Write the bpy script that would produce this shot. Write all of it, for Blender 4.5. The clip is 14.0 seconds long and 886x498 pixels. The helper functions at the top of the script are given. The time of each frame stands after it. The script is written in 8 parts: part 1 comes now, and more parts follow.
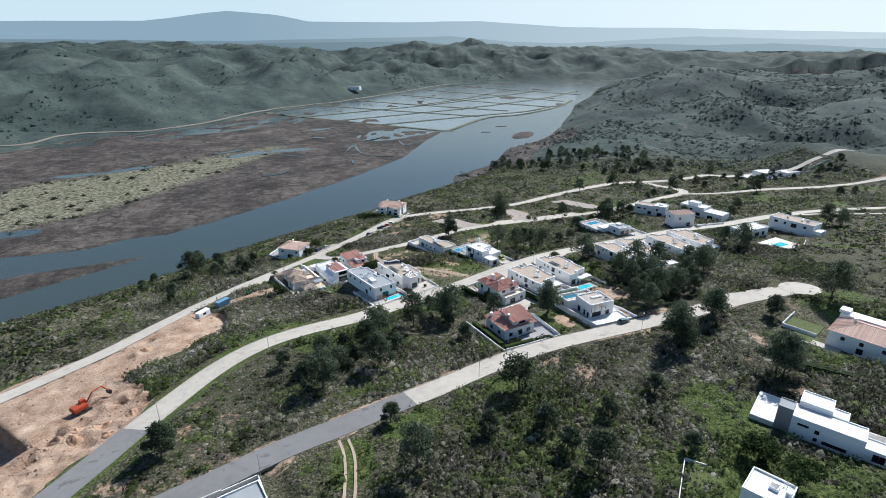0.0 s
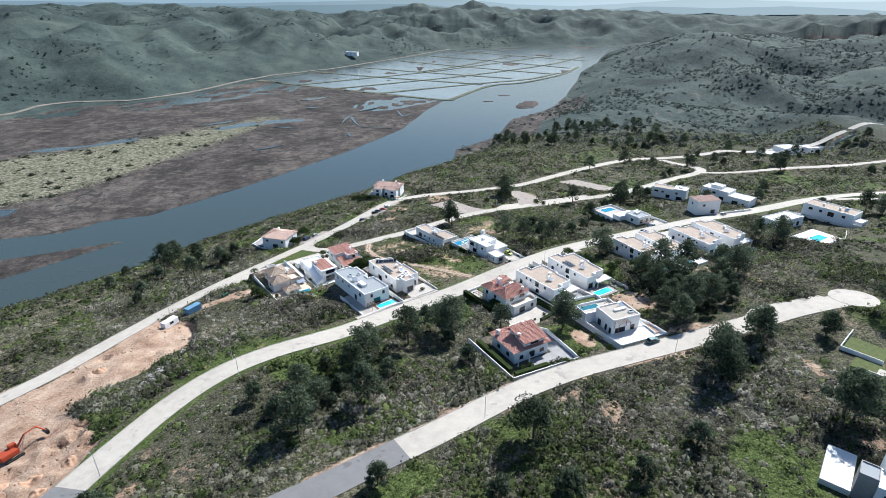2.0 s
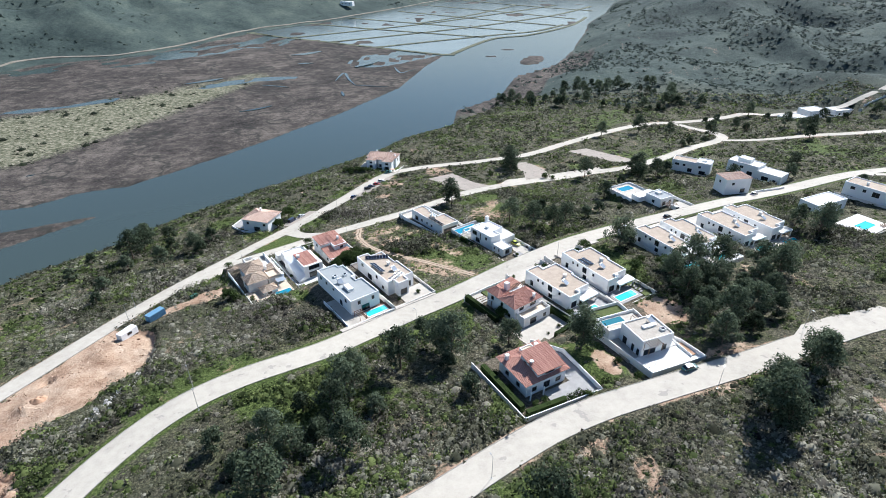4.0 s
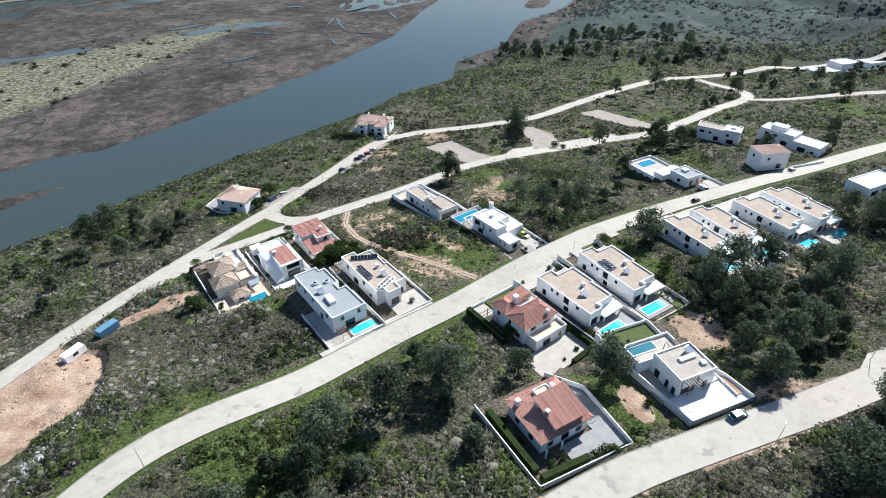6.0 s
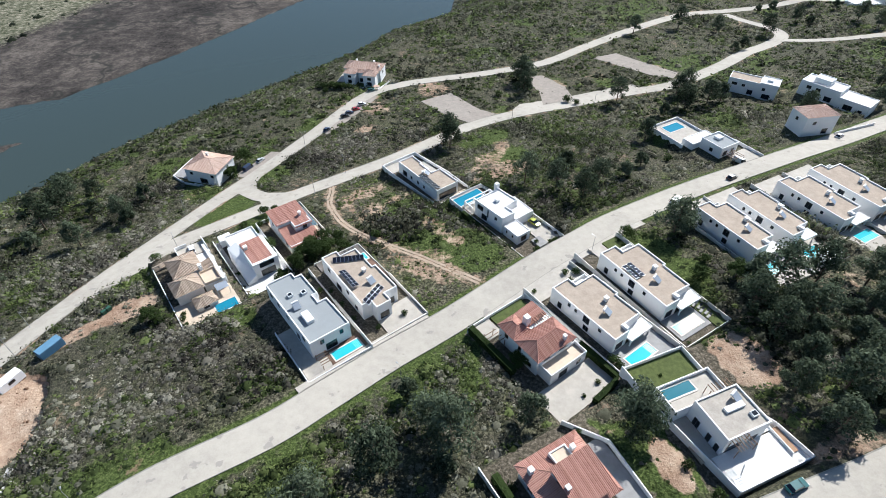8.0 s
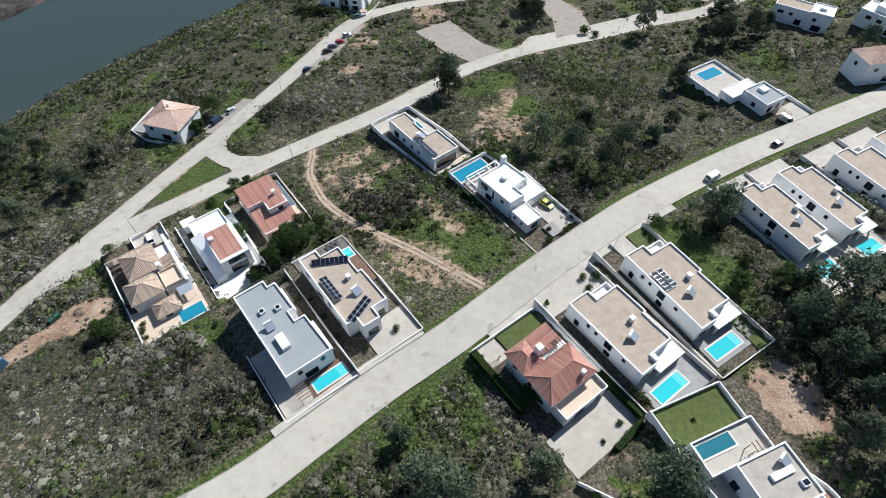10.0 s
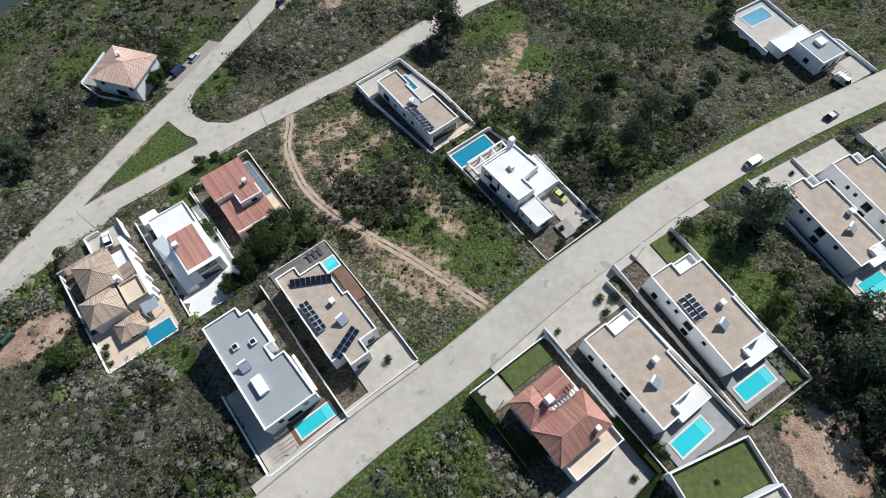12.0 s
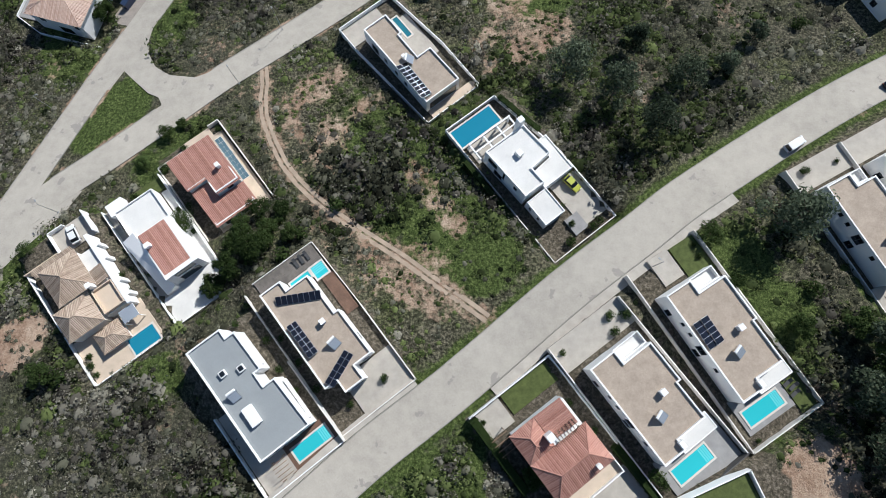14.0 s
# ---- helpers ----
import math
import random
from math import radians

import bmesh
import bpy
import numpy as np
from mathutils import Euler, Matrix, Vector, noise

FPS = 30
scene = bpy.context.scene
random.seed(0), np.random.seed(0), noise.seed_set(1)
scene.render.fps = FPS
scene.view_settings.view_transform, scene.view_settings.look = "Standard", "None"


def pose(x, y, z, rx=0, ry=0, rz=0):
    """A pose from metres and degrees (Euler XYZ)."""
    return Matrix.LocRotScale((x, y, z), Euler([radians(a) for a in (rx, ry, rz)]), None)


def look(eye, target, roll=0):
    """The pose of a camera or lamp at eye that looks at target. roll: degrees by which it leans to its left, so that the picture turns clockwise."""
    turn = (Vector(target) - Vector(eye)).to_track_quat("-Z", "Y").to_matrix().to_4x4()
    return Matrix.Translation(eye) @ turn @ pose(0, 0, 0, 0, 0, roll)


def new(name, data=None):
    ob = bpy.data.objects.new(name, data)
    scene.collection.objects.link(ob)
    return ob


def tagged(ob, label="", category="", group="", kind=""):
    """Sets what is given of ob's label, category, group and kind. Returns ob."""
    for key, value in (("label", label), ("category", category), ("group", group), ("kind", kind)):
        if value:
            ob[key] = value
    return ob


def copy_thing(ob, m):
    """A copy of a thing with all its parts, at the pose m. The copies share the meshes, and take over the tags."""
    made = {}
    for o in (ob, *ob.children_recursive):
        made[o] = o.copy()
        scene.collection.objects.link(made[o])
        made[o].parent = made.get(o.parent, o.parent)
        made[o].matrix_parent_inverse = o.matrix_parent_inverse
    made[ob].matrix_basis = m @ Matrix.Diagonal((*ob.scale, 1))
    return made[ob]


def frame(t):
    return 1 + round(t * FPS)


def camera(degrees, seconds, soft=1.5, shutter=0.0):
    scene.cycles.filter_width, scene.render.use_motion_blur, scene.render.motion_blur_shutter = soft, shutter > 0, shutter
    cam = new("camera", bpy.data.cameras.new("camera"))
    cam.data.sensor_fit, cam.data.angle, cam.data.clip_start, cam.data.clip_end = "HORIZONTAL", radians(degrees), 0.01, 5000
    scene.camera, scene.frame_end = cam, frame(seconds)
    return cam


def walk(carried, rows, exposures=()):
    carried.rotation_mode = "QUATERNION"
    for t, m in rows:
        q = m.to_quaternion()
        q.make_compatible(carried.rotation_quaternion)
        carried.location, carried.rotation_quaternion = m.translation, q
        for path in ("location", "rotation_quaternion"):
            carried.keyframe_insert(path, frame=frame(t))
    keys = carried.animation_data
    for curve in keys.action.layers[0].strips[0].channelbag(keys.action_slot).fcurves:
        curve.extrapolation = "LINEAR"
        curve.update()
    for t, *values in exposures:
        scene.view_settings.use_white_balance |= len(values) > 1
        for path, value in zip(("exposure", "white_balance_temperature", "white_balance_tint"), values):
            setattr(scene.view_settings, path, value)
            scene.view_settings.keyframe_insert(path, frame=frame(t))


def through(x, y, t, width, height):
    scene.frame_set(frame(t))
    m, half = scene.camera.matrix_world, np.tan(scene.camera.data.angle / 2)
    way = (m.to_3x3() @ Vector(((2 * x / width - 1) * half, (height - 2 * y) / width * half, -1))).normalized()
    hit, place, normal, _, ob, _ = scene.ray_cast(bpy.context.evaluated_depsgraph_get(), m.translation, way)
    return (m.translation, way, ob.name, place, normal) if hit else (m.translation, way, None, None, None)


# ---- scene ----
import itertools

cam = camera(78.5, 14.0, 0.6)
METRES, EYE, TILT, LEAN, TURN = 225.0, 103.0, -21.7, 0.0, 0.0
ROWS = [
    (0.0, 0.0, 0.0, 0.0, 0.0, 0.0, -0.0),
    (0.5, 0.0005, 0.0326, 0.0135, 0.03, -0.56, -0.03),
    (1.0, 0.0009, 0.0656, 0.0269, 0.04, -1.33, -0.05),
    (1.5, 0.0014, 0.0988, 0.0405, 0.07, -2.32, -0.06),
    (2.0, 0.0018, 0.1324, 0.054, 0.07, -3.38, -0.07),
    (2.5, 0.0024, 0.1659, 0.0679, 0.09, -4.48, -0.06),
    (3.0, 0.003, 0.1993, 0.0819, 0.11, -5.58, -0.05),
    (5.5, 0.0058, 0.3681, 0.1501, 0.07, -12.26, -0.02),
    (6.0, 0.0062, 0.4019, 0.1639, 0.04, -13.67, 0.0),
    (6.5, 0.0067, 0.4358, 0.1773, 0.02, -15.1, 0.02),
    (7.0, 0.0069, 0.4696, 0.1908, -0.01, -16.67, 0.01),
    (7.5, 0.0071, 0.5035, 0.2042, -0.06, -18.66, 0.02),
    (8.0, 0.0073, 0.5374, 0.2175, -0.13, -21.08, 0.03),
    (10.5, 0.0091, 0.7037, 0.2831, -0.37, -33.58, 0.06),
    (11.0, 0.01, 0.7362, 0.2956, -0.38, -36.16, 0.09),
    (11.5, 0.0103, 0.7685, 0.3077, -0.42, -39.09, 0.07),
    (12.0, 0.0109, 0.801, 0.3204, -0.46, -42.27, 0.08),
    (12.5, 0.0114, 0.833, 0.3329, -0.46, -45.5, 0.06),
    (13.0, 0.0119, 0.8653, 0.3454, -0.48, -48.8, 0.05),
    (13.5, 0.0122, 0.8973, 0.358, -0.51, -52.45, 0.03),
    (14.0, 0.0126, 0.9288, 0.3702, -0.54, -56.65, 0.01),
]
EXPOSURES = [(0.0, 0.56, 5950, 9), (1.5, 0.78, 5900, 9), (3.0, 0.90, 5920, 9), (6.5, 0.78, 5980, 8), (8.0, 0.64, 6020, 8), (11.0, 0.38, 6050, 8), (14.0, 0.16, 6050, 8)]
walk(cam, [(t, pose(0, 0, EYE, TILT, LEAN, TURN) @ pose(METRES * x, METRES * y, METRES * z, 90 + pitch, roll, yaw)) for t, x, y, z, yaw, pitch, roll in ROWS], EXPOSURES)

# ---- world and light ----
SUN_AZ, SUN_EL = 37.0, 42.0          # degrees clockwise from +y, and above the horizon
world = bpy.data.worlds.new("daylight")
scene.world = world
world.use_nodes = True
sky = world.node_tree.nodes.new("ShaderNodeTexSky")
sky.sky_type, sky.sun_disc = "NISHITA", False
sky.sun_elevation, sky.sun_rotation = radians(SUN_EL), radians(SUN_AZ)
sky.altitude, sky.air_density, sky.dust_density, sky.ozone_density = 100, 1.0, 0.35, 4.0
world.node_tree.nodes["Background"].inputs[1].default_value = 0.076
cool = world.node_tree.nodes.new("ShaderNodeMix")
cool.data_type, cool.blend_type = "RGBA", "MULTIPLY"
cool.inputs[0].default_value, cool.inputs[7].default_value = 1.0, (0.95, 0.97, 0.95, 1.0)
world.node_tree.links.new(sky.outputs[0], cool.inputs[6])
world.node_tree.links.new(cool.outputs[2], world.node_tree.nodes["Background"].inputs[0])
sun_data = bpy.data.lights.new("sun", "SUN")
sun_data.energy, sun_data.angle, sun_data.color = 5.0, radians(0.55), (1.0, 0.96, 0.91)
sun = new("sun", sun_data)
sun.matrix_world = look((0, 0, 300), (-math.sin(radians(SUN_AZ)), -math.cos(radians(SUN_AZ)), 300 - math.tan(radians(SUN_EL))))

# ---- materials ----


def rgb(c):
    return (c[0], c[1], c[2], 1.0)


class Nodes:
    """Small helper round a material's node tree."""

    def __init__(self, name, rough=0.8, metal=0.0, spec=0.3):
        self.mat = bpy.data.materials.new(name)
        self.mat.use_nodes = True
        self.t = self.mat.node_tree
        self.b = self.t.nodes["Principled BSDF"]
        self.b.inputs["Roughness"].default_value = rough
        self.b.inputs["Metallic"].default_value = metal
        self.b.inputs["Specular IOR Level"].default_value = spec
        self.pos = self.t.nodes.new("ShaderNodeNewGeometry").outputs["Position"]

    def link(self, a, b):
        self.t.links.new(a, b)

    def noise(self, scale, detail=4.0, rough=0.6, where=None):
        n = self.t.nodes.new("ShaderNodeTexNoise")
        n.inputs["Scale"].default_value, n.inputs["Detail"].default_value = scale, detail
        n.inputs["Roughness"].default_value = rough
        self.link(where or self.pos, n.inputs["Vector"])
        return n.outputs["Fac"]

    def ramp(self, fac, stops):
        r = self.t.nodes.new("ShaderNodeValToRGB")
        e = r.color_ramp.elements
        while len(e) < len(stops):
            e.new(0.5)
        for el, (p, c) in zip(e, stops):
            el.position, el.color = p, rgb(c) if len(c) == 3 else c
        self.link(fac, r.inputs[0])
        return r.outputs[0]

    def mix(self, fac, a, b, how="MIX"):
        m = self.t.nodes.new("ShaderNodeMix")
        m.data_type, m.blend_type = "RGBA", how
        for sock, v in ((m.inputs[0], fac), (m.inputs[6], a), (m.inputs[7], b)):
            if isinstance(v, (int, float)):
                sock.default_value = v
            elif isinstance(v, tuple):
                sock.default_value = rgb(v)
            else:
                self.link(v, sock)
        return m.outputs[2]

    def math(self, op, a, b=0.0, clamp=False):
        m = self.t.nodes.new("ShaderNodeMath")
        m.operation, m.use_clamp = op, clamp
        for sock, v in zip(m.inputs, (a, b)):
            if isinstance(v, (int, float)):
                sock.default_value = v
            else:
                self.link(v, sock)
        return m.outputs[0]

    def attr(self, name):
        a = self.t.nodes.new("ShaderNodeAttribute")
        a.attribute_name = name
        return a.outputs["Fac"]

    def random(self, island=False):
        if island:
            return self.t.nodes.new("ShaderNodeNewGeometry").outputs["Random Per Island"]
        return self.t.nodes.new("ShaderNodeObjectInfo").outputs["Random"]

    def bump(self, height, strength=0.3, dist=0.05):
        b = self.t.nodes.new("ShaderNodeBump")
        b.inputs["Strength"].default_value, b.inputs["Distance"].default_value = strength, dist
        self.link(height, b.inputs["Height"])
        self.link(b.outputs[0], self.b.inputs["Normal"])

    def base(self, c):
        if isinstance(c, tuple):
            self.b.inputs["Base Color"].default_value = rgb(c)
        else:
            self.link(c, self.b.inputs["Base Color"])
        return self.mat


def plain(name, c, rough=0.7, vary=0.12, scale=1.5, metal=0.0, bump=0.0, spec=0.3):
    """A painted, rendered or plastic surface with stains at two scales."""
    n = Nodes(name, rough, metal, spec)
    big, fine = n.noise(scale * 0.25, 3), n.noise(scale * 6, 5)
    f = n.math("ADD", n.math("MULTIPLY", big, 0.6), n.math("MULTIPLY", fine, 0.4))
    lo = tuple(v * (1 - vary * 1.6) for v in c)
    hi = tuple(min(1.0, v * (1 + vary)) for v in c)
    if bump:
        n.bump(fine, bump, 0.03)
    return n.base(n.ramp(f, [(0.3, lo), (0.7, hi)]))


def make_ground():
    n = Nodes("ground_soil_and_scrub", 0.95, 0, 0.1)
    fine, mid, big = n.noise(1.6, 8, 0.72), n.noise(0.16, 5), n.noise(0.018, 4)
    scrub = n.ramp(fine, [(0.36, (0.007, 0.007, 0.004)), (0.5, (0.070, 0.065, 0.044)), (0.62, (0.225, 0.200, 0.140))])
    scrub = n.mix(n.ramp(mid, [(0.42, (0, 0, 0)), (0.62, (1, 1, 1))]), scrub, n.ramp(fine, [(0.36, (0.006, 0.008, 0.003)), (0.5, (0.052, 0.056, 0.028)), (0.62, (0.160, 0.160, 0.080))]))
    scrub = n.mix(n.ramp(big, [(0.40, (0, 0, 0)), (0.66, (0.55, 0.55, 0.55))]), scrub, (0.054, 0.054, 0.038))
    dirt = n.ramp(n.math("ADD", n.math("MULTIPLY", fine, 0.45), n.math("MULTIPLY", mid, 0.55)),
                  [(0.34, (0.17, 0.100, 0.063)), (0.45, (0.30, 0.200, 0.138)), (0.56, (0.41, 0.300, 0.215)), (0.68, (0.54, 0.43, 0.33))])
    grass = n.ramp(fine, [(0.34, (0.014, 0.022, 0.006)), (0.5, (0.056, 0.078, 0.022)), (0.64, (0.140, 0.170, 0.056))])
    marsh = n.ramp(n.math("ADD", n.math("MULTIPLY", n.noise(0.55, 8, 0.8), 0.4), n.math("ADD", n.math("MULTIPLY", n.noise(0.10, 5, 0.7), 0.34), n.math("MULTIPLY", n.noise(0.02, 5), 0.26))),
                   [(0.40, (0.016, 0.015, 0.014)), (0.50, (0.062, 0.053, 0.047)), (0.61, (0.160, 0.137, 0.115))])
    creek = n.math("ABSOLUTE", n.math("SUBTRACT", n.noise(0.011, 4, 0.6), 0.5))
    marsh = n.mix(n.ramp(creek, [(0.006, (0.8, 0.8, 0.8)), (0.016, (0, 0, 0))]), marsh, (0.030, 0.030, 0.026))
    sand = n.ramp(n.noise(0.30, 8, 0.75), [(0.40, (0.050, 0.058, 0.030)), (0.50, (0.13, 0.128, 0.085)), (0.64, (0.33, 0.295, 0.225))])
    yard = n.ramp(fine, [(0.34, (0.035, 0.032, 0.022)), (0.5, (0.10, 0.085, 0.062)), (0.66, (0.24, 0.205, 0.16))])
    rag = n.math("MULTIPLY", n.math("SUBTRACT", n.noise(0.55, 6, 0.7), 0.5), 1.1)
    tufts = n.noise(0.22, 8, 0.75)
    # Hill scrub, bluish and lifted: distance haze is mixed into its colour.
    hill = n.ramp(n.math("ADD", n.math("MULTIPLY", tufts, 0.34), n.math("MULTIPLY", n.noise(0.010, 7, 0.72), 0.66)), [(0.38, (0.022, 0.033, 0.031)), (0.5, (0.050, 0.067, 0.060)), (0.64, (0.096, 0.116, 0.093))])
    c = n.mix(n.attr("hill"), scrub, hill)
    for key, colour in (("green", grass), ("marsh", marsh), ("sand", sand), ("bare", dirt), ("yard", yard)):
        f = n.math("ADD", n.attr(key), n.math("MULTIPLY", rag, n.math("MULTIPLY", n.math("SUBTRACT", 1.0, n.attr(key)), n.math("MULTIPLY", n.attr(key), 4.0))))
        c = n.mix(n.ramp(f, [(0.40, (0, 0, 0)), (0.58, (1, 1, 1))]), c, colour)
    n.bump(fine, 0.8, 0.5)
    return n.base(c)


def make_road(name, c, dark):
    n = Nodes(name, 0.9, 0, 0.2)
    fine, mid, big = n.noise(3.0, 8, 0.7), n.noise(0.45, 5), n.noise(0.06, 4)
    f = n.math("ADD", n.math("MULTIPLY", fine, 0.3), n.math("ADD", n.math("MULTIPLY", mid, 0.35), n.math("MULTIPLY", big, 0.35)))
    col = n.ramp(f, [(0.36, tuple(v * 0.80 for v in c)), (0.5, c), (0.64, tuple(v * 1.14 for v in c))])
    col = n.mix(n.ramp(n.noise(0.28, 4, 0.55), [(0.640, (0, 0, 0)), (0.662, (0.7, 0.7, 0.7))]), col, dark)
    n.bump(fine, 0.25, 0.03)
    return n.base(col)


def make_leaf(name, lo, mid, hi, key=True, through=0.35):
    """Leaves: tone by plant, by leaf and by a fine dapple; thin enough to let some light through."""
    n = Nodes(name, 0.8, 0, 0.08)
    r = n.random(True)
    tone = n.attr("tone") if key else n.random()
    f = n.math("ADD", n.math("MULTIPLY", r, 0.44), n.math("ADD", n.math("MULTIPLY", tone, 0.30), n.math("MULTIPLY", n.noise(1.7, 5, 0.7), 0.26)))
    col = n.ramp(f, [(0.16, lo), (0.48, mid), (0.82, hi)])
    thin = n.t.nodes.new("ShaderNodeBsdfTranslucent")
    n.link(col, thin.inputs["Color"])
    both = n.t.nodes.new("ShaderNodeMixShader")
    both.inputs[0].default_value = through
    n.link(n.b.outputs[0], both.inputs[1])
    n.link(thin.outputs[0], both.inputs[2])
    n.link(both.outputs[0], n.t.nodes["Material Output"].inputs["Surface"])
    return n.base(col)


def make_water(name, c, rough, scale, strength, dist, spec=0.5):
    n = Nodes(name, rough, 0, spec)
    n.bump(n.noise(scale, 4), strength, dist)
    return n.base(c)


def make_tiles(name, lo, hi):
    n = Nodes(name, 0.85, 0, 0.2)
    r = n.random(True)
    f = n.math("ADD", n.math("MULTIPLY", r, 0.35), n.math("ADD", n.math("MULTIPLY", n.noise(2.2, 6), 0.4), n.math("MULTIPLY", n.noise(0.3, 3), 0.25)))
    n.bump(n.noise(5, 3), 0.4, 0.03)
    return n.base(n.ramp(f, [(0.28, lo), (0.72, hi)]))


def make_gravel(name, c):
    n = Nodes(name, 0.95, 0, 0.15)
    v = n.noise(2.6, 7, 0.85)
    f = n.math("ADD", n.math("MULTIPLY", v, 0.6), n.math("MULTIPLY", n.noise(0.5, 4), 0.4))
    n.bump(v, 0.6, 0.05)
    return n.base(n.ramp(f, [(0.34, tuple(q * 0.74 for q in c)), (0.5, c), (0.64, tuple(q * 1.22 for q in c))]))


GROUND = make_ground()
CONCRETE = make_road("pale_concrete_road", (0.405, 0.368, 0.313), (0.26, 0.24, 0.215))
ASPHALT = make_road("worn_asphalt", (0.175, 0.17, 0.165), (0.11, 0.105, 0.10))
KERB = plain("kerb_stone", (0.30, 0.285, 0.25), 0.9, 0.2, 2)
PAVING = plain("pale_paving", (0.43, 0.39, 0.335), 0.85, 0.14, 2, bump=0.2)
TERRACE = plain("cream_terrace_tile", (0.58, 0.47, 0.36), 0.8, 0.1, 2)
GREYPAVE = plain("grey_paving", (0.30, 0.29, 0.28), 0.85, 0.16, 2)
GREYDECK = plain("weathered_grey_deck_boards", (0.17, 0.15, 0.13), 0.8, 0.3, 3)
# Panel glass; its blue-grey holds the painted reflection of the sky.
PANELGLASS = plain("sky_tinted_panel_glass", (0.11, 0.17, 0.20), 0.18, 0.15, 1)
WOODDECK = plain("brown_deck_boards", (0.16, 0.095, 0.065), 0.7, 0.25, 3)
WHITE = plain("white_render", (0.83, 0.82, 0.80), 0.8, 0.04, 0.8)
OFFWHITE = plain("weathered_white_paint", (0.70, 0.67, 0.62), 0.85, 0.10, 1.2)
CREAM = plain("cream_render", (0.62, 0.50, 0.38), 0.85, 0.08, 1.0)
GREYROOF = plain("grey_roof_membrane", (0.285, 0.30, 0.302), 0.85, 0.07, 0.8)
WHITEROOF = plain("white_roof_membrane", (0.68, 0.66, 0.62), 0.85, 0.10, 0.8)
GRAVEL = make_gravel("brown_roof_gravel", (0.385, 0.315, 0.250))
REDTILE = make_tiles("terracotta_tile", (0.29, 0.135, 0.104), (0.54, 0.305, 0.24))
SALMONTILE = make_tiles("faded_salmon_tile", (0.40, 0.25, 0.19), (0.68, 0.52, 0.425))
BUFFTILE = make_tiles("buff_clay_tile", (0.25, 0.185, 0.135), (0.55, 0.44, 0.345))
GLASS = plain("dark_window_glass", (0.015, 0.019, 0.024), 0.06, 0.1, 0.5, spec=0.6)
FRAME = plain("dark_window_frame", (0.07, 0.07, 0.07), 0.5, 0.1)
# Pale because the sky's reflection is put into the glass colour.
HEATERGLASS = plain("sky_pale_glass", (0.30, 0.33, 0.37), 0.15, 0.08, 1, spec=0.7)
PALEROOF = make_gravel("pale_roof_gravel", (0.39, 0.350, 0.30))
SOLAR = plain("solar_cell_glass", (0.010, 0.012, 0.020), 0.12, 0.1, 1, spec=0.6)
ALU = plain("aluminium", (0.55, 0.56, 0.57), 0.35, 0.08, 2, metal=0.9)
POOLTILE = plain("pool_coping_stone", (0.62, 0.58, 0.52), 0.7, 0.08)
POOLWATER = make_water("turquoise_pool_water", (0.045, 0.46, 0.50), 0.08, 2.0, 0.10, 0.03)
POOLBLUE = make_water("blue_pool_water", (0.022, 0.21, 0.31), 0.08, 2.0, 0.10, 0.03)
# Darkened pool water: the raised terrace pool's shade is in this colour.
POOLDIM = make_water("shade_dimmed_pool_water", (0.030, 0.150, 0.190), 0.08, 2.0, 0.10, 0.03)
POOLSTEP = plain("pool_step_under_water", (0.16, 0.60, 0.62), 0.2, 0.05)
WATER = make_water("river_water", (0.040, 0.054, 0.046), 0.20, 0.35, 0.12, 0.15, 0.36)
# Paler than the river: reflected bright haze is put into the base colour.
PANWATER = plain("salt_pan_water", (0.100, 0.126, 0.130), 0.16, 0.35, 0.05, spec=0.5)
LEAF = make_leaf("scrub_leaves", (0.008, 0.009, 0.005), (0.086, 0.088, 0.058), (0.270, 0.262, 0.195))
GREENLEAF = make_leaf("green_shrub_leaves", (0.007, 0.011, 0.004), (0.064, 0.086, 0.029), (0.195, 0.235, 0.085))
PINELEAF = make_leaf("pine_needles", (0.010, 0.015, 0.008), (0.068, 0.090, 0.054), (0.175, 0.208, 0.135), key=False, through=0.42)
# Far woods: bluish, flattened tones put distance haze into the leaves.
HILLLEAF = make_leaf("hazed_hill_leaves", (0.024, 0.036, 0.033), (0.050, 0.068, 0.058), (0.088, 0.110, 0.088))
CLOD = make_leaf("soil_clod", (0.15, 0.085, 0.055), (0.34, 0.225, 0.155), (0.52, 0.39, 0.29))
HEATHLEAF = make_leaf("grey_heath_leaves", (0.010, 0.009, 0.008), (0.135, 0.124, 0.100), (0.400, 0.380, 0.300))
DUNELEAF = make_leaf("dune_bush_leaves", (0.012, 0.016, 0.010), (0.030, 0.038, 0.022), (0.060, 0.070, 0.040))
HEDGELEAF = make_leaf("hedge_leaves", (0.015, 0.026, 0.008), (0.040, 0.062, 0.018), (0.075, 0.110, 0.034), key=False)
BARK = plain("pine_bark", (0.13, 0.095, 0.07), 0.95, 0.3, 4)
LAWN = plain("mown_lawn", (0.085, 0.105, 0.032), 0.95, 0.28, 4, bump=0.4)
LOTGRAVEL = make_gravel("pale_car_park_gravel", (0.30, 0.262, 0.225))
PATHSOIL = plain("trodden_sand", (0.40, 0.31, 0.23), 0.95, 0.2, 2, bump=0.4)
SOIL = plain("raw_reddish_soil", (0.38, 0.235, 0.15), 0.95, 0.22, 1.2, bump=0.6)
DARKWALL = plain("dark_grey_wall", (0.10, 0.095, 0.09), 0.85, 0.15)
STEEL = plain("galvanised_steel", (0.36, 0.37, 0.37), 0.5, 0.1, 2, metal=0.7)
TIMBER = plain("weathered_timber", (0.23, 0.15, 0.10), 0.8, 0.25, 3)
ORANGE = plain("orange_machine_paint", (0.36, 0.062, 0.026), 0.45, 0.15, 2)
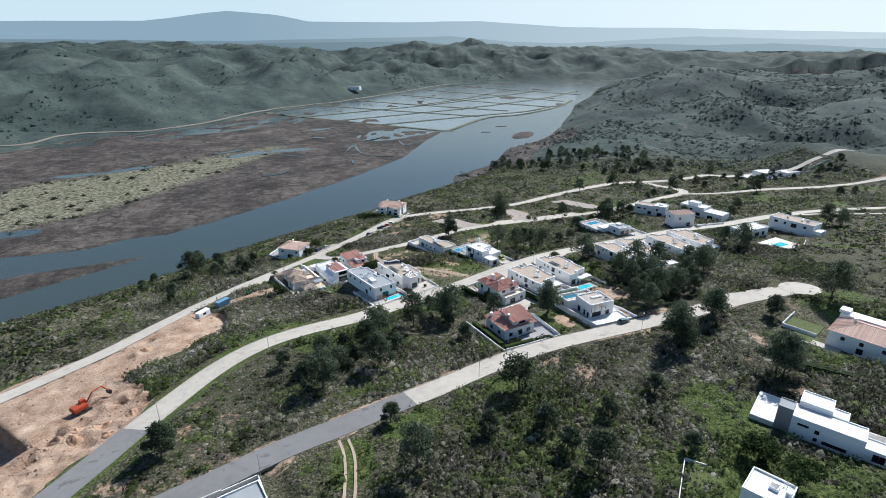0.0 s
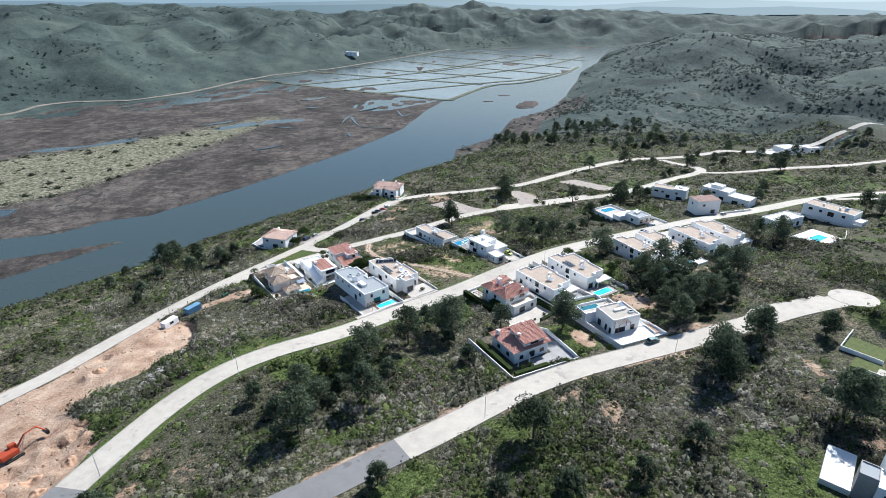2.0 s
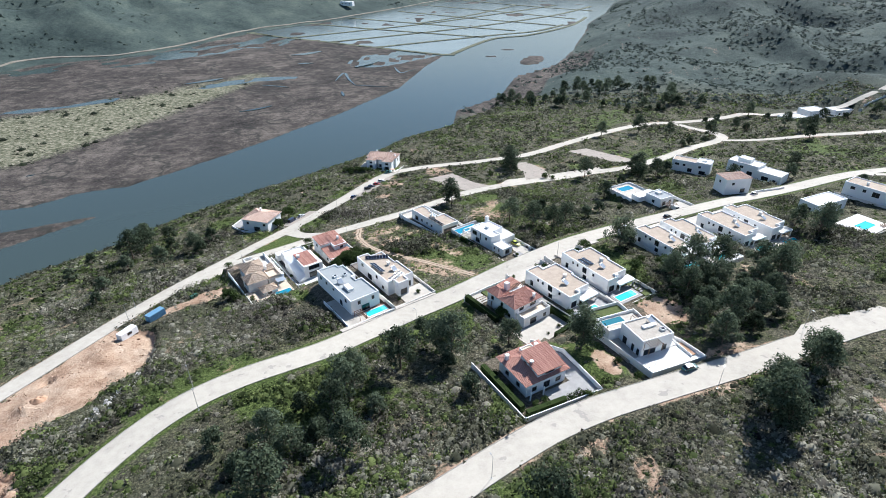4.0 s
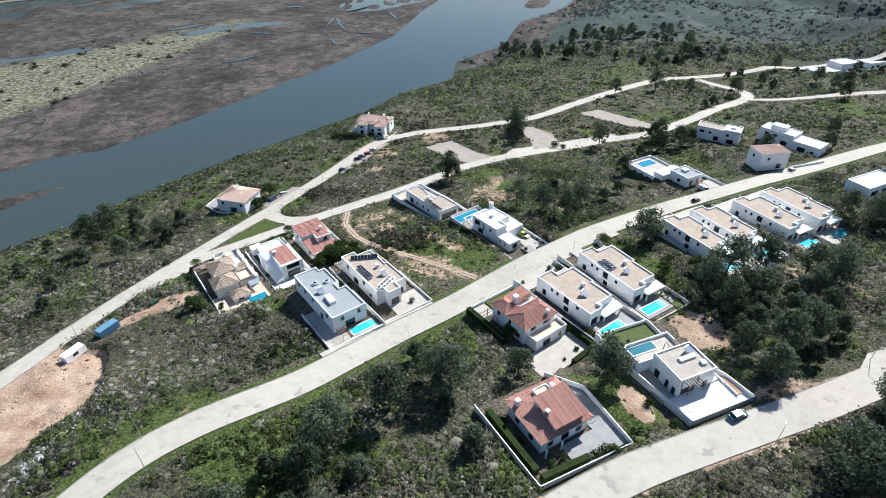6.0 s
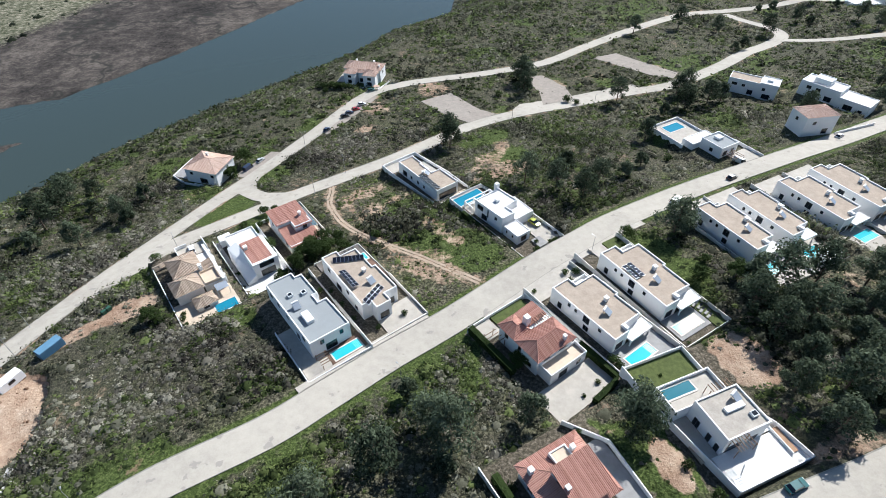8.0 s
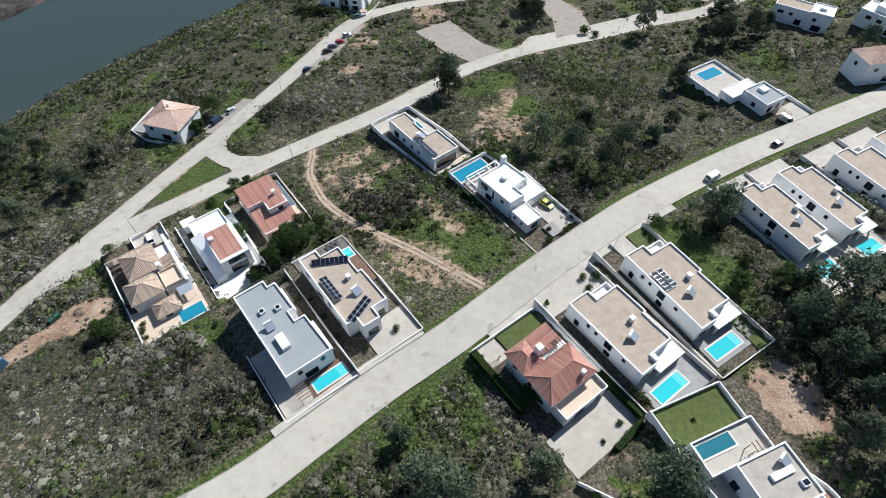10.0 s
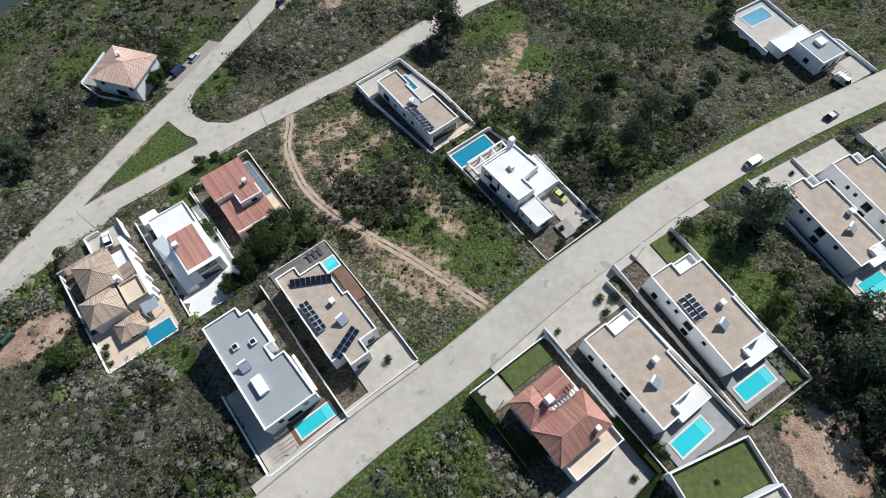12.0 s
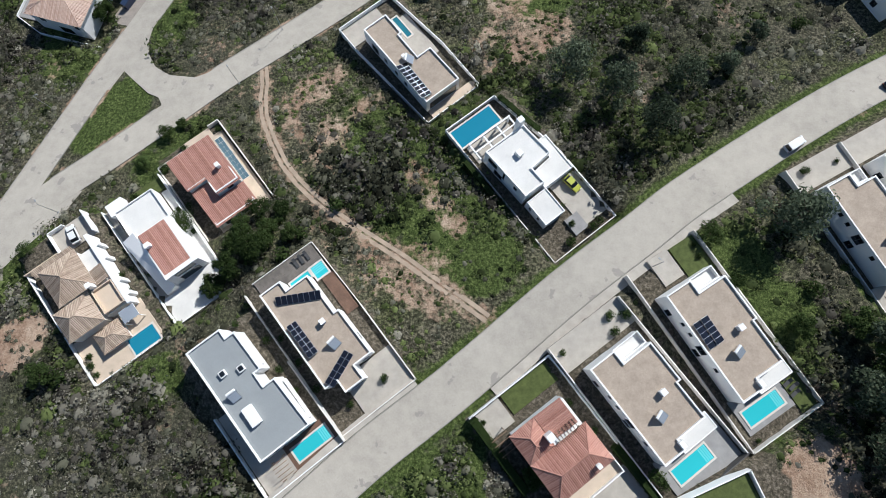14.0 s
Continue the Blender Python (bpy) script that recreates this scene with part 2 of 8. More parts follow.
BLACK = plain("black_rubber", (0.02, 0.02, 0.02), 0.8, 0.1)
BLUEPAINT = plain("blue_container_paint", (0.13, 0.26, 0.38), 0.55, 0.12)
GREENPAINT = plain("dark_green_paint", (0.03, 0.09, 0.06), 0.6, 0.15)


def make_haze_glow(name, west, east):
    """Glow with haze painted in: bluer to the west, paler towards the sun."""
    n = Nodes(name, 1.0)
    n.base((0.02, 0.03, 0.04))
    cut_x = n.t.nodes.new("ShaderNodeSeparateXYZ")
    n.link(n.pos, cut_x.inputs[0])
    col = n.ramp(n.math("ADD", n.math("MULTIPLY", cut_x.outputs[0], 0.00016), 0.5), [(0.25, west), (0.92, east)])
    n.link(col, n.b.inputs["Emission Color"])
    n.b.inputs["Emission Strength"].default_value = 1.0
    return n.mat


FARRIDGE = make_haze_glow("far_mountain_haze_glow", (0.195, 0.265, 0.31), (0.40, 0.46, 0.475))
SKYHAZE = make_haze_glow("pale_horizon_sky_glow", (0.445, 0.53, 0.555), (0.58, 0.635, 0.63))
MIDRIDGE = make_haze_glow("far_hill_haze_glow", (0.135, 0.185, 0.21), (0.33, 0.39, 0.405))
PALERIDGE = make_haze_glow("pale_hill_haze_glow", (0.10, 0.145, 0.165), (0.25, 0.305, 0.32))
NEARRIDGE = make_haze_glow("blue_hill_haze_glow", (0.075, 0.11, 0.125), (0.165, 0.21, 0.222))

# ---- mesh helpers ----


def box(bm, x0, x1, y0, y1, z0, z1):
    v = [bm.verts.new((x, y, z)) for z in (z0, z1) for x, y in ((x0, y0), (x1, y0), (x1, y1), (x0, y1))]
    for f in ((3, 2, 1, 0), (4, 5, 6, 7), (0, 1, 5, 4), (1, 2, 6, 5), (2, 3, 7, 6), (3, 0, 4, 7)):
        bm.faces.new([v[i] for i in f])
    return v


def tube(bm, p, q, r0, r1=None, n=8):
    p, q = Vector(p), Vector(q)
    r1 = r0 if r1 is None else r1
    m = (q - p).to_track_quat("Z", "Y").to_matrix()
    rings = [[bm.verts.new(c + m @ Vector((r * math.cos(k * math.tau / n), r * math.sin(k * math.tau / n), 0))) for k in range(n)] for c, r in ((p, r0), (q, r1))]
    for k in range(n):
        bm.faces.new((rings[0][k], rings[0][(k + 1) % n], rings[1][(k + 1) % n], rings[1][k]))
    bm.faces.new(rings[0][::-1])
    bm.faces.new(rings[1])


def bevelled(bm, width=0.04, seg=1):
    bmesh.ops.bevel(bm, geom=bm.edges[:], offset=width, segments=seg, affect="EDGES", clamp_overlap=True)
    return bm


def part(name, bm, material, parent=None, label="", at=None):
    me = bpy.data.meshes.new(name)
    bmesh.ops.recalc_face_normals(bm, faces=bm.faces[:])
    bm.to_mesh(me)
    bm.free()
    me.materials.append(material)
    ob = new(name, me)
    if parent is not None:
        ob.parent = parent
    if at is not None:
        ob.matrix_basis = at
    return tagged(ob, label)


def block(name, material, parent, x0, x1, y0, y1, z0, z1, label="", bevel=0.0):
    bm = bmesh.new()
    box(bm, x0, x1, y0, y1, z0, z1)
    if bevel:
        bevelled(bm, bevel)
    return part(name, bm, material, parent, label)


def thing(name, m, label, category, group="", kind=""):
    ob = new(name)
    ob.matrix_basis = m
    return tagged(ob, label, category, group, kind)


def from_arrays(name, verts, faces, material, attrs=None, flat=False):
    """A triangle or quad mesh from numpy arrays."""
    me = bpy.data.meshes.new(name)
    n, k = faces.shape
    me.vertices.add(len(verts))
    me.vertices.foreach_set("co", verts.astype(np.float32).ravel())
    me.loops.add(n * k)
    me.loops.foreach_set("vertex_index", faces.astype(np.int32).ravel())
    me.polygons.add(n)
    me.polygons.foreach_set("loop_start", np.arange(0, n * k, k, dtype=np.int32))
    for key, val in (attrs or {}).items():
        me.attributes.new(key, "FLOAT", "POINT").data.foreach_set("value", val.astype(np.float32).ravel())
    if flat:
        me.polygons.foreach_set("use_smooth", np.zeros(n, bool))
    me.update(calc_edges=True)
    me.materials.append(material)
    return new(name, me)


# ---- the lie of the land ----


def lattice(ix, iy, seed):
    h = np.sin(ix * 127.1 + iy * 311.7 + seed * 74.7) * 43758.5453
    return h - np.floor(h)


def value_noise(x, y, seed=0):
    ix, iy = np.floor(x), np.floor(y)
    fx, fy = x - ix, y - iy
    fx, fy = fx * fx * (3 - 2 * fx), fy * fy * (3 - 2 * fy)
    a = lattice(ix, iy, seed) * (1 - fx) + lattice(ix + 1, iy, seed) * fx
    b = lattice(ix, iy + 1, seed) * (1 - fx) + lattice(ix + 1, iy + 1, seed) * fx
    return a * (1 - fy) + b * fy


def fbm(x, y, seed=0, octaves=4):
    total, amp, norm = 0.0, 1.0, 0.0
    for k in range(octaves):
        total, norm = total + amp * value_noise(x * 2 ** k, y * 2 ** k, seed + k), norm + amp
        amp *= 0.5
    return total / norm


def smooth(a, b, x):
    t = np.clip((x - a) / (b - a), 0, 1)
    return t * t * (3 - 2 * t)


def spline(points, step=2.0):
    """Catmull-Rom through 2D points, at about even steps."""
    p = np.array([points[0]] + list(points) + [points[-1]], float)
    out = []
    for i in range(1, len(p) - 2):
        n = max(2, int(np.linalg.norm(p[i + 1] - p[i]) / step))
        for t in np.arange(n) / n:
            out.append(0.5 * ((2 * p[i]) + (p[i + 1] - p[i - 1]) * t + (2 * p[i - 1] - 5 * p[i] + 4 * p[i + 1] - p[i + 2]) * t * t
                              + (3 * p[i] - p[i - 1] - 3 * p[i + 1] + p[i + 2]) * t ** 3))
    out.append(p[-1])
    return np.array(out)


def side_of(line, x, y):
    """Distance from a polyline, positive to its right."""
    best, sign = np.full(np.shape(x), 1e9), np.ones(np.shape(x))
    for (ax, ay), (bx, by) in zip(line[:-1], line[1:]):
        dx, dy = bx - ax, by - ay
        t = np.clip(((x - ax) * dx + (y - ay) * dy) / (dx * dx + dy * dy), 0, 1)
        d = np.hypot(x - ax - t * dx, y - ay - t * dy)
        near = d < best
        best = np.where(near, d, best)
        sign = np.where(near, np.where(dx * (y - ay) - dy * (x - ax) < 0, 1.0, -1.0), sign)
    return best * sign


def near_line(line, x, y):
    return np.abs(side_of(line, x, y))


WATER_Z = -65.0
SLOPE = (-2.764, 6.605, -12.745, -1.529, 0.75, -2.137, 0.328, -0.252, -0.566, 0.907)
HUMPS = [(-80, 180, 1.8), (-100, 150, -1.2), (-105, 312, -2.7), (-60, 405, 2.6), (-45, 370, -1.5), (40, 252, 2.0), (72, 262, 0.4), (15, 190, -2.2),
         (130, 190, 0.8), (75, 366, -1.6), (200, 293, -3.2), (150, 285, 2.2), (-45, 245, 1.4), (-9, 292, -0.9), (70, 100, -1.1), (205, 525, -1.1),
         (60, 215, -0.8), (-85, 235, -0.3), (300, 500, 7.0), (-200, 200, 6.2)]
SHORE = [(-520, 20), (-400, 150), (-272, 292), (-211, 357), (-190, 393), (-141, 448), (-76, 516), (-38, 573), (5, 606), (12, 678), (67, 742),
         (99, 854), (171, 938), (230, 1080), (290, 1259), (330, 1400), (420, 1600), (520, 1880), (700, 1960), (1100, 2060)]
LEFT_BANK = [(-900, 330), (-560, 385), (-352, 397), (-295, 413), (-274, 439), (-243, 451), (-191, 524), (-114, 649), (-52, 779), (-23, 912), (9, 1013),
             (91, 1171), (182, 1222), (298, 1360), (360, 1500), (440, 1880), (640, 2000), (1100, 2120)]
HILL_FOOT = [(-1300, 500), (-900, 690), (-672, 819), (-627, 938), (-506, 1013), (-403, 1259), (-221, 1518), (32, 1988), (250, 2080), (600, 2120), (1150, 2200)]
PAN_DIKE = [(-480, 1300), (-340, 1213), (-4, 1013), (60, 975)]
SPIT = [(-243, 403), (-275, 374), (-310, 345), (-420, 250), (-620, 100)]

ROADS = {
    "centre": ([(-94, 86), (-88, 108), (-83, 129), (-76, 150), (-67, 165), (-55, 175.6), (-35.5, 187.4), (-23.5, 197.3), (-10.5, 208.3), (5.5, 220.3), (27.5, 238.3), (42.5, 249.3), (56.5, 259.4),
                (89, 279), (123, 296), (150, 310), (191, 334), (239, 356), (290, 366), (350, 362)], 8.6),
    "lower": ([(-78, 81.6), (-60, 94), (-40, 109), (-27, 117), (-12, 127), (0, 135), (12, 144), (25, 153), (39, 160), (53, 165), (68, 170), (83, 175), (99, 181), (117, 188), (140, 195)], 8.2),
    "river": ([(-168, 104), (-150, 133), (-134, 159), (-124, 177), (-115.4, 202), (-108.6, 224), (-100.8, 246), (-93, 266), (-86.2, 284), (-81, 297), (-73, 314), (-59, 344), (-45, 375), (-34, 393),
               (-18, 403), (2, 409), (24, 414), (59, 428), (88, 454), (120, 483), (156, 513), (181, 530), (214, 541), (254, 552), (330, 573), (411, 591), (509, 610), (640, 640)], 7.4),
    "upper": ([(-94, 256), (-85, 264), (-73, 273), (-62.5, 281.5), (-50, 292), (-38, 300.8), (-17, 316.6), (2, 333.5), (14, 344), (39, 358), (70, 370), (92, 379), (118, 387), (150, 411), (177, 437), (200, 455), (216, 472), (220, 490), (212, 512), (205, 531)], 7.8),
    "far": ([(210, 464), (234, 462), (276, 465), (302, 466), (325, 473), (375, 495), (430, 505), (560, 500)], 6.0),
    "far_spur": ([(232, 352), (258, 349), (300, 340), (350, 330)], 5.0),
}
LINES = {k: spline(p, 2.5) for k, (p, w) in ROADS.items()}
COARSE = {k: spline(p, 9.0) for k, (p, w) in ROADS.items()}
FOOTPATH = spline([(-40, 296), (-38.8, 290), (-37.5, 281), (-32, 268), (-24, 259.5), (-13.6, 251.6), (-4, 245), (5, 238), (11.7, 233)], 5.0)
TRACK = spline([(-21.8, 88), (-22.4, 95.1), (-24.1, 104.6), (-26.7, 111.1)])
# level plots: corner, heading, extent in the plot's own axes, height
PADS = []


def add_pad(ox, oy, a, x0, x1, y0, y1, z):
    PADS.append((ox, oy, a, x0, x1, y0, y1, z))


def in_pad(p, x, y, grow=0.0):
    """How far inside a plot a point is (negative: outside)."""
    ox, oy, a, x0, x1, y0, y1, z = p
    c, s = math.cos(radians(a)), math.sin(radians(a))
    u, v = (x - ox) * c + (y - oy) * s, -(x - ox) * s + (y - oy) * c
    return np.minimum(np.minimum(u - x0, x1 - u), np.minimum(v - y0, y1 - v)) + grow


def rough_land(x, y):
    """The land without plots and diggings."""
    u, v = np.clip(x, -230, 330) / 100, (np.clip(y, -30, 560) - 220) / 100
    h = sum(c * t for c, t in zip(SLOPE, (1, u, v, u * u, u * v, v * v, u ** 3, u * u * v, u * v * v, v ** 3)))
    for hx, hy, amp in HUMPS:
        h = h + amp * np.exp(-((x - hx) ** 2 + (y - hy) ** 2) / (2 * 32.0 ** 2))
    return h


def land(x, y):
    x, y = np.asarray(x, float), np.asarray(y, float)
    h = rough_land(x, y)
    s = side_of(SHORE, x, y)
    # rolling hills up the valley, on the near bank
    n = fbm(x / 260 + 3.1, y / 260, 5, 5)
    far = -46 + 62 * smooth(0, 900, s - 120) + 78 * (n - 0.5) * smooth(40, 420, s) + 48 * np.exp(-((x - 560) ** 2 + (y - 1330) ** 2) / (2 * 190.0 ** 2)) + 26 * smooth(900, 2600, y) - 70 * smooth(1900, 2900, np.hypot(x, y))
    fold = 1 - np.abs(2 * fbm(x / 210 + 4, y / 240, 51, 3) - 1)
    crease = 1 - np.abs(2 * fbm(x / 80 + 1, y / 90, 53, 3) - 1)
    far = far + (64 * (fold - 0.62) + 11 * (crease - 0.6)) * smooth(40, 330, s)
    h = h + (far - h) * smooth(500, 760, np.hypot(np.maximum(x - 80, 0) * 0.9, y))
    flat = 48 * smooth(600, 690, y) * smooth(1100, 930, y)
    bank = WATER_Z - 1.0 + np.where(s > 0, 0.42 * np.maximum(s - flat, 0) + 1.5 * smooth(0, 6, s), 0.35 * s)
    k = 7.0
    lowest = np.minimum(h, bank)
    h = lowest - k * 0.25 * np.maximum(1 - np.abs(h - bank) / k, 0) ** 2
    # far bank: marsh, then hills
    left = side_of(LEFT_BANK, x, y)
    m = WATER_Z + 0.55 + 1.1 * (fbm(x / 38, y / 38, 11) - 0.5) - 1.15 * pond_zone(x, y) * smooth(0.38, 0.52, fbm((x + y) / 70 + 9, (y - x) / 26, 21, 4))
    pan = np.where(side_of(PAN_DIKE, x, y) < -4, 1.0, 0.0)
    m = m * (1 - pan) + (WATER_Z - 0.6 + 0.9 * smooth(0.60, 0.75, fbm(x / 60, y / 60, 23, 3))) * pan
    m = np.where(left < 0, WATER_Z - 0.5 + (m - WATER_Z + 0.5) * smooth(0, 3, -left), m)
    b = side_of(HILL_FOOT, x, y)
    rise = fbm(x / 330, y / 330, 31, 5)
    ridge = 1 - np.abs(2 * fbm(x / 420 + 7, y / 420, 41, 4) - 1)
    spur = 1 - np.abs(2 * fbm(x / 190 + 2, y / 230, 43, 3) - 1)
    gully = 1 - np.abs(2 * fbm(x / 88 + 5, y / 104, 47, 3) - 1)
    hill = smooth(0, 130, -b) * 8 + 195 * (1 - np.exp(-np.maximum(-b, 0) / 620.0)) * (0.10 + 0.62 * rise + 0.20 * ridge) + 84 * (spur - 0.6) * smooth(20, 260, -b) * smooth(1900, 600, -b) + 22 * (gully - 0.6) * smooth(10, 160, -b) * smooth(1700, 700, -b)
    m = m + np.where(b < 0, hill * (1 - 0.45 * smooth(2700, 3500, np.hypot(x, y))), 0)
    w = smooth(0, 8, -left)
    h = np.where(left < 0, np.maximum(h, WATER_Z - 3) * (1 - w) + m * w, np.where(s < 0, np.maximum(h, WATER_Z - 3), h))
    # spit and islet in the river
    d = near_line(SPIT, x, y)
    t = np.clip((-243 - x) / 70, 0, 1)
    h = np.where((left >= -2) & (s < 0), np.maximum(h, WATER_Z - 2.5 + 3.1 * smooth(4 + 25 * t, 1 + 18 * t, d)), h)
    for ix, iy, rx, ry in ((142, 968, 20, 46), (78, 1000, 10, 9), (110, 1055, 26, 10)):
        h = np.maximum(h, WATER_Z - 2 + 2.7 * smooth(1.15, 0.8, np.hypot((x - ix - (y - iy) * 0.3) / rx, (y - iy) / ry)))
    return h


def pond_zone(x, y):
    """Where the marsh lies under shallow water."""
    z = smooth(90, 20, near_line([(-610, 905), (-480, 985), (-370, 1130), (-300, 1165)], x, y))
    z = np.maximum(z, smooth(70, 20, near_line([(-110, 960), (-60, 1010), (-20, 1060)], x, y)))
    z = np.maximum(z, 0.85 * smooth(22, 6, near_line([(-310, 790), (-260, 830), (-210, 840)], x, y)))
    z = np.maximum(z, 0.9 * smooth(16, 4, near_line([(-560, 640), (-450, 680), (-400, 720)], x, y)))
    return np.maximum(z, 0.9 * smooth(14, 3, near_line([(-520, 450), (-400, 452), (-300, 490)], x, y)))


DIG_EDGE = [(-97, 60), (-96, 92), (-95.7, 104), (-94, 110), (-90.2, 113.6), (-87.8, 127), (-88.4, 137), (-95.4, 146), (-105, 151), (-105, 156), (-101.3, 163), (-94.3, 168),
            (-92.3, 176.5), (-86.8, 183), (-86.8, 191.6), (-93, 205), (-97, 212)]
DIG_MARKS = [(-95.9, 140.3, 1.9, -1.9), (-98.8, 137.6, 1.8, -1.3), (-96.8, 116.7, 2.2, -1.6), (-109, 121.9, 2.6, -1.7), (-113.4, 181.2, 1.8, -2.2), (-101, 140, 2.0, 1.1), (-93.5, 139.5, 1.6, 1.2),
             (-104, 119, 2.4, 1.0), (-99, 122, 2.2, 1.2), (-107, 114, 2.0, 1.1), (-112, 170, 3.0, 0.9), (-99, 112, 1.6, 0.9), (-94, 126, 2.4, 0.9), (-95, 186, 3.0, 0.9)]
LOTS = [[(-8.7, 378.3), (6.3, 387.4), (19.8, 362.5), (27.0, 357.0), (14.0, 348.0), (3.8, 358.4)],
        [(45.3, 408.3), (55.8, 407.4), (64.8, 390.3), (66.0, 374.0), (50.0, 367.0), (50.8, 383.3), (48.0, 395.0)],
        [(88.3, 434.1), (103.7, 441.0), (126.7, 404.0), (121.5, 396.0), (113.0, 401.0)],
        [(-50.5, 346.5), (-44, 358), (-37.5, 371), (-33, 382), (-31, 389), (-37, 389), (-46, 372), (-54, 352)],
        [(-84, 313), (-73, 334), (-68, 332), (-77, 311)],
        [(33.0, 356.0), (36.1, 364.0), (39.1, 368.7), (62.2, 376.4), (90.3, 388.0), (99.5, 391.0), (101.0, 383.5), (92.0, 378.0), (60.0, 365.0)],
        [(98.5, 184.5), (104.6, 190.6), (115.3, 194.2), (126, 197.0), (132.7, 198.9), (135.8, 195.0), (131.9, 192.4), (112, 187.0)]]

JUNCTION = [(-73.0, 316.0), (-70.6, 311.6), (-71.2, 306.2), (-70.4, 301.6), (-67.7, 297.3), (-63.4, 294.4), (-56.6, 293.1), (-51.8, 294.8), (-47.5, 298.0), (-50.0, 292.0), (-62.5, 281.5),
               (-64.0, 286.3), (-65.1, 288.0), (-68.0, 289.4), (-71.1, 292.2), (-73.6, 294.5), (-76.0, 296.8), (-78.6, 291.4), (-83.0, 292.0), (-78.0, 305.0)]
APRON = [(-104.5, 236), (-99.8, 233.5), (-93.2, 245), (-87, 252), (-81.5, 258), (-78.5, 263.5), (-85, 266), (-94, 260), (-99, 255)]


def in_ring(ring, x, y):
    """True inside a ring of corners."""
    hit = np.zeros(np.shape(x), bool)
    for (ax, ay), (bx, by) in zip(ring, ring[1:] + ring[:1]):
        if ay != by:
            hit ^= ((ay > y) != (by > y)) & (x < (bx - ax) * (y - ay) / (by - ay) + ax)
    return hit


def dug(x, y):
    """Where the diggers have stripped the ground."""
    d = np.minimum(np.minimum(-side_of(DIG_EDGE, x, y), side_of(COARSE["river"], x, y) - 4.4), np.minimum(208 - y, y - 80))
    return smooth(-0.6, 0.9, d + 2.2 * (fbm(x / 6, y / 6, 75, 3) - 0.5))


def dig_depth(x, y):
    """How deep the stripped ground lies: ruts, holes and one steep pit."""
    h = 0.5 + 2.2 * smooth(164, 186, y) * smooth(-106, -94, x) + 1.1 * (fbm(x / 11, y / 11, 71, 3) - 0.5)
    h = h + (1.5 * (fbm(x / 3.6, y / 3.6, 72, 3) - 0.5) + 1.0 * (fbm(x / 1.7, y / 1.7, 73, 2) - 0.5)) * (0.35 + 0.9 * smooth(-118, -106, x) * smooth(172, 140, y))
    for cx, cy, r, lift in DIG_MARKS:
        h = h - lift * smooth(1.3, 0.45, np.hypot(x - cx, y - cy) / r + 0.7 * (fbm(x / 1.6, y / 1.6, 77, 2) - 0.5))
    pit = np.minimum(-side_of([(-112, 116), (-150, 143)], x, y), side_of([(-112, 116), (-120, 94)], x, y))
    return h + 5.2 * smooth(0, 1.3, np.minimum(pit, y - 92)) * smooth(7, 9, near_line(COARSE["river"], x, y))


def plot_level(x, y):
    """How far inside the nearest plot a point is, and that plot's level."""
    best, level = np.full(np.shape(x), -1e9), np.zeros(np.shape(x))
    for p in PADS:
        d = in_pad(p, x, y)
        level = np.where(d > best, p[7], level)
        best = np.maximum(best, d)
    return best, level


def ground_z(x, y):
    """The finished ground: land, smoothed under roads, levelled in plots, dug out where diggers work."""
    x, y = np.asarray(x, float), np.asarray(y, float)
    h = land(x, y)
    rough = 0.5 * (fbm(x / 5.0, y / 5.0, 61, 3) - 0.5) + 1.2 * (fbm(x / 22.0, y / 22.0, 62, 3) - 0.5)
    calm = np.ones(np.shape(x))
    for k, (p, w) in ROADS.items():
        calm = np.minimum(calm, smooth(w * 0.6 + 0.5, w * 0.6 + 6, near_line(COARSE[k], x, y)))
    calm = np.minimum(calm, smooth(0, 5, -plot_level(x, y)[0]))
    calm = np.minimum(calm, smooth(0.5, 3, near_line(FOOTPATH, x, y)))
    calm = calm * (land_kind(x, y) > 0)
    h = h + rough * calm
    h = h - dug(x, y) * dig_depth(x, y) * smooth(4, 6.5, near_line(COARSE["river"], x, y)) * smooth(4.6, 7.5, near_line(COARSE["centre"], x, y))
    best, level = plot_level(x, y)
    w = smooth(-1.6, 0.0, best)
    h = h * (1 - w) + (level - 0.25) * w
    # the footways beside the centre road stay clear of the plots' banks
    edge = smooth(7.6, 6.7, near_line(COARSE["centre"], x, y)) * smooth(190, 196, y)
    return h * (1 - edge) + np.minimum(h, land(x, y) - 0.05) * edge


def land_kind(x, y):
    """Positive on the near bank's dry land."""
    return np.where(side_of(SHORE, x, y) > 4, 1.0, 0.0)

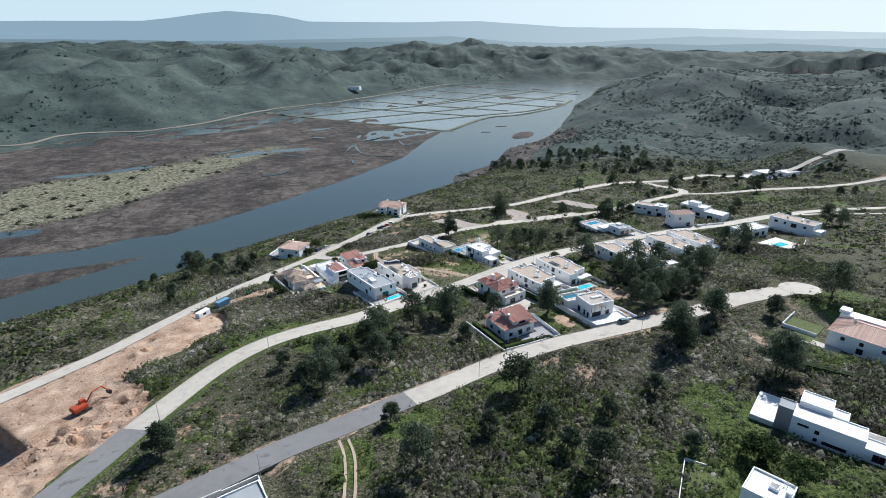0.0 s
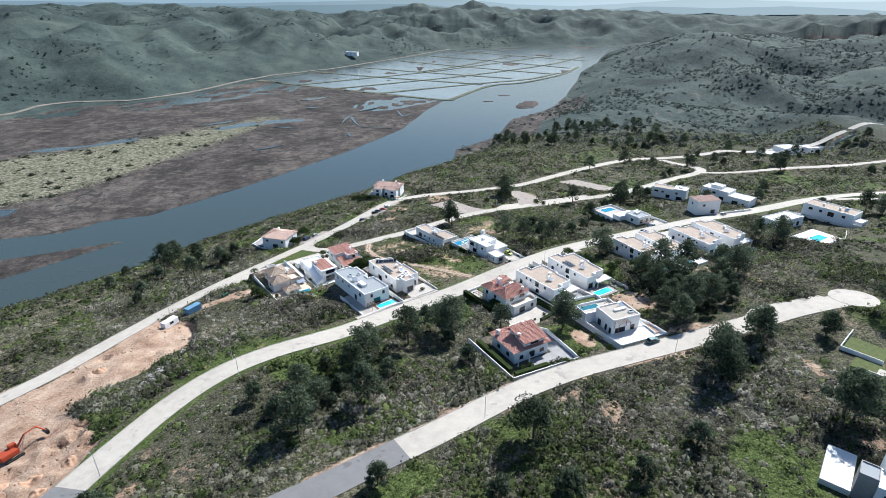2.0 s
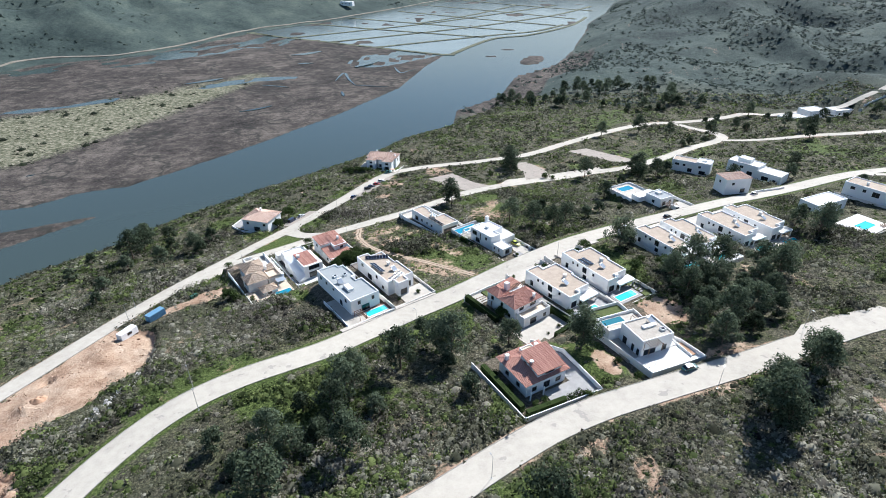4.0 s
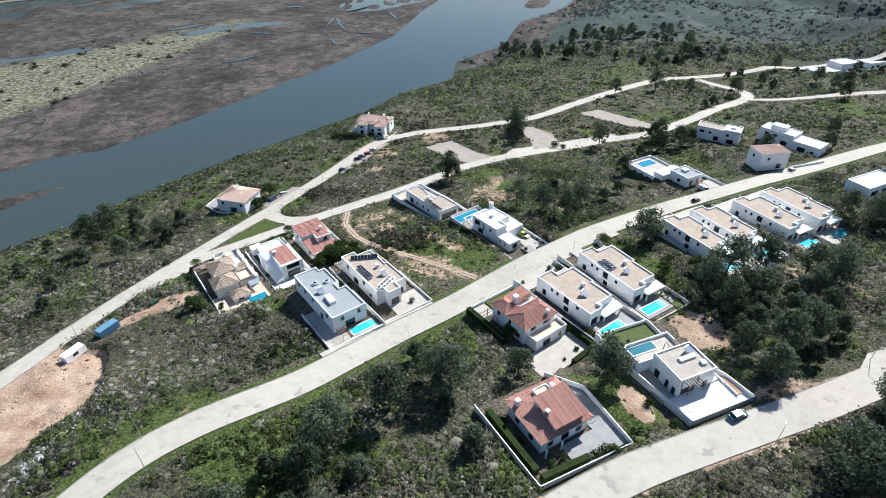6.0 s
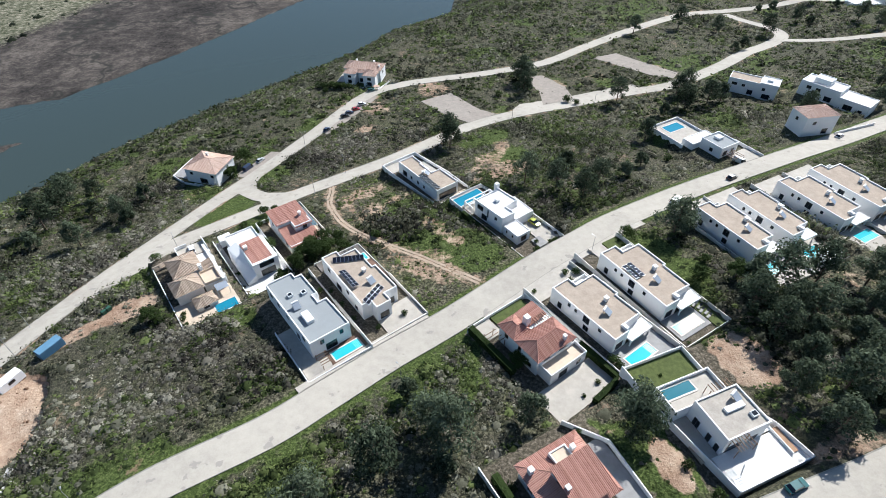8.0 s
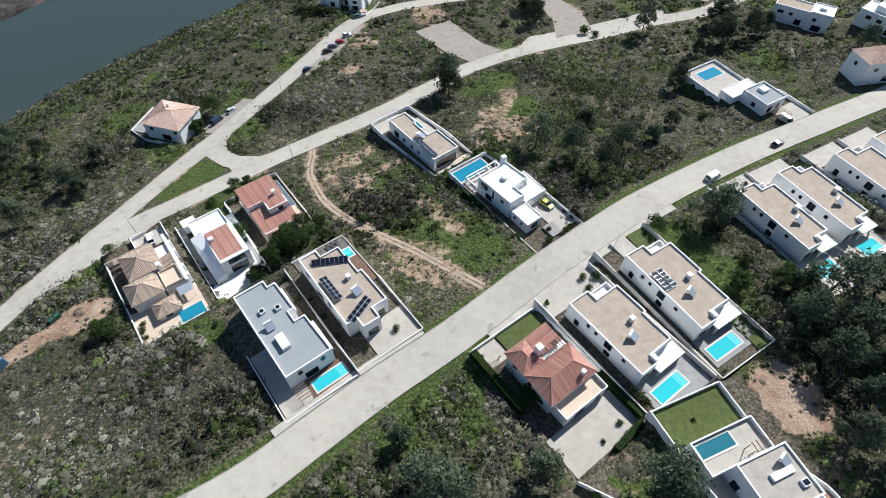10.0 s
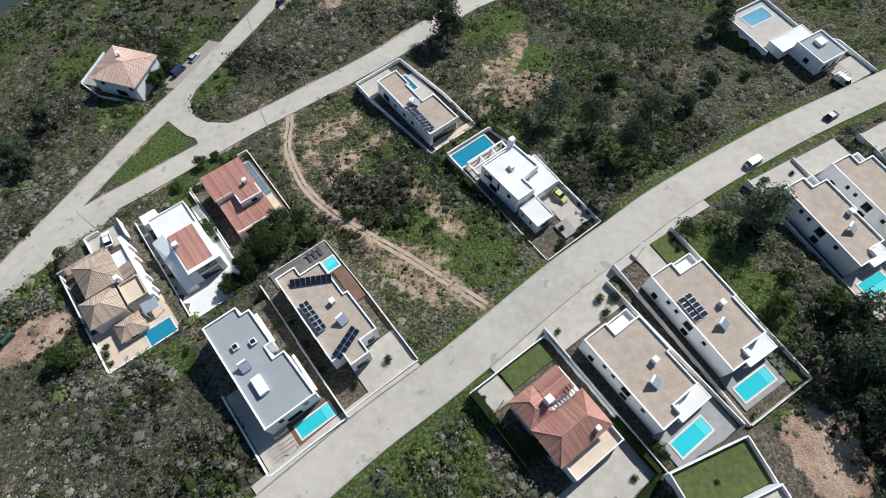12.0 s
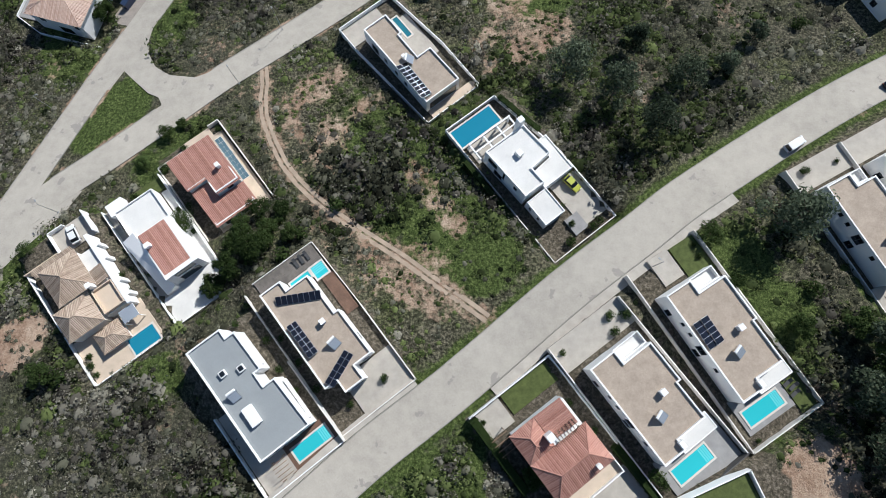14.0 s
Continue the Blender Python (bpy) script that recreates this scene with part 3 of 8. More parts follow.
# ---- plots of the houses: corner of the roof, heading, level ground ----
# name: (x, y, heading, roof height, yard height)
SITE = {
    "grey": (-43.8, 226.6, 37.5, 2.4, -3.1),
    "solar": (-31.2, 237.2, 37.0, 1.8, -3.6),
    "gravel_one": (29.2, 223.2, 36.0, 4.8, -0.2),
    "gravel_two": (44.1, 236.2, 32.0, 4.4, -0.9),
    "long_low": (-14.4, 299.6, 38.0, -8.6, -13.2),
    "white_car": (12.2, 266.6, 37.0, -0.9, -6.6),
    "red_upper": (-55.0, 266.4, 37.0, -6.3, -12.2),
    "white_red": (-67.0, 255.0, 37.0, -5.0, -11.0),
    "cupolas": (-77.0, 243.0, 37.0, -4.6, -9.2),
    "tiled": (14.8, 212.0, 36.5, 4.2, -1.2),
    "terrace": (51.2, 188.6, 22.0, 8.7, 2.6),
    "big_red": (15.5, 176.9, 29.8, 6.4, 2.2),
    "row_a": (77.3, 257.2, 28.0, 3.6, -1.6),
    "row_b": (89.6, 263.4, 28.0, 3.6, -1.9),
    "row_c": (108.0, 270.8, 28.0, 3.2, -2.4),
    "row_d": (121.6, 277.6, 28.0, 3.2, -2.7),
}


def plot(key, x0, x1, y0, y1, dz=0.0):
    x, y, a, zr, zy = SITE[key]
    add_pad(x, y, a, x0, x1, y0, y1, zy + dz)


plot("grey", -4.0, 13.2, -30.3, 0.8)
plot("solar", -3.4, 14.0, -30.2, 4.4)
plot("gravel_one", -3.2, 14.6, -29.0, 7.0)
plot("gravel_two", -2.4, 14.4, -32.0, 7.0)
plot("long_low", -3.6, 13.8, -26.0, 6.0)
plot("white_car", -2.4, 14.4, -26.5, 10.4)
plot("red_upper", -3.4, 13.8, -17.6, 5.6)
plot("white_red", -1.6, 13.0, -27.4, 3.6)
plot("cupolas", -5.0, 11.6, -24.8, 8.8)
plot("tiled", -4.2, 15.0, -26.0, 6.2)
plot("terrace", -5.4, 16.8, -16.8, 14.4)
plot("big_red", -5.4, 19.6, -20.0, 4.0)
for k in "abcd":
    plot("row_" + k, -2.0, 12.2, -33.0, 6.5)
add_pad(99.5, 308.2, 30, -6, 15, -17, 19.5, -7.8)      # house with the pool terrace
add_pad(-103, 313.5, -16, -9, 19, -2, 14, -27.0)   # house above the river
add_pad(-52, 408, -12, -6, 24, -5, 15, -29.2)    # hip-roofed house by the river road
add_pad(124.2, 153.1, 42, -6, 30, -26, 16, 8.6)      # big house on the ridge
add_pad(86.8, 109.8, -40, -11, 27, -1.5, 14, 9.4)       # long modern house
add_pad(69.0, 94.0, -44, -1.5, 10, -10, 1.5, 9.0)        # small white roof
add_pad(-53, 95, 38, -2, 14, -14, 1, 4.6)        # house cut by the near road
add_pad(138, 374, -33, -2, 23, -3, 10, -17.2)
add_pad(142, 316.4, 10, -2, 17, -1.5, 11, -8.6)
add_pad(166, 364, -50, -2, 32, -3, 12, -13.6)
add_pad(199, 314, -55, -2, 26, -3, 13, -6.2)
add_pad(168, 284, 25, -1, 21, -1, 10, -4.4)
add_pad(174.5, 258.6, 30, -1, 21, -1, 16, -2.2)
add_pad(320, 572, 5, -20, 70, -12, 22, -41.0)

# ---- one sheet of ground to the horizon ----


def axis(lo, hi, step, out_lo, out_hi, grow, fine, most):
    mid = [lo]
    while mid[-1] < hi:
        mid.append(mid[-1] + (fine[2] if fine[0] <= mid[-1] < fine[1] else step))
    up, d = [], step
    while (up[-1] if up else mid[-1]) < out_hi:
        d *= grow
        up.append((up[-1] if up else mid[-1]) + min(d, most))
    down, d = [], step
    while (down[-1] if down else mid[0]) > out_lo:
        d *= grow
        down.append((down[-1] if down else mid[0]) - min(d, most))
    return np.array(down[::-1] + mid + up)


def soft_zone(x, y, spots):
    z = np.zeros(np.shape(x))
    for cx, cy, rx, ry, a in spots:
        c, s = math.cos(radians(a)), math.sin(radians(a))
        u, v = ((x - cx) * c + (y - cy) * s) / rx, (-(x - cx) * s + (y - cy) * c) / ry
        z = np.maximum(z, smooth(1.25, 0.55, np.hypot(u, v)))
    return z


BARE_SPOTS = [(70, 165, 8, 3.2, 15), (62, 165, 5, 2, 20), (80, 181, 9, 3, 15), (45, 179, 3, 7, 10), (-33, 350, 8, 6, 30), (14, 300, 7, 4, 40), (26, 320, 4, 10, -10), (-93, 221, 12, 3.4, 45), (-85, 231, 9, 4, 35), (0, 236, 8, 3, -35), (-12, 247, 8, 2.5, -40), (-31, 280, 3, 9, 20), (-24, 269, 3, 8, 35), (-78, 99, 7, 4, 10), (70, 203, 7, 9, 0), (46, 180, 3, 6, 20), (78, 181, 10, 3, 20), (124, 234, 4, 3, 0),
              (22, 296, 5, 7, 0), (15, 292, 3, 4, 0), (-21, 292, 3, 4, 0), (-14, 283, 7, 3, 35), (3, 258, 2, 6, 30), (1, 247, 7, 2, -35), (34, 147, 7, 3, 30), (44, 139, 4, 9, 0),
              (104, 155, 3, 7, 0), (-39, 103, 5, 3, 35), (-2, 393, 11, 14, 20), (8, 362, 8, 9, 20), (108, 420, 22, 7, -25), (60, 394, 8, 9, 0), (-30, 377, 6, 5, 0), (-36, 381, 3, 14, -35),
              (100, 125, 6, 3, -20), (-27, 288, 7, 6, 20), (-21, 276, 5, 7, 30), (-1, 262, 4, 9, 25), (5, 254, 4, 7, 30), (-6, 240, 11, 4, -38), (27, 301, 10, 9, 0), (20, 310, 8, 6, 30), (-30, 372, 9, 8, 0), (84, 176, 8, 3, 15), (-142, 154, 14, 2.6, 60), (-70, 118, 3, 5, 0)]
CUSHIONS = [(25, 306, 15, 12, 0), (-24, 286, 11, 11, 20), (62, 244, 13, 11, 30), (1, 240, 13, 6, -35), (8, 250, 6, 9, 0), (66, 230, 10, 8, 0)]
HEATH = [(-66, 204, 24, 17, 40), (-75, 192, 20, 12, 40), (-38, 330, 26, 14, 40), (-20, 150, 26, 10, 35), (18, 262, 9, 6, 0), (-105, 260, 16, 30, -20), (60, 140, 30, 14, 20), (100, 170, 16, 10, 0), (-112, 300, 10, 20, 0)]
GREEN_SPOTS = [(58, 242, 12, 9, 30), (50, 252, 8, 5, 30), (66, 232, 10, 8, 30), (-88, 250, 4, 12, -25), (20, 330, 14, 8, 35), (28, 312, 10, 8, 30), (12, 244, 9, 7, 35), (2, 250, 8, 9, 35), (-10, 256, 7, 8, 0), (74, 122, 10, 12, 20), (-76.5, 284, 9, 14, -38), (60, 97, 5, 6, 0), (-22, 103, 6, 10, 0), (-8, 117, 10, 5, 35),
               (44, 176, 5, 6, 0), (-66, 312, 7, 9, 0), (118, 140, 7, 5, 0), (-52, 222, 6, 6, 0), (8, 205, 3, 12, 0)]


def cover(x, y):
    """Weights of bare soil, fresh grass, marsh and dune sand."""
    dry = land_kind(x, y)
    bare = np.maximum(0.53 * soft_zone(x, y, BARE_SPOTS), dug(x, y))
    bare = np.maximum(bare, 0.95 * soft_zone(x, y, [(-85, 229, 9, 6, 40), (-94, 221, 9, 3, 45), (-142, 154, 16, 2.6, 60), (69.5, 203, 8, 9, 20), (45.5, 178.5, 3.4, 7, 15)]))
    bare = np.maximum(bare, 0.52 * smooth(6.5, 0.7, near_line(FOOTPATH, x, y)))
    bare = np.maximum(bare, 0.40 * smooth(0.60, 0.72, fbm(x / 12, y / 12, 81, 4)) * dry)
    for k in ("lower", "river", "upper", "far"):
        d = near_line(COARSE[k], x, y) - ROADS[k][1] / 2
        bare = np.maximum(bare, 0.62 * smooth(2.2, 0.3, d) * smooth(0.40, 0.60, fbm(x / 9, y / 9, 83, 3)))
    green = soft_zone(x, y, GREEN_SPOTS)
    d = near_line(COARSE["centre"], x, y) - 3.6
    green = np.maximum(green, 0.8 * smooth(4.5, 0.8, d))
    green = np.maximum(green, 0.65 * smooth(0.54, 0.70, fbm(x / 30, y / 30, 85, 4)) * dry)
    green = green * (1 - 0.85 * soft_zone(x, y, HEATH))
    left = side_of(LEFT_BANK, x, y)
    flat = smooth(6, -30, -side_of(HILL_FOOT, x, y)) * np.where(dry > 0, 0, 1.0)
    marsh = np.maximum(flat, smooth(62, 40, side_of(SHORE, x, y)) * smooth(610, 690, y) * smooth(1100, 950, y) * 0.9 * np.where(left >= 0, 1.0, 0.0))
    dune = [(-640, 400), (-453, 530), (-380, 600), (-334, 664), (-253, 742), (-215, 785)]
    sand = 0.85 * smooth(150, 34, near_line(dune, x, y) + 60 * (fbm(x / 34, y / 34, 91, 4) - 0.5)) * smooth(-215, -300, x - 0.3 * (y - 785)) * flat
    field = soft_zone(x, y, [(-520, 1180, 120, 40, 40), (-420, 1330, 60, 26, 50)])
    return bare * (dry + (1 - dry) * 0.0), np.maximum(green * dry, 0.5 * field), marsh, sand


XS = axis(-150, 165, 1.9, -2600, 2700, 1.03, (-136, -84, 0.9), 30)
YS = axis(84, 318, 1.9, -260, 4700, 1.027, (90, 210, 1.0), 30)
GX, GY = np.meshgrid(XS, YS)
GZ = ground_z(GX.ravel(), GY.ravel())
HEIGHTS = GZ.reshape(GX.shape)


def mesh_z(x, y):
    """The height of the ground sheet."""
    x, y = np.clip(x, XS[0], XS[-1] - 0.01), np.clip(y, YS[0], YS[-1] - 0.01)
    i, j = np.searchsorted(XS, x, "right") - 1, np.searchsorted(YS, y, "right") - 1
    u, v = (x - XS[i]) / (XS[i + 1] - XS[i]), (y - YS[j]) / (YS[j + 1] - YS[j])
    return (HEIGHTS[j, i] * (1 - u) + HEIGHTS[j, i + 1] * u) * (1 - v) + (HEIGHTS[j + 1, i] * (1 - u) + HEIGHTS[j + 1, i + 1] * u) * v


def spot(x, y):
    return float(mesh_z(np.array([float(x)]), np.array([float(y)]))[0])


bare, green, marsh, sand = cover(GX.ravel(), GY.ravel())
yard = np.max([smooth(-0.8, 0.6, in_pad(p, GX.ravel(), GY.ravel())) for p in PADS[:16]], axis=0)
# Far slopes that take the haze-tinted hill colour.
hazy_hill = np.maximum(smooth(560, 760, np.hypot(np.maximum(GX.ravel() - 80, 0) * 0.9, GY.ravel())), smooth(0, -40, side_of(HILL_FOOT, GX.ravel(), GY.ravel())))
green = green * (1 - 0.85 * hazy_hill)
nx, ny = len(XS), len(YS)
corner = (np.arange(ny - 1)[:, None] * nx + np.arange(nx - 1)[None, :]).ravel()
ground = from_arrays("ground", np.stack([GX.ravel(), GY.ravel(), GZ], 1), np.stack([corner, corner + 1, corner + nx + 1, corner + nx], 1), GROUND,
                     {"bare": bare, "green": green, "marsh": marsh, "sand": sand, "yard": yard, "hill": hazy_hill})
ground.data.polygons.foreach_set("use_smooth", np.ones(len(corner), bool))
tagged(ground, "scrub-covered hillside falling to a river, marsh and hills", "ground", kind="structure")

bm = bmesh.new()
bmesh.ops.create_grid(bm, x_segments=2, y_segments=2, size=2600)
water = part("water", bm, WATER, None, "calm dark blue-green river water", pose(0, 2000, WATER_Z))
tagged(water, "", "water", kind="structure")

# ---- roads ----


def ribbon(name, line, half_l, half_r, lift, material, thick=0.3, label="", category="road", level=None):
    """A strip along a line, draped on the land, with its sides."""
    d = np.gradient(line, axis=0)
    d /= np.linalg.norm(d, axis=1)[:, None]
    nrm = np.stack([-d[:, 1], d[:, 0]], 1)
    mid = (half_l - half_r) / 2
    offs = [half_l, mid, -half_r]
    rows = [line + nrm * o for o in offs]
    z = [land(r[:, 0], r[:, 1]) + lift if level is None else np.full(len(r), level) for r in rows]
    cols = [np.column_stack([rows[0], z[0] - thick])] + [np.column_stack([r, q]) for r, q in zip(rows, z)] + [np.column_stack([rows[2], z[2] - thick])]
    n = len(line)
    v = np.concatenate(cols)
    i = np.arange(n - 1)
    f = np.concatenate([np.stack([i + k * n, i + k * n + 1, i + (k + 1) * n + 1, i + (k + 1) * n], 1) for k in range(4)])
    ob = from_arrays(name, v, f[:, ::-1], material, None, True)
    return tagged(ob, label, category, kind="structure")


def patch(name, ring, lift, material, label, category, cell=2.5):
    """A sheet laid on the land inside a ring of corners."""
    bm = bmesh.new()
    bm.faces.new([bm.verts.new((*p, 0)) for p in ring])
    bmesh.ops.triangulate(bm, faces=bm.faces[:])
    for k in (0, 1):
        lo, hi = min(p[k] for p in ring), max(p[k] for p in ring)
        for c in np.arange(lo + cell, hi, cell):
            at = (c, 0, 0) if k == 0 else (0, c, 0)
            bmesh.ops.bisect_plane(bm, geom=bm.verts[:] + bm.edges[:] + bm.faces[:], plane_co=at, plane_no=(1, 0, 0) if k == 0 else (0, 1, 0))
    v = list(bm.verts)
    px, py = np.array([q.co.x for q in v]), np.array([q.co.y for q in v])
    z = np.maximum(land(px, py), mesh_z(px, py)) + lift
    for q, h in zip(v, z):
        q.co.z = h
    ob = part(name, bm, material, None, label)
    return tagged(ob, "", category, kind="structure")


for k, (p, w) in ROADS.items():
    line = LINES[k]
    lift = {"centre": 0.09, "lower": 0.09, "river": 0.10, "upper": 0.09, "far": 0.16, "far_spur": 0.16}[k]
    if k == "lower":
        cut = int(np.argmin(np.abs(line[:, 0] + 10.5)))
        ribbon("road", line[:cut + 1], w / 2, w / 2, lift + 0.02, ASPHALT, 0.6, "worn grey asphalt road with patched surface")
        line = line[cut:]
    if k == "centre":
        cut = int(np.argmin(np.abs(line[:, 1] - 121)))
        ribbon("road", line[:cut + 1], w / 2 + 0.6, w / 2, lift + 0.02, ASPHALT, 0.6, "broken dark asphalt end of the road")
        line = line[cut:]
    ribbon("road", line, w / 2, w / 2, lift, CONCRETE, 0.6, "pale concrete residential road with patches and cracks")
    if k in ("centre", "lower", "upper", "river"):
        far = int(np.argmin(np.abs(line[:, 1] - 430))) if k == "river" else len(line)
        tang = np.gradient(line[:far], axis=0)
        tang /= np.linalg.norm(tang, axis=1)[:, None]
        for s in (1, -1):
            e = w / 2 + 0.02
            at = line[:far] + s * e * np.stack([-tang[:, 1], tang[:, 0]], 1)
            free = np.all([near_line(COARSE[o], at[:, 0], at[:, 1]) > ROADS[o][1] / 2 + 0.6 for o in ROADS if o != k], axis=0)
            free &= ~in_ring(JUNCTION, at[:, 0], at[:, 1]) & ~in_ring(APRON, at[:, 0], at[:, 1])
            for lot in LOTS[3:]:
                free &= ~in_ring(lot, at[:, 0], at[:, 1])
            for go, run in itertools.groupby(range(far), key=lambda i: bool(free[i])):
                run = list(run)
                if go and len(run) > 2:
                    ribbon("kerb", line[run[0]:run[-1] + 1], *((e + 0.16, -e) if s > 0 else (-e, e + 0.16)), lift + 0.09, KERB, 0.6, "pale grey kerb stones", "kerb")
wander = np.column_stack([0.25 * np.sin(np.arange(len(FOOTPATH)) * 1.3), 0.2 * np.cos(np.arange(len(FOOTPATH)) * 0.9)])
for side in (-0.62, 0.62):
    ribbon("footpath", FOOTPATH + wander, 0.42 + side, 0.42 - side, 0.06, PATHSOIL, 0.3, "trodden sandy footpath across the empty plot", "path")
c = LINES["centre"]
a0, a1 = int(np.argmin(np.hypot(c[:, 0] - 9, c[:, 1] - 224))), int(np.argmin(np.hypot(c[:, 0] - 62, c[:, 1] - 263)))
ribbon("pavement", c[a0:a1], -4.55, 6.5, 0.26, PAVING, 0.5, "pale paved footway beside the road", "pavement")
a0, a1 = int(np.argmin(np.hypot(c[:, 0] + 27, c[:, 1] - 195))), int(np.argmin(np.hypot(c[:, 0] - 2, c[:, 1] - 218)))
ribbon("pavement", c[a0:a1], 6.3, -4.55, 0.22, PAVING, 0.5, "pale paved footway beside the road", "pavement")
patch("road", JUNCTION, 0.07, CONCRETE, "pale concrete road junction with worn edges", "road")
patch("road", APRON, 0.06, CONCRETE, "pale concrete apron where two roads meet", "road")
for i, ring in enumerate(LOTS):
    if i < 3:
        patch("gravel_lot", ring, 0.16, LOTGRAVEL, "pale gravel car park with weedy rows", "car park")
    elif i < 5:
        patch("dirt_shoulder", ring, 0.08, LOTGRAVEL, "trodden dirt shoulder where cars park", "car park")
    else:
        patch("lay_by", ring, 0.06, CONCRETE, "pale concrete lay-by beside the road", "car park")
for off in ((0.0, 0.0), (2.4, 0.2)):
    ribbon("wheel_track", TRACK + off, 0.34, 0.34, 0.08, PATHSOIL, 0.3, "pale wheel track through the green scrub", "track")


def turning_place(cx, cy, r):
    """A round of concrete laid on the slope."""
    ang, rad = np.meshgrid(np.arange(48) * math.tau / 48, np.array([0.01, 3.5, 7.0, r, r + 0.01]))
    px, py = cx + rad.ravel() * np.cos(ang.ravel()), cy + rad.ravel() * np.sin(ang.ravel())
    z = land(px, py) + 0.16 - np.where(rad.ravel() > r, 0.6, 0)
    i = np.arange(48)
    f = np.concatenate([np.stack([k * 48 + i, k * 48 + (i + 1) % 48, (k + 1) * 48 + (i + 1) % 48, (k + 1) * 48 + i], 1) for k in range(4)])
    return tagged(from_arrays("road", np.stack([px, py, z], 1), f[:, ::-1], CONCRETE, None, True), "round concrete turning place at the road's end", "road", kind="structure")


turning_place(143, 196, 7.4)

# ---- houses ----


def inset(poly, d):
    """A polygon drawn in by d (anticlockwise corners)."""
    out, n = [], len(poly)
    for i in range(n):
        p, q, r = Vector(poly[i - 1]), Vector(poly[i]), Vector(poly[(i + 1) % n])
        e, f = (q - p).normalized(), (r - q).normalized()
        ne, nf = Vector((-e.y, e.x)), Vector((-f.y, f.x))
        k = 1 + ne.dot(nf)
        out.append(q + (ne + nf) * (d / k))
    return out


def flat_body(poly, z0, z1, rim=0.45, wide=0.28):
    """Walls with a parapet; the roof lies inside it."""
    bm = bmesh.new()
    inner = inset(poly, wide)
    rings = [[bm.verts.new((*p, z)) for p in q] for q, z in ((poly, z0), (poly, z1 + rim), (inner, z1 + rim), (inner, z1 - 0.2))]
    n = len(poly)
    for a, b in zip(rings[:-1], rings[1:]):
        for i in range(n):
            bm.faces.new((a[i], a[(i + 1) % n], b[(i + 1) % n], b[i]))
    bm.faces.new(rings[3])
    return bm


def flat_sheet(poly, z, thick=0.1):
    bm = bmesh.new()
    lo, hi = [bm.verts.new((*p, z - thick)) for p in poly], [bm.verts.new((*p, z)) for p in poly]
    bm.faces.new(hi)
    n = len(poly)
    for i in range(n):
        bm.faces.new((lo[i], lo[(i + 1) % n], hi[(i + 1) % n], hi[i]))
    return bm


def on_wall(p, q, s, out=0.0):
    """A pose on the wall from p to q, s metres along, facing out."""
    d = Vector(q) - Vector(p)
    a = math.atan2(d.y, d.x)
    m = Vector(p) + d.normalized() * s
    return Matrix.Translation((m.x + math.sin(a) * out, m.y - math.cos(a) * out, 0)) @ Matrix.Rotation(a, 4, "Z")


def window(parent, p, q, s, w, z0, h, sill=True, name="window"):
    """A window (or glazed door) in the wall from p to q: frame, panes, sill."""
    m = on_wall(p, q, s)
    bm = bmesh.new()
    f = 0.09
    box(bm, -w / 2, -w / 2 + f, -0.06, 0.05, z0, z0 + h)
    box(bm, w / 2 - f, w / 2, -0.06, 0.05, z0, z0 + h)
    box(bm, -w / 2 + f, w / 2 - f, -0.06, 0.05, z0, z0 + f)
    box(bm, -w / 2 + f, w / 2 - f, -0.06, 0.05, z0 + h - f, z0 + h)
    if w > 1.3:
        box(bm, -0.04, 0.04, -0.05, 0.05, z0 + f, z0 + h - f)
    ob = part(name, bm, FRAME, parent, "", m)
    for a, b in ([(-w / 2 + f, -0.04), (0.04, w / 2 - f)] if w > 1.3 else [(-w / 2 + f, w / 2 - f)]):
        block("pane", GLASS, ob, a, b, -0.025, 0.03, z0 + f, z0 + h - f)
    if sill:
        block("sill", WHITE, ob, -w / 2 - 0.1, w / 2 + 0.1, -0.16, 0.04, z0 - 0.08, z0 - 0.004)
    return ob


def chimney(parent, x, y, z, w=0.9, d=0.9, h=1.3, material=None):
    bm = bmesh.new()
    box(bm, x - w / 2, x + w / 2, y - d / 2, y + d / 2, z - 0.3, z + h * 0.62)
    box(bm, x - w / 2 - 0.08, x + w / 2 + 0.08, y - d / 2 - 0.08, y + d / 2 + 0.08, z + h * 0.85, z + h)
    for sx in (-1, 1):
        for sy in (-1, 1):
            box(bm, x + sx * w * 0.36 - 0.06, x + sx * w * 0.36 + 0.06, y + sy * d * 0.36 - 0.06, y + sy * d * 0.36 + 0.06, z + h * 0.62, z + h * 0.85)
    return part("chimney", bm, material or WHITE, parent)


def skylight(parent, x, y, z, w=1.1, d=1.1, h=0.5):
    ob = block("skylight", WHITE, parent, x - w / 2, x + w / 2, y - d / 2, y + d / 2, z - 0.1, z + h)
    block("pane", GLASS, ob, x - w / 2 + 0.15, x + w / 2 - 0.15, y - d / 2 + 0.15, y + d / 2 - 0.15, z + h + 0.004, z + h + 0.03)
    return ob


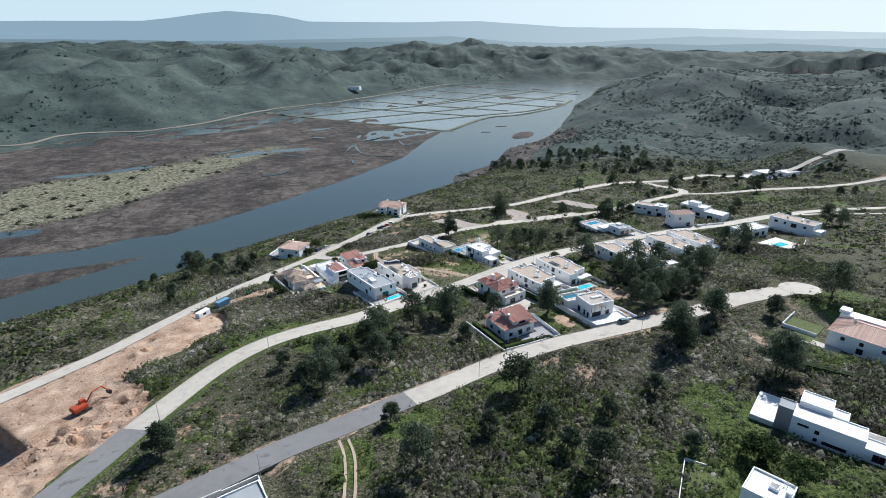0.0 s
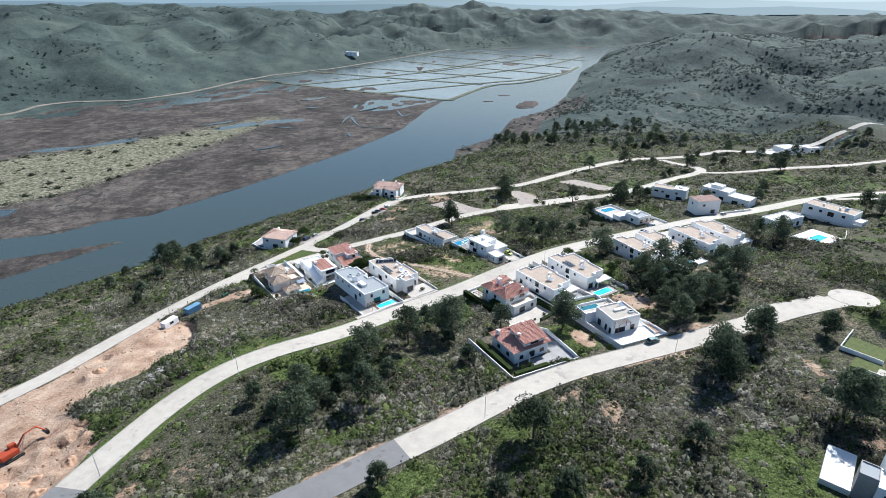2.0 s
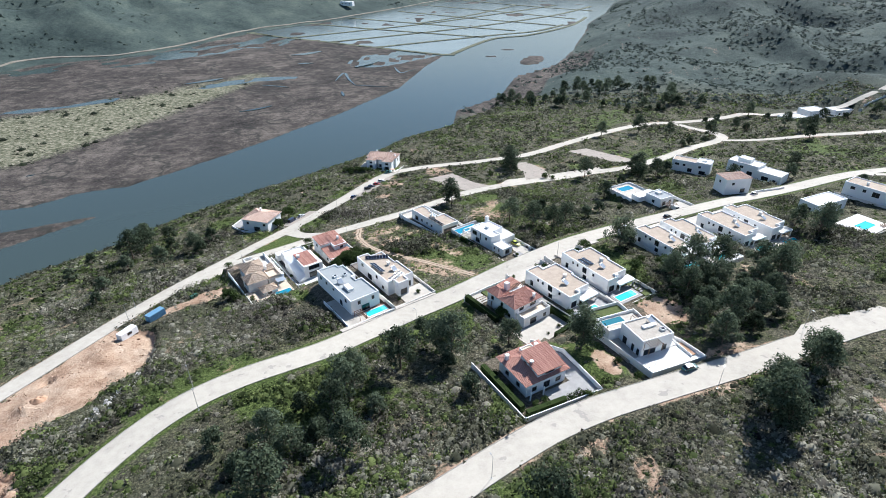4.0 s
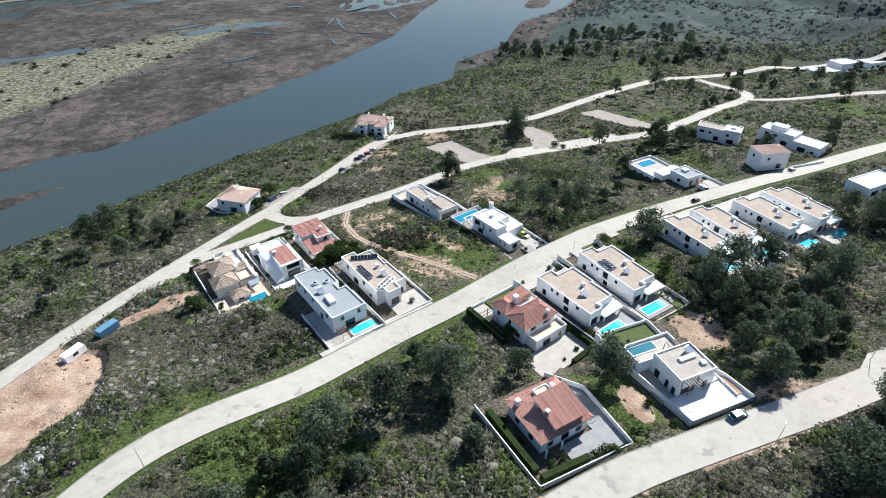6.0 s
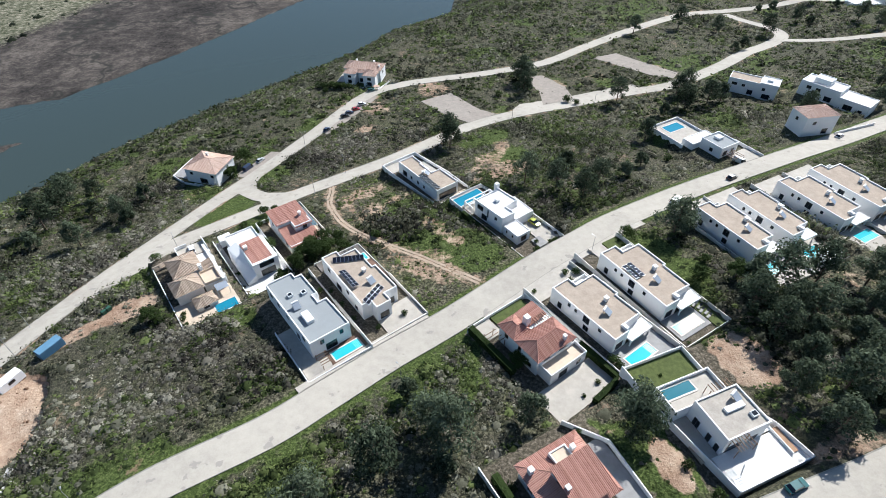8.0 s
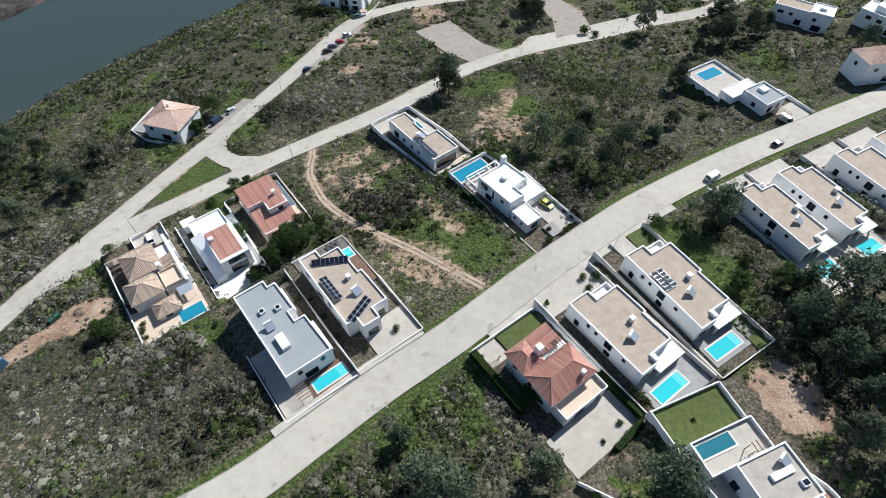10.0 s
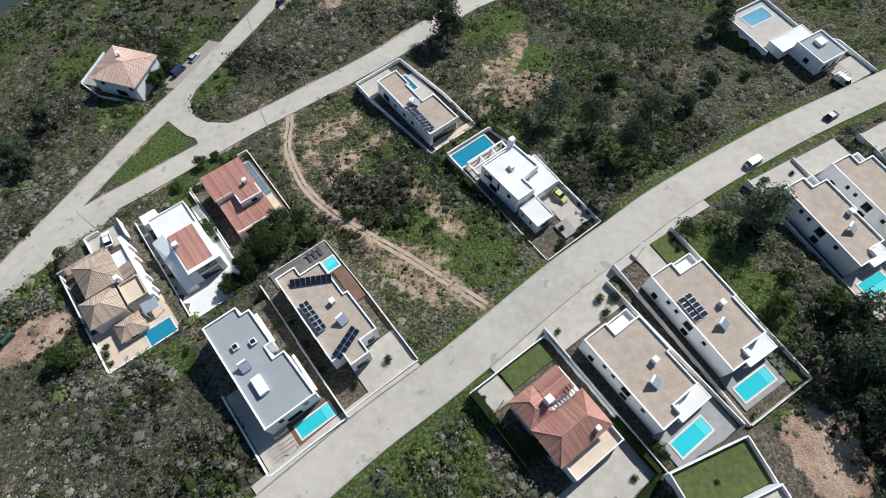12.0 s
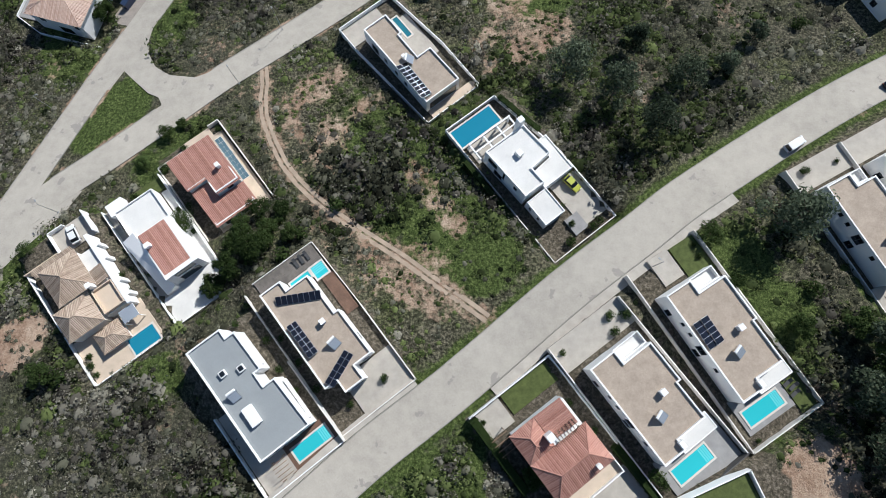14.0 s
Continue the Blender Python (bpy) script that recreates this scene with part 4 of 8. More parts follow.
def solar_row(x, y, z, a, cols, rows, site, tilt=18.0, cw=1.05, ch=1.75):
    """Framed solar panels on tilted rails, standing on a roof."""
    m = site @ pose(x, y, z, 0, 0, a)
    top = thing("solar_array", m, "dark blue solar panels on tilted aluminium rails", "solar panels", "solar arrays on the roofs")
    t = math.radians(tilt)
    for j in range(rows):
        for i in range(cols):
            px, py = i * cw - cols * cw / 2, j * ch
            bm = bmesh.new()
            box(bm, px + 0.02, px + cw - 0.02, py + 0.02, py + ch - 0.02, -0.03, 0.0)
            fr = part("panel", bm, ALU, top, "", pose(0, 0, 0.25, tilt, 0, 0))
            block("cell_sheet", SOLAR, fr, px + 0.05, px + cw - 0.05, py + 0.05, py + ch - 0.05, 0.003, 0.014)
    for i in range(cols + 1):
        bm = bmesh.new()
        px = i * cw - cols * cw / 2
        yy = rows * ch * math.cos(t) - 0.1
        px = min(max(px, -cols * cw / 2 + 0.05), cols * cw / 2 - 0.05)
        box(bm, px - 0.03, px + 0.03, yy - 0.04, yy + 0.04, -0.02, 0.2 + rows * ch * math.sin(t))
        box(bm, px - 0.03, px + 0.03, 0.0, yy, 0.0, 0.05)
        part("rail", bm, ALU, top)
    return top


def heater(site, x, y, z, a=0.0):
    """A thermosiphon water heater: collector plate and tank."""
    top = thing("solar_water_heater", site @ pose(x, y, z, 0, 0, a), "solar water heater with glazed collector and white tank on the roof", "water heater", "water heaters on the roofs")
    bm = bmesh.new()
    box(bm, -0.95, 0.95, 0, 1.9, 0, 0.08)
    part("collector", bm, ALU, top, "", pose(0, -0.9, 0.25, 32, 0, 0))
    block("cell_sheet", HEATERGLASS, top, -0.88, 0.88, 0.07, 1.83, 0.085, 0.1).matrix_basis = pose(0, -0.9, 0.25, 32, 0, 0)
    bm = bmesh.new()
    tube(bm, (-0.85, 0.85, 1.35), (0.85, 0.85, 1.35), 0.27, n=12)
    part("tank", bm, WHITE, top)
    for sx in (-0.8, 0.8):
        bm = bmesh.new()
        box(bm, sx - 0.03, sx + 0.03, 0.75, 0.82, -0.02, 1.2)
        part("leg", bm, STEEL, top)
    return top


def site_pose(key, z=None):
    x, y, a, zr, zy = SITE[key]
    return pose(x, y, zy if z is None else z, 0, 0, a)


def flat_house(name, key, poly, roof_mat, label, wins=(), rim=0.45, group="", wall=None, zr=None, at=None):
    """poly is anticlockwise in the plot's own axes; windows: (wall, along, width, sill height, height)."""
    if at is None:
        m, hgt = site_pose(key), SITE[key][3] - SITE[key][4]
    else:
        m, hgt = at
    top = thing(name, m, label, "house", group)
    hgt = hgt if zr is None else zr
    part("wall", flat_body(poly, -3.5, hgt - rim, rim), wall or WHITE, top)
    part("roof", flat_sheet(inset(poly, 0.29), hgt - rim + 0.03, 0.12), roof_mat, top)
    n = len(poly)
    for w in wins:
        window(top, poly[w[0]], poly[(w[0] + 1) % n], *w[1:])
    return top, m, hgt


def annex(parent, poly, z0, z1, roof_mat, rim=0.3, wall=None, name="annex"):
    ob = part(name, flat_body(poly, z0, z1 - rim, rim, 0.2), wall or WHITE, parent)
    part("roof", flat_sheet(inset(poly, 0.21), z1 - rim + 0.03, 0.1), roof_mat, ob)
    return ob


def rect(x0, x1, y0, y1):
    return [(x0, y0), (x1, y0), (x1, y1), (x0, y1)]


def pool(m, x0, x1, y0, y1, z, label, water_mat=None, steps="", group="swimming pools"):
    top = thing("swimming_pool", m, label, "pool", group)
    bm = bmesh.new()
    e = 0.35
    for b in ((x0 - e, x1 + e, y0 - e, y0), (x0 - e, x1 + e, y1, y1 + e), (x0 - e, x0, y0, y1), (x1, x1 + e, y0, y1)):
        box(bm, *b, z - 0.5, z + 0.10)
    part("coping", bm, POOLTILE, top)
    part("water_surface", flat_sheet(rect(x0, x1, y0, y1), z + 0.03, 0.3), water_mat or POOLWATER, top)
    if steps:
        for i in range(4):
            if steps == "x1":
                b = (x1 - 0.42 * (i + 1), x1 - 0.42 * i - 0.16, y0 + 0.1, y1 - 0.1)
            elif steps == "y1":
                b = (x0 + 0.1, x1 - 0.1, y1 - 0.42 * (i + 1), y1 - 0.42 * i - 0.16)
            else:
                b = (x0 + 0.1, x1 - 0.1, y0 + 0.42 * i + 0.16, y0 + 0.42 * (i + 1))
            block("step", POOLSTEP, top, *b, z + 0.02, z + 0.036)
    return top


def slab(name, m, x0, x1, y0, y1, z, material, label, category="terrace", thick=1.2, kind="structure"):
    ob = block(name, material, None, x0, x1, y0, y1, z - thick, z, label)
    ob.matrix_basis = m
    return tagged(ob, "", category, kind=kind)


def board_deck(m, x0, x1, y0, y1, z, material, label, along="y", pitch=0.26):
    """A timber deck: a joist base with single boards and open joints."""
    base = slab("terrace", m, x0, x1, y0, y1, z - 0.03, BARK, label)
    lo, hi = (x0, x1) if along == "y" else (y0, y1)
    n = round((hi - lo) / pitch)
    w = (hi - lo) / n
    for i in range(n):
        a, b = lo + w * i + 0.012, lo + w * (i + 1) - 0.012
        if along == "y":
            block("board", material, base, a, b, y0, y1, z - 0.028, z + 0.002 * (i % 3))
        else:
            block("board", material, base, x0, x1, a, b, z - 0.028, z + 0.002 * (i % 3))
    return base


def wall_run(m, pts, height, material, label, thick=0.22, follow=True, closed=False, name="garden_wall", deep=1.2):
    """A wall in straight lengths; the top follows the ground unless level."""
    top = thing(name, m, label, "wall")
    pts = list(pts) + ([pts[0]] if closed else [])
    for p, q in zip(pts[:-1], pts[1:]):
        d = Vector(q) - Vector(p)
        n = max(1, round(d.length / 4.0)) if follow else 1
        for i in range(n):
            a, b = Vector(p) + d * (i / n), Vector(p) + d * ((i + 1) / n)
            za = zb = 0.0
            if follow:
                wa, wb = m @ Vector((a.x, a.y, 0)), m @ Vector((b.x, b.y, 0))
                za = spot(wa.x, wa.y) - m.translation.z
                zb = spot(wb.x, wb.y) - m.translation.z
                za = zb = max(za, zb)
            bm = bmesh.new()
            box(bm, -thick / 2, (b - a).length + thick / 2 - 0.003, -thick / 2, thick / 2, min(za, zb) - deep, za + height)
            part("wall_length", bm, material, top, "", Matrix.Translation((a.x, a.y, 0)) @ Matrix.Rotation(math.atan2(d.y, d.x), 4, "Z"))
    return top


def roof_plane(bm, pts, pitch=0.34, high=0.075):
    """A convex tiled plane: a sheet in the first mesh, and in the second a rounded ridge for each column of tiles, running up the slope."""
    P = [Vector(p) for p in pts]
    nrm = (P[1] - P[0]).cross(P[2] - P[0]).normalized()
    if nrm.z < 0:
        P.reverse()
        nrm = -nrm
    bm[0].faces.new([bm[0].verts.new(p) for p in P])
    bm = bm[1]
    up = (Vector((0, 0, 1)) - nrm * nrm.z).normalized()
    side = up.cross(nrm).normalized()
    s = [p.dot(side) for p in P]
    k = math.ceil(min(s) / pitch + 0.01)
    while k * pitch < max(s):
        c, hits = k * pitch, []
        for i in range(len(P)):
            a, b = P[i], P[(i + 1) % len(P)]
            da, db = a.dot(side) - c, b.dot(side) - c
            if da * db < 0:
                hits.append(a + (b - a) * (da / (da - db)))
        k += 1
        if len(hits) < 2 or (hits[1] - hits[0]).length < 0.3:
            continue
        lo, hi = min(hits, key=lambda p: p.dot(up)), max(hits, key=lambda p: p.dot(up))
        if (hi - lo).length < 0.3:
            continue
        w = pitch * 0.30
        prof = [(-w, 0.0), (-w * 0.5, high), (w * 0.5, high), (w, 0.0)]
        r = [[bm.verts.new(e + side * x + nrm * y) for x, y in prof] for e in (lo, hi)]
        for j in range(3):
            bm.faces.new((r[0][j], r[0][j + 1], r[1][j + 1], r[1][j]))
        bm.faces.new(r[0][::-1])


def hip_roof(parent, x0, x1, y0, y1, z, rise, material, along="x", gable=False, name="roof", label="", run=None):
    """A hipped (or gabled) roof on a rectangle, with eaves boards."""
    bm = (bmesh.new(), bmesh.new())
    w = (y1 - y0) / 2 if along == "x" else (x1 - x0) / 2
    inn = 0.001 if gable else min(w if run is None else run, (x1 - x0 if along == "x" else y1 - y0) / 2 - 0.02)
    if along == "x":
        r0, r1 = (x0 + inn, (y0 + y1) / 2, z + rise), (x1 - inn, (y0 + y1) / 2, z + rise)
        sides = [[(x0, y0, z), (x1, y0, z), r1, r0], [(x1, y1, z), (x0, y1, z), r0, r1], [(x0, y1, z), (x0, y0, z), r0], [(x1, y0, z), (x1, y1, z), r1]]
    else:
        r0, r1 = ((x0 + x1) / 2, y0 + inn, z + rise), ((x0 + x1) / 2, y1 - inn, z + rise)
        sides = [[(x1, y0, z), (x1, y1, z), r1, r0], [(x0, y1, z), (x0, y0, z), r0, r1], [(x0, y0, z), (x1, y0, z), r0], [(x1, y1, z), (x0, y1, z), r1]]
    for s in sides:
        if len(s) == 3 and abs(s[2][0] - (s[0][0] + s[1][0]) / 2) < 1e-6 and abs(s[2][1] - (s[0][1] + s[1][1]) / 2) < 1e-6:
            roof_plane(bm, [(*s[0][:2], s[0][2]), (*s[1][:2], s[1][2]), (*s[2][:2], s[2][2])])
            continue
        roof_plane(bm, s)
    hips = [((x0, y0, z), r0), ((x1, y0, z), r1 if along == "x" else r0), ((x1, y1, z), r1), ((x0, y1, z), r0 if along == "x" else r1)]
    ob = part(name, bm[0], material, parent, label)
    tagged(part("tiling", bm[1], material, ob), kind="stuff")
    bm = bmesh.new()
    if (Vector(r0) - Vector(r1)).length > 0.3:
        tube(bm, r0, r1, 0.14, n=6)
    if not gable:
        for a, b in hips:
            tube(bm, a, b, 0.13, n=6)
    part("ridge_tiling", bm, material, ob)
    bm = bmesh.new()
    box(bm, x0 + 0.05, x1 - 0.05, y0 + 0.05, y1 - 0.05, z - 0.16, z - 0.012)
    part("eaves", bm, WHITE, ob)
    return ob


def shed_roof(parent, x0, x1, y0, y1, za, zb, material, along="y", name="roof"):
    """A single tiled slope from za at y0 (or x0) to zb at y1 (or x1)."""
    bm = (bmesh.new(), bmesh.new())
    pts = [(x0, y0, za), (x1, y0, za if along == "y" else zb), (x1, y1, zb), (x0, y1, zb if along == "y" else za)]
    roof_plane(bm, pts)
    low = [bm[0].verts.new((p[0], p[1], p[2] - 0.14)) for p in pts]
    bm[0].faces.new(low)
    ob = part(name, bm[0], material, parent)
    tagged(part("tiling", bm[1], material, ob), kind="stuff")
    return ob


def pergola(parent_m, x0, x1, y0, y1, z0, z1, n, label, along="x"):
    top = thing("pergola", parent_m, label, "pergola")
    for x in (x0, x1):
        for y in (y0, y1):
            block("post", TIMBER, top, x - 0.07, x + 0.07, y - 0.07, y + 0.07, z0, z1)
    for i in range(n):
        t = (i + 0.5) / n
        if along == "x":
            y = y0 + (y1 - y0) * t
            block("rafter", TIMBER, top, x0 - 0.3, x1 + 0.3, y - 0.06, y + 0.06, z1 + 0.003, z1 + 0.18)
        else:
            x = x0 + (x1 - x0) * t
            block("rafter", TIMBER, top, x - 0.06, x + 0.06, y0 - 0.3, y1 + 0.3, z1 + 0.003, z1 + 0.18)
    return top

# ---- the houses one by one ----
# grey-roofed white house with a roadside pool
top, M, H = flat_house("house", "grey", [(0, 0), (0.2, -24), (10.8, -24), (10.4, -13.4), (8.0, -13.4), (8.0, -10.6), (9.4, -10.6), (9.2, -2.0), (7.3, -2.0), (7.3, 0)], GREYROOF,
                       "white two-storey flat-roofed house with a grey roof", wins=[(0, 3, 1.4, 3.2, 1.2), (0, 7, 1.1, 3.2, 1.2), (0, 12, 1.0, 3.4, 0.9), (0, 17, 1.6, 0.2, 2.2), (0, 20.5, 1.2, 3.2, 1.3),
                                                                                   (1, 5.2, 3.0, 0.1, 2.3), (1, 3.0, 1.0, 3.2, 1.4), (1, 8.2, 1.0, 3.2, 1.4)])
rz = H - 0.42
for x, y in ((3.4, -7.2), (6.6, -8.4)):
    skylight(top, x, y, rz, 1.2, 1.2, 0.7)
block("roof_hatch", WHITE, top, 2.6, 4.5, -18.4, -14.6, rz - 0.05, rz + 1.0, "", 0.05)
heater(M, 3.0, -11.8, rz + 0.03, 0)
for y0, y1, x in ((-9.6, -2.6, 9.9), (-22.8, -14.4, 11.4)):
    block("balcony", WHITE, top, x - 0.55, x - 0.02, y0, y1, 2.4, 3.2)
slab("terrace", M, -3.6, 3.0, -29.9, -12.4, 0.02, PAVING, "pale paved terrace beside the house")
board_deck(M, 3.01, 12.8, -29.9, -24.02, 0.05, WOODDECK, "brown timber pool deck", "x")
pool(M, 4.2, 11.5, -28.0, -25.4, 0.05, "turquoise rectangular pool in a brown deck", None, "x1")
wall_run(M, [(-3.9, -12.2), (-4.0, -30.1), (13.0, -30.1)], 1.0, WHITE, "white rendered boundary wall beside the road", follow=False)
wall_run(M, [(13.0, -30.1), (13.0, -12.0)], 1.5, OFFWHITE, "white boundary wall between two plots", follow=False)
pergola(M, 0.5, 2.8, -29.0, -25.2, 0.0, 2.2, 5, "light timber pergola frame beside the pool", "x")

# gravel-roofed house with solar panels
top, M, H = flat_house("house", "solar", [(0, 0), (0, -21.5), (2.6, -21.5), (2.6, -24.2), (6.8, -24.2), (6.8, -21.2), (10.6, -21.2), (10.4, -11.0), (9.4, -11.0), (9.4, -2.2), (4.6, -2.2), (4.6, 0)], GRAVEL,
                       "white two-storey house with brown gravel roof and solar panels",
                       wins=[(0, 4, 1.2, 3.1, 1.3), (0, 9, 2.6, 0.2, 2.2), (0, 14, 1.2, 3.1, 1.3), (0, 18, 1.2, 0.9, 1.2), (3, 2.1, 2.6, 0.2, 2.2), (5, 1.9, 1.6, 0.2, 2.2), (6, 4, 1.4, 3.0, 1.3)])
rz = H - 0.42
solar_row(5.2, -5.6, rz + 0.03, -28, 8, 1, M)
solar_row(2.9, -11.6, rz + 0.35, 91, 6, 2, M, 14, 1.2, 1.0)
solar_row(4.6, -20.9, rz + 0.03, 23, 5, 2, M, 22, 1.35, 1.0)
chimney(top, 6.7, -11.2, rz, 0.9, 0.9, 1.2)
heater(M, 6.2, -15.8, rz + 0.03, 10)
board_deck(M, -0.6, 13.1, 0.3, 4.1, 0.05, GREYDECK, "weathered grey-brown timber deck behind the house")
board_deck(M, 10.7, 13.4, -12.0, -3.2, 0.05, WOODDECK, "dark brown timber side deck")
slab("terrace", M, 2.5, 13.6, -29.6, -21.6, 0.02, PAVING, "pale paved front patio")
pool(M, 10.1, 12.7, -2.75, -0.1, 0.08, "small turquoise plunge pool beside the deck", POOLWATER, "y1")
for i in range(3):
    lounger = thing("sun_lounger", M @ pose(8.4 + 1.3 * i, 2.4, 0.05, 0, 0, 90), "dark sun lounger on a timber deck", "lounger", "sun loungers by the pool")
    block("seat", FRAME, lounger, -0.9, 0.5, -0.33, 0.33, 0.22, 0.32)
    block("backrest", FRAME, lounger, 0.0, 0.75, -0.33, 0.33, 0, 0.1).matrix_basis = pose(0.5, 0, 0.22, 0, -35, 0)
    for lx in (-0.8, 0.4):
        for ly in (-0.3, 0.25):
            block("leg", FRAME, lounger, lx, lx + 0.06, ly, ly + 0.06, 0, 0.22)
pool(M, 5.2, 9.4, -1.5, -0.2, 0.08, "narrow turquoise pool channel along the house wall", POOLWATER)
wall_run(M, [(-3.2, 3.0), (-3.2, -30.0), (13.9, -30.0), (13.9, -12.0)], 0.8, OFFWHITE, "pale rendered low boundary wall", follow=False)
wall_run(M, [(13.9, -12.0), (13.4, 4.25), (-0.8, 4.25)], 0.3, OFFWHITE, "low pale kerb wall round the deck", 0.16, follow=False)

# the two gravel-roofed pool houses, and the row of four of the same kind
GRAVEL_WINS = [(0, 3.2, 1.3, 0.4, 1.9), (0, 6.0, 0.8, 3.4, 1.0), (0, 8.2, 0.8, 3.4, 1.0), (0, 11.6, 1.9, 2.6, 2.1), (0, 15.8, 0.9, 3.4, 1.0), (0, 12.0, 1.6, 0.2, 1.6), (2, 2.6, 3.6, 0.2, 2.3), (1, 2.2, 2.4, 0.2, 2.3)]


def gravel_house(key, W, L, label):
    poly = [(0, 0), (0, -L), (4.8, -L), (4.8, -L + 2.0), (W - 0.8, -L + 2.0), (W - 0.8, -L * 0.54), (W, -L * 0.54), (W, -2.7), (5.6, -2.7), (5.6, 0)]
    t, m, h = flat_house("house", key, poly, GRAVEL, label, GRAVEL_WINS, group="gravel-roofed pool houses")
    r = h - 0.42
    annex(t, rect(5.61, W, -2.69, -0.1), -2, h - 2.0, WHITEROOF, 0.9, name="balcony")
    annex(t, rect(4.81, W + 0.6, -L - 1.4, -L + 1.99), h - 3.1, h - 2.6, WHITEROOF, 0.12, name="canopy")
    for x in (5.2, W + 0.3):
        block("post", WHITE, t, x - 0.15, x + 0.15, -L - 1.2, -L - 0.9, 0, h - 3.09)
    block("stair_fin", WHITE, t, 4.3, 5.2, -L + 0.4, -L + 1.8, r - 2.2, r + 0.9)
    chimney(t, 7.8, -L * 0.52, r, 0.95, 0.95, 1.3)
    heater(m, 4.9, -L * 0.67, r + 0.03, 18)
    return t, m, h, r


top, M, H, rz = gravel_house("gravel_one", 11.9, 20.3, "white two-storey house with brown gravel roof and pool")
slab("terrace", M, -0.5, 13.6, -28.6, -20.4, 0.03, GREYPAVE, "dark grey paved pool terrace")
slab("terrace", M, -3.0, 13.8, 1.0, 6.8, 0.02, PAVING, "pale paved forecourt with planting beds")
pool(M, 1.3, 9.2, -26.1, -23.2, 0.05, "turquoise rectangular pool with corner steps", None, "x1")
wall_run(M, [(13.8, 6.5), (14.2, -28.8)], 1.3, OFFWHITE, "long pale boundary wall between the houses", follow=False)
wall_run(M, [(14.2, -28.8), (-3.0, -28.8)], 1.5, DARKWALL, "dark boundary fence wall behind the pool", follow=False)
wall_run(M, [(-3.0, -28.8), (-3.0, 6.6)], 1.1, OFFWHITE, "pale boundary wall beside the tiled house", follow=False)
top, M, H, rz = gravel_house("gravel_two", 11.6, 22.5, "white two-storey house with gravel roof and solar panels")
solar_row(2.5, -9.4, rz + 0.03, 88, 5, 1, M, 10)
solar_row(4.2, -9.4, rz + 0.03, 88, 5, 1, M, 10)
slab("terrace", M, -0.4, 10.2, -29.6, -22.6, 0.03, GREYPAVE, "grey paved pool terrace")
slab("terrace", M, 3.2, 7.8, 0.8, 6.8, 0.02, PAVING, "pale paved drive beside the lawn")
slab("lawn", M, 8.2, 13.8, -1.5, 6.4, 0.04, LAWN, "dry clipped front lawn", "lawn")
slab("lawn", M, 10.4, 13.8, -31.6, -21.0, 0.04, LAWN, "strip of lawn beside the pool", "lawn")
pool(M, 0.7, 8.7, -28.3, -25.4, 0.05, "turquoise rectangular pool with corner steps", None, "x1")
wall_run(M, [(-2.2, 6.6), (-2.2, -31.8), (14.2, -31.8), (14.2, 6.8)], 1.2, OFFWHITE, "pale garden wall round the pool plot", follow=False)
block_m = site_pose("gravel_two")
for i in range(5):
    lounger = thing("sun_lounger", block_m @ pose(11.2 + 0.55 * (i % 2), -23.5 - 1.1 * i, 0.05, 0, 0, 10), "dark woven sun lounger on the lawn", "lounger", "sun loungers by the pool")
    block("seat", FRAME, lounger, -0.9, 0.5, -0.33, 0.33, 0.22, 0.32)
    bk = block("backrest", FRAME, lounger, 0.0, 0.75, -0.33, 0.33, 0, 0.1)
    bk.matrix_basis = pose(0.5, 0, 0.22, 0, -35, 0)
    for x in (-0.8, 0.4):
        for y in (-0.3, 0.25):
            block("leg", FRAME, lounger, x, x + 0.06, y, y + 0.06, 0, 0.22)
for key, W, L, px, pl in (("row_a", 9.8, 21.5, 1.0, 6.5), ("row_b", 9.8, 22.0, 3.0, 6.0), ("row_c", 11.4, 22.4, 4.0, 7.0), ("row_d", 11.4, 23.2, 4.4, 7.5)):
    top, M, H, rz = gravel_house(key, W, L, "white two-storey row house with brown gravel roof and pool")
    slab("terrace", M, -1.6, 11.8, -32.4, -L - 0.1, 0.03, PAVING, "pale paved pool terrace behind the house")
    slab("terrace", M, -1.6, 11.8, 0.6, 6.2, 0.02, PAVING, "pale paved forecourt beside the road")
    pool(M, px, px + pl, -L - 6.2, -L - 2.6, 0.05, "turquoise pool on a pale terrace", None, "x0")
    wall_run(M, [(-1.9, 6.3), (-1.9, -32.8)], 1.1, OFFWHITE, "pale boundary wall between the row houses", follow=False)
    wall_run(M, [(-1.9, -32.8), (12.1, -32.8)], 1.2, DARKWALL, "dark boundary wall behind the pool terrace", follow=False)
    if key == "row_b":
        annex(thing("pool_house", M, "white flat-roofed pool shelter on the terrace", "pool house"), rect(4.0, 9.8, -32.0, -28.2), -1, 2.6, WHITEROOF)

# low house with a covered end
# The 7.6 m dark end glass stands in for the shaded open terrace.
top, M, H = flat_house("house", "long_low", [(0, 0), (0.2, -23.2), (9.6, -23.2), (9.3, -13.0), (5.6, -13.0), (5.6, -6.0), (6.4, -6.0), (6.4, 0)], GRAVEL,
                       "low white house with gravel roof and covered terrace", wins=[(0, 4, 2.4, 0.3, 2.2), (0, 8, 1.0, 1.2, 1.2), (0, 12, 1.0, 1.2, 1.2), (0, 15.5, 1.0, 1.2, 1.2), (1, 4.7, 7.6, 0.2, 2.6)])
rz = H - 0.42
solar_row(2.6, -17.4, rz + 0.03, 89, 9, 2, M, 20, 1.08, 1.5)
heater(M, 3.6, -12.6, rz + 0.03, 40)
chimney(top, 3.0, -11.2, rz, 0.7, 0.7, 1.0)
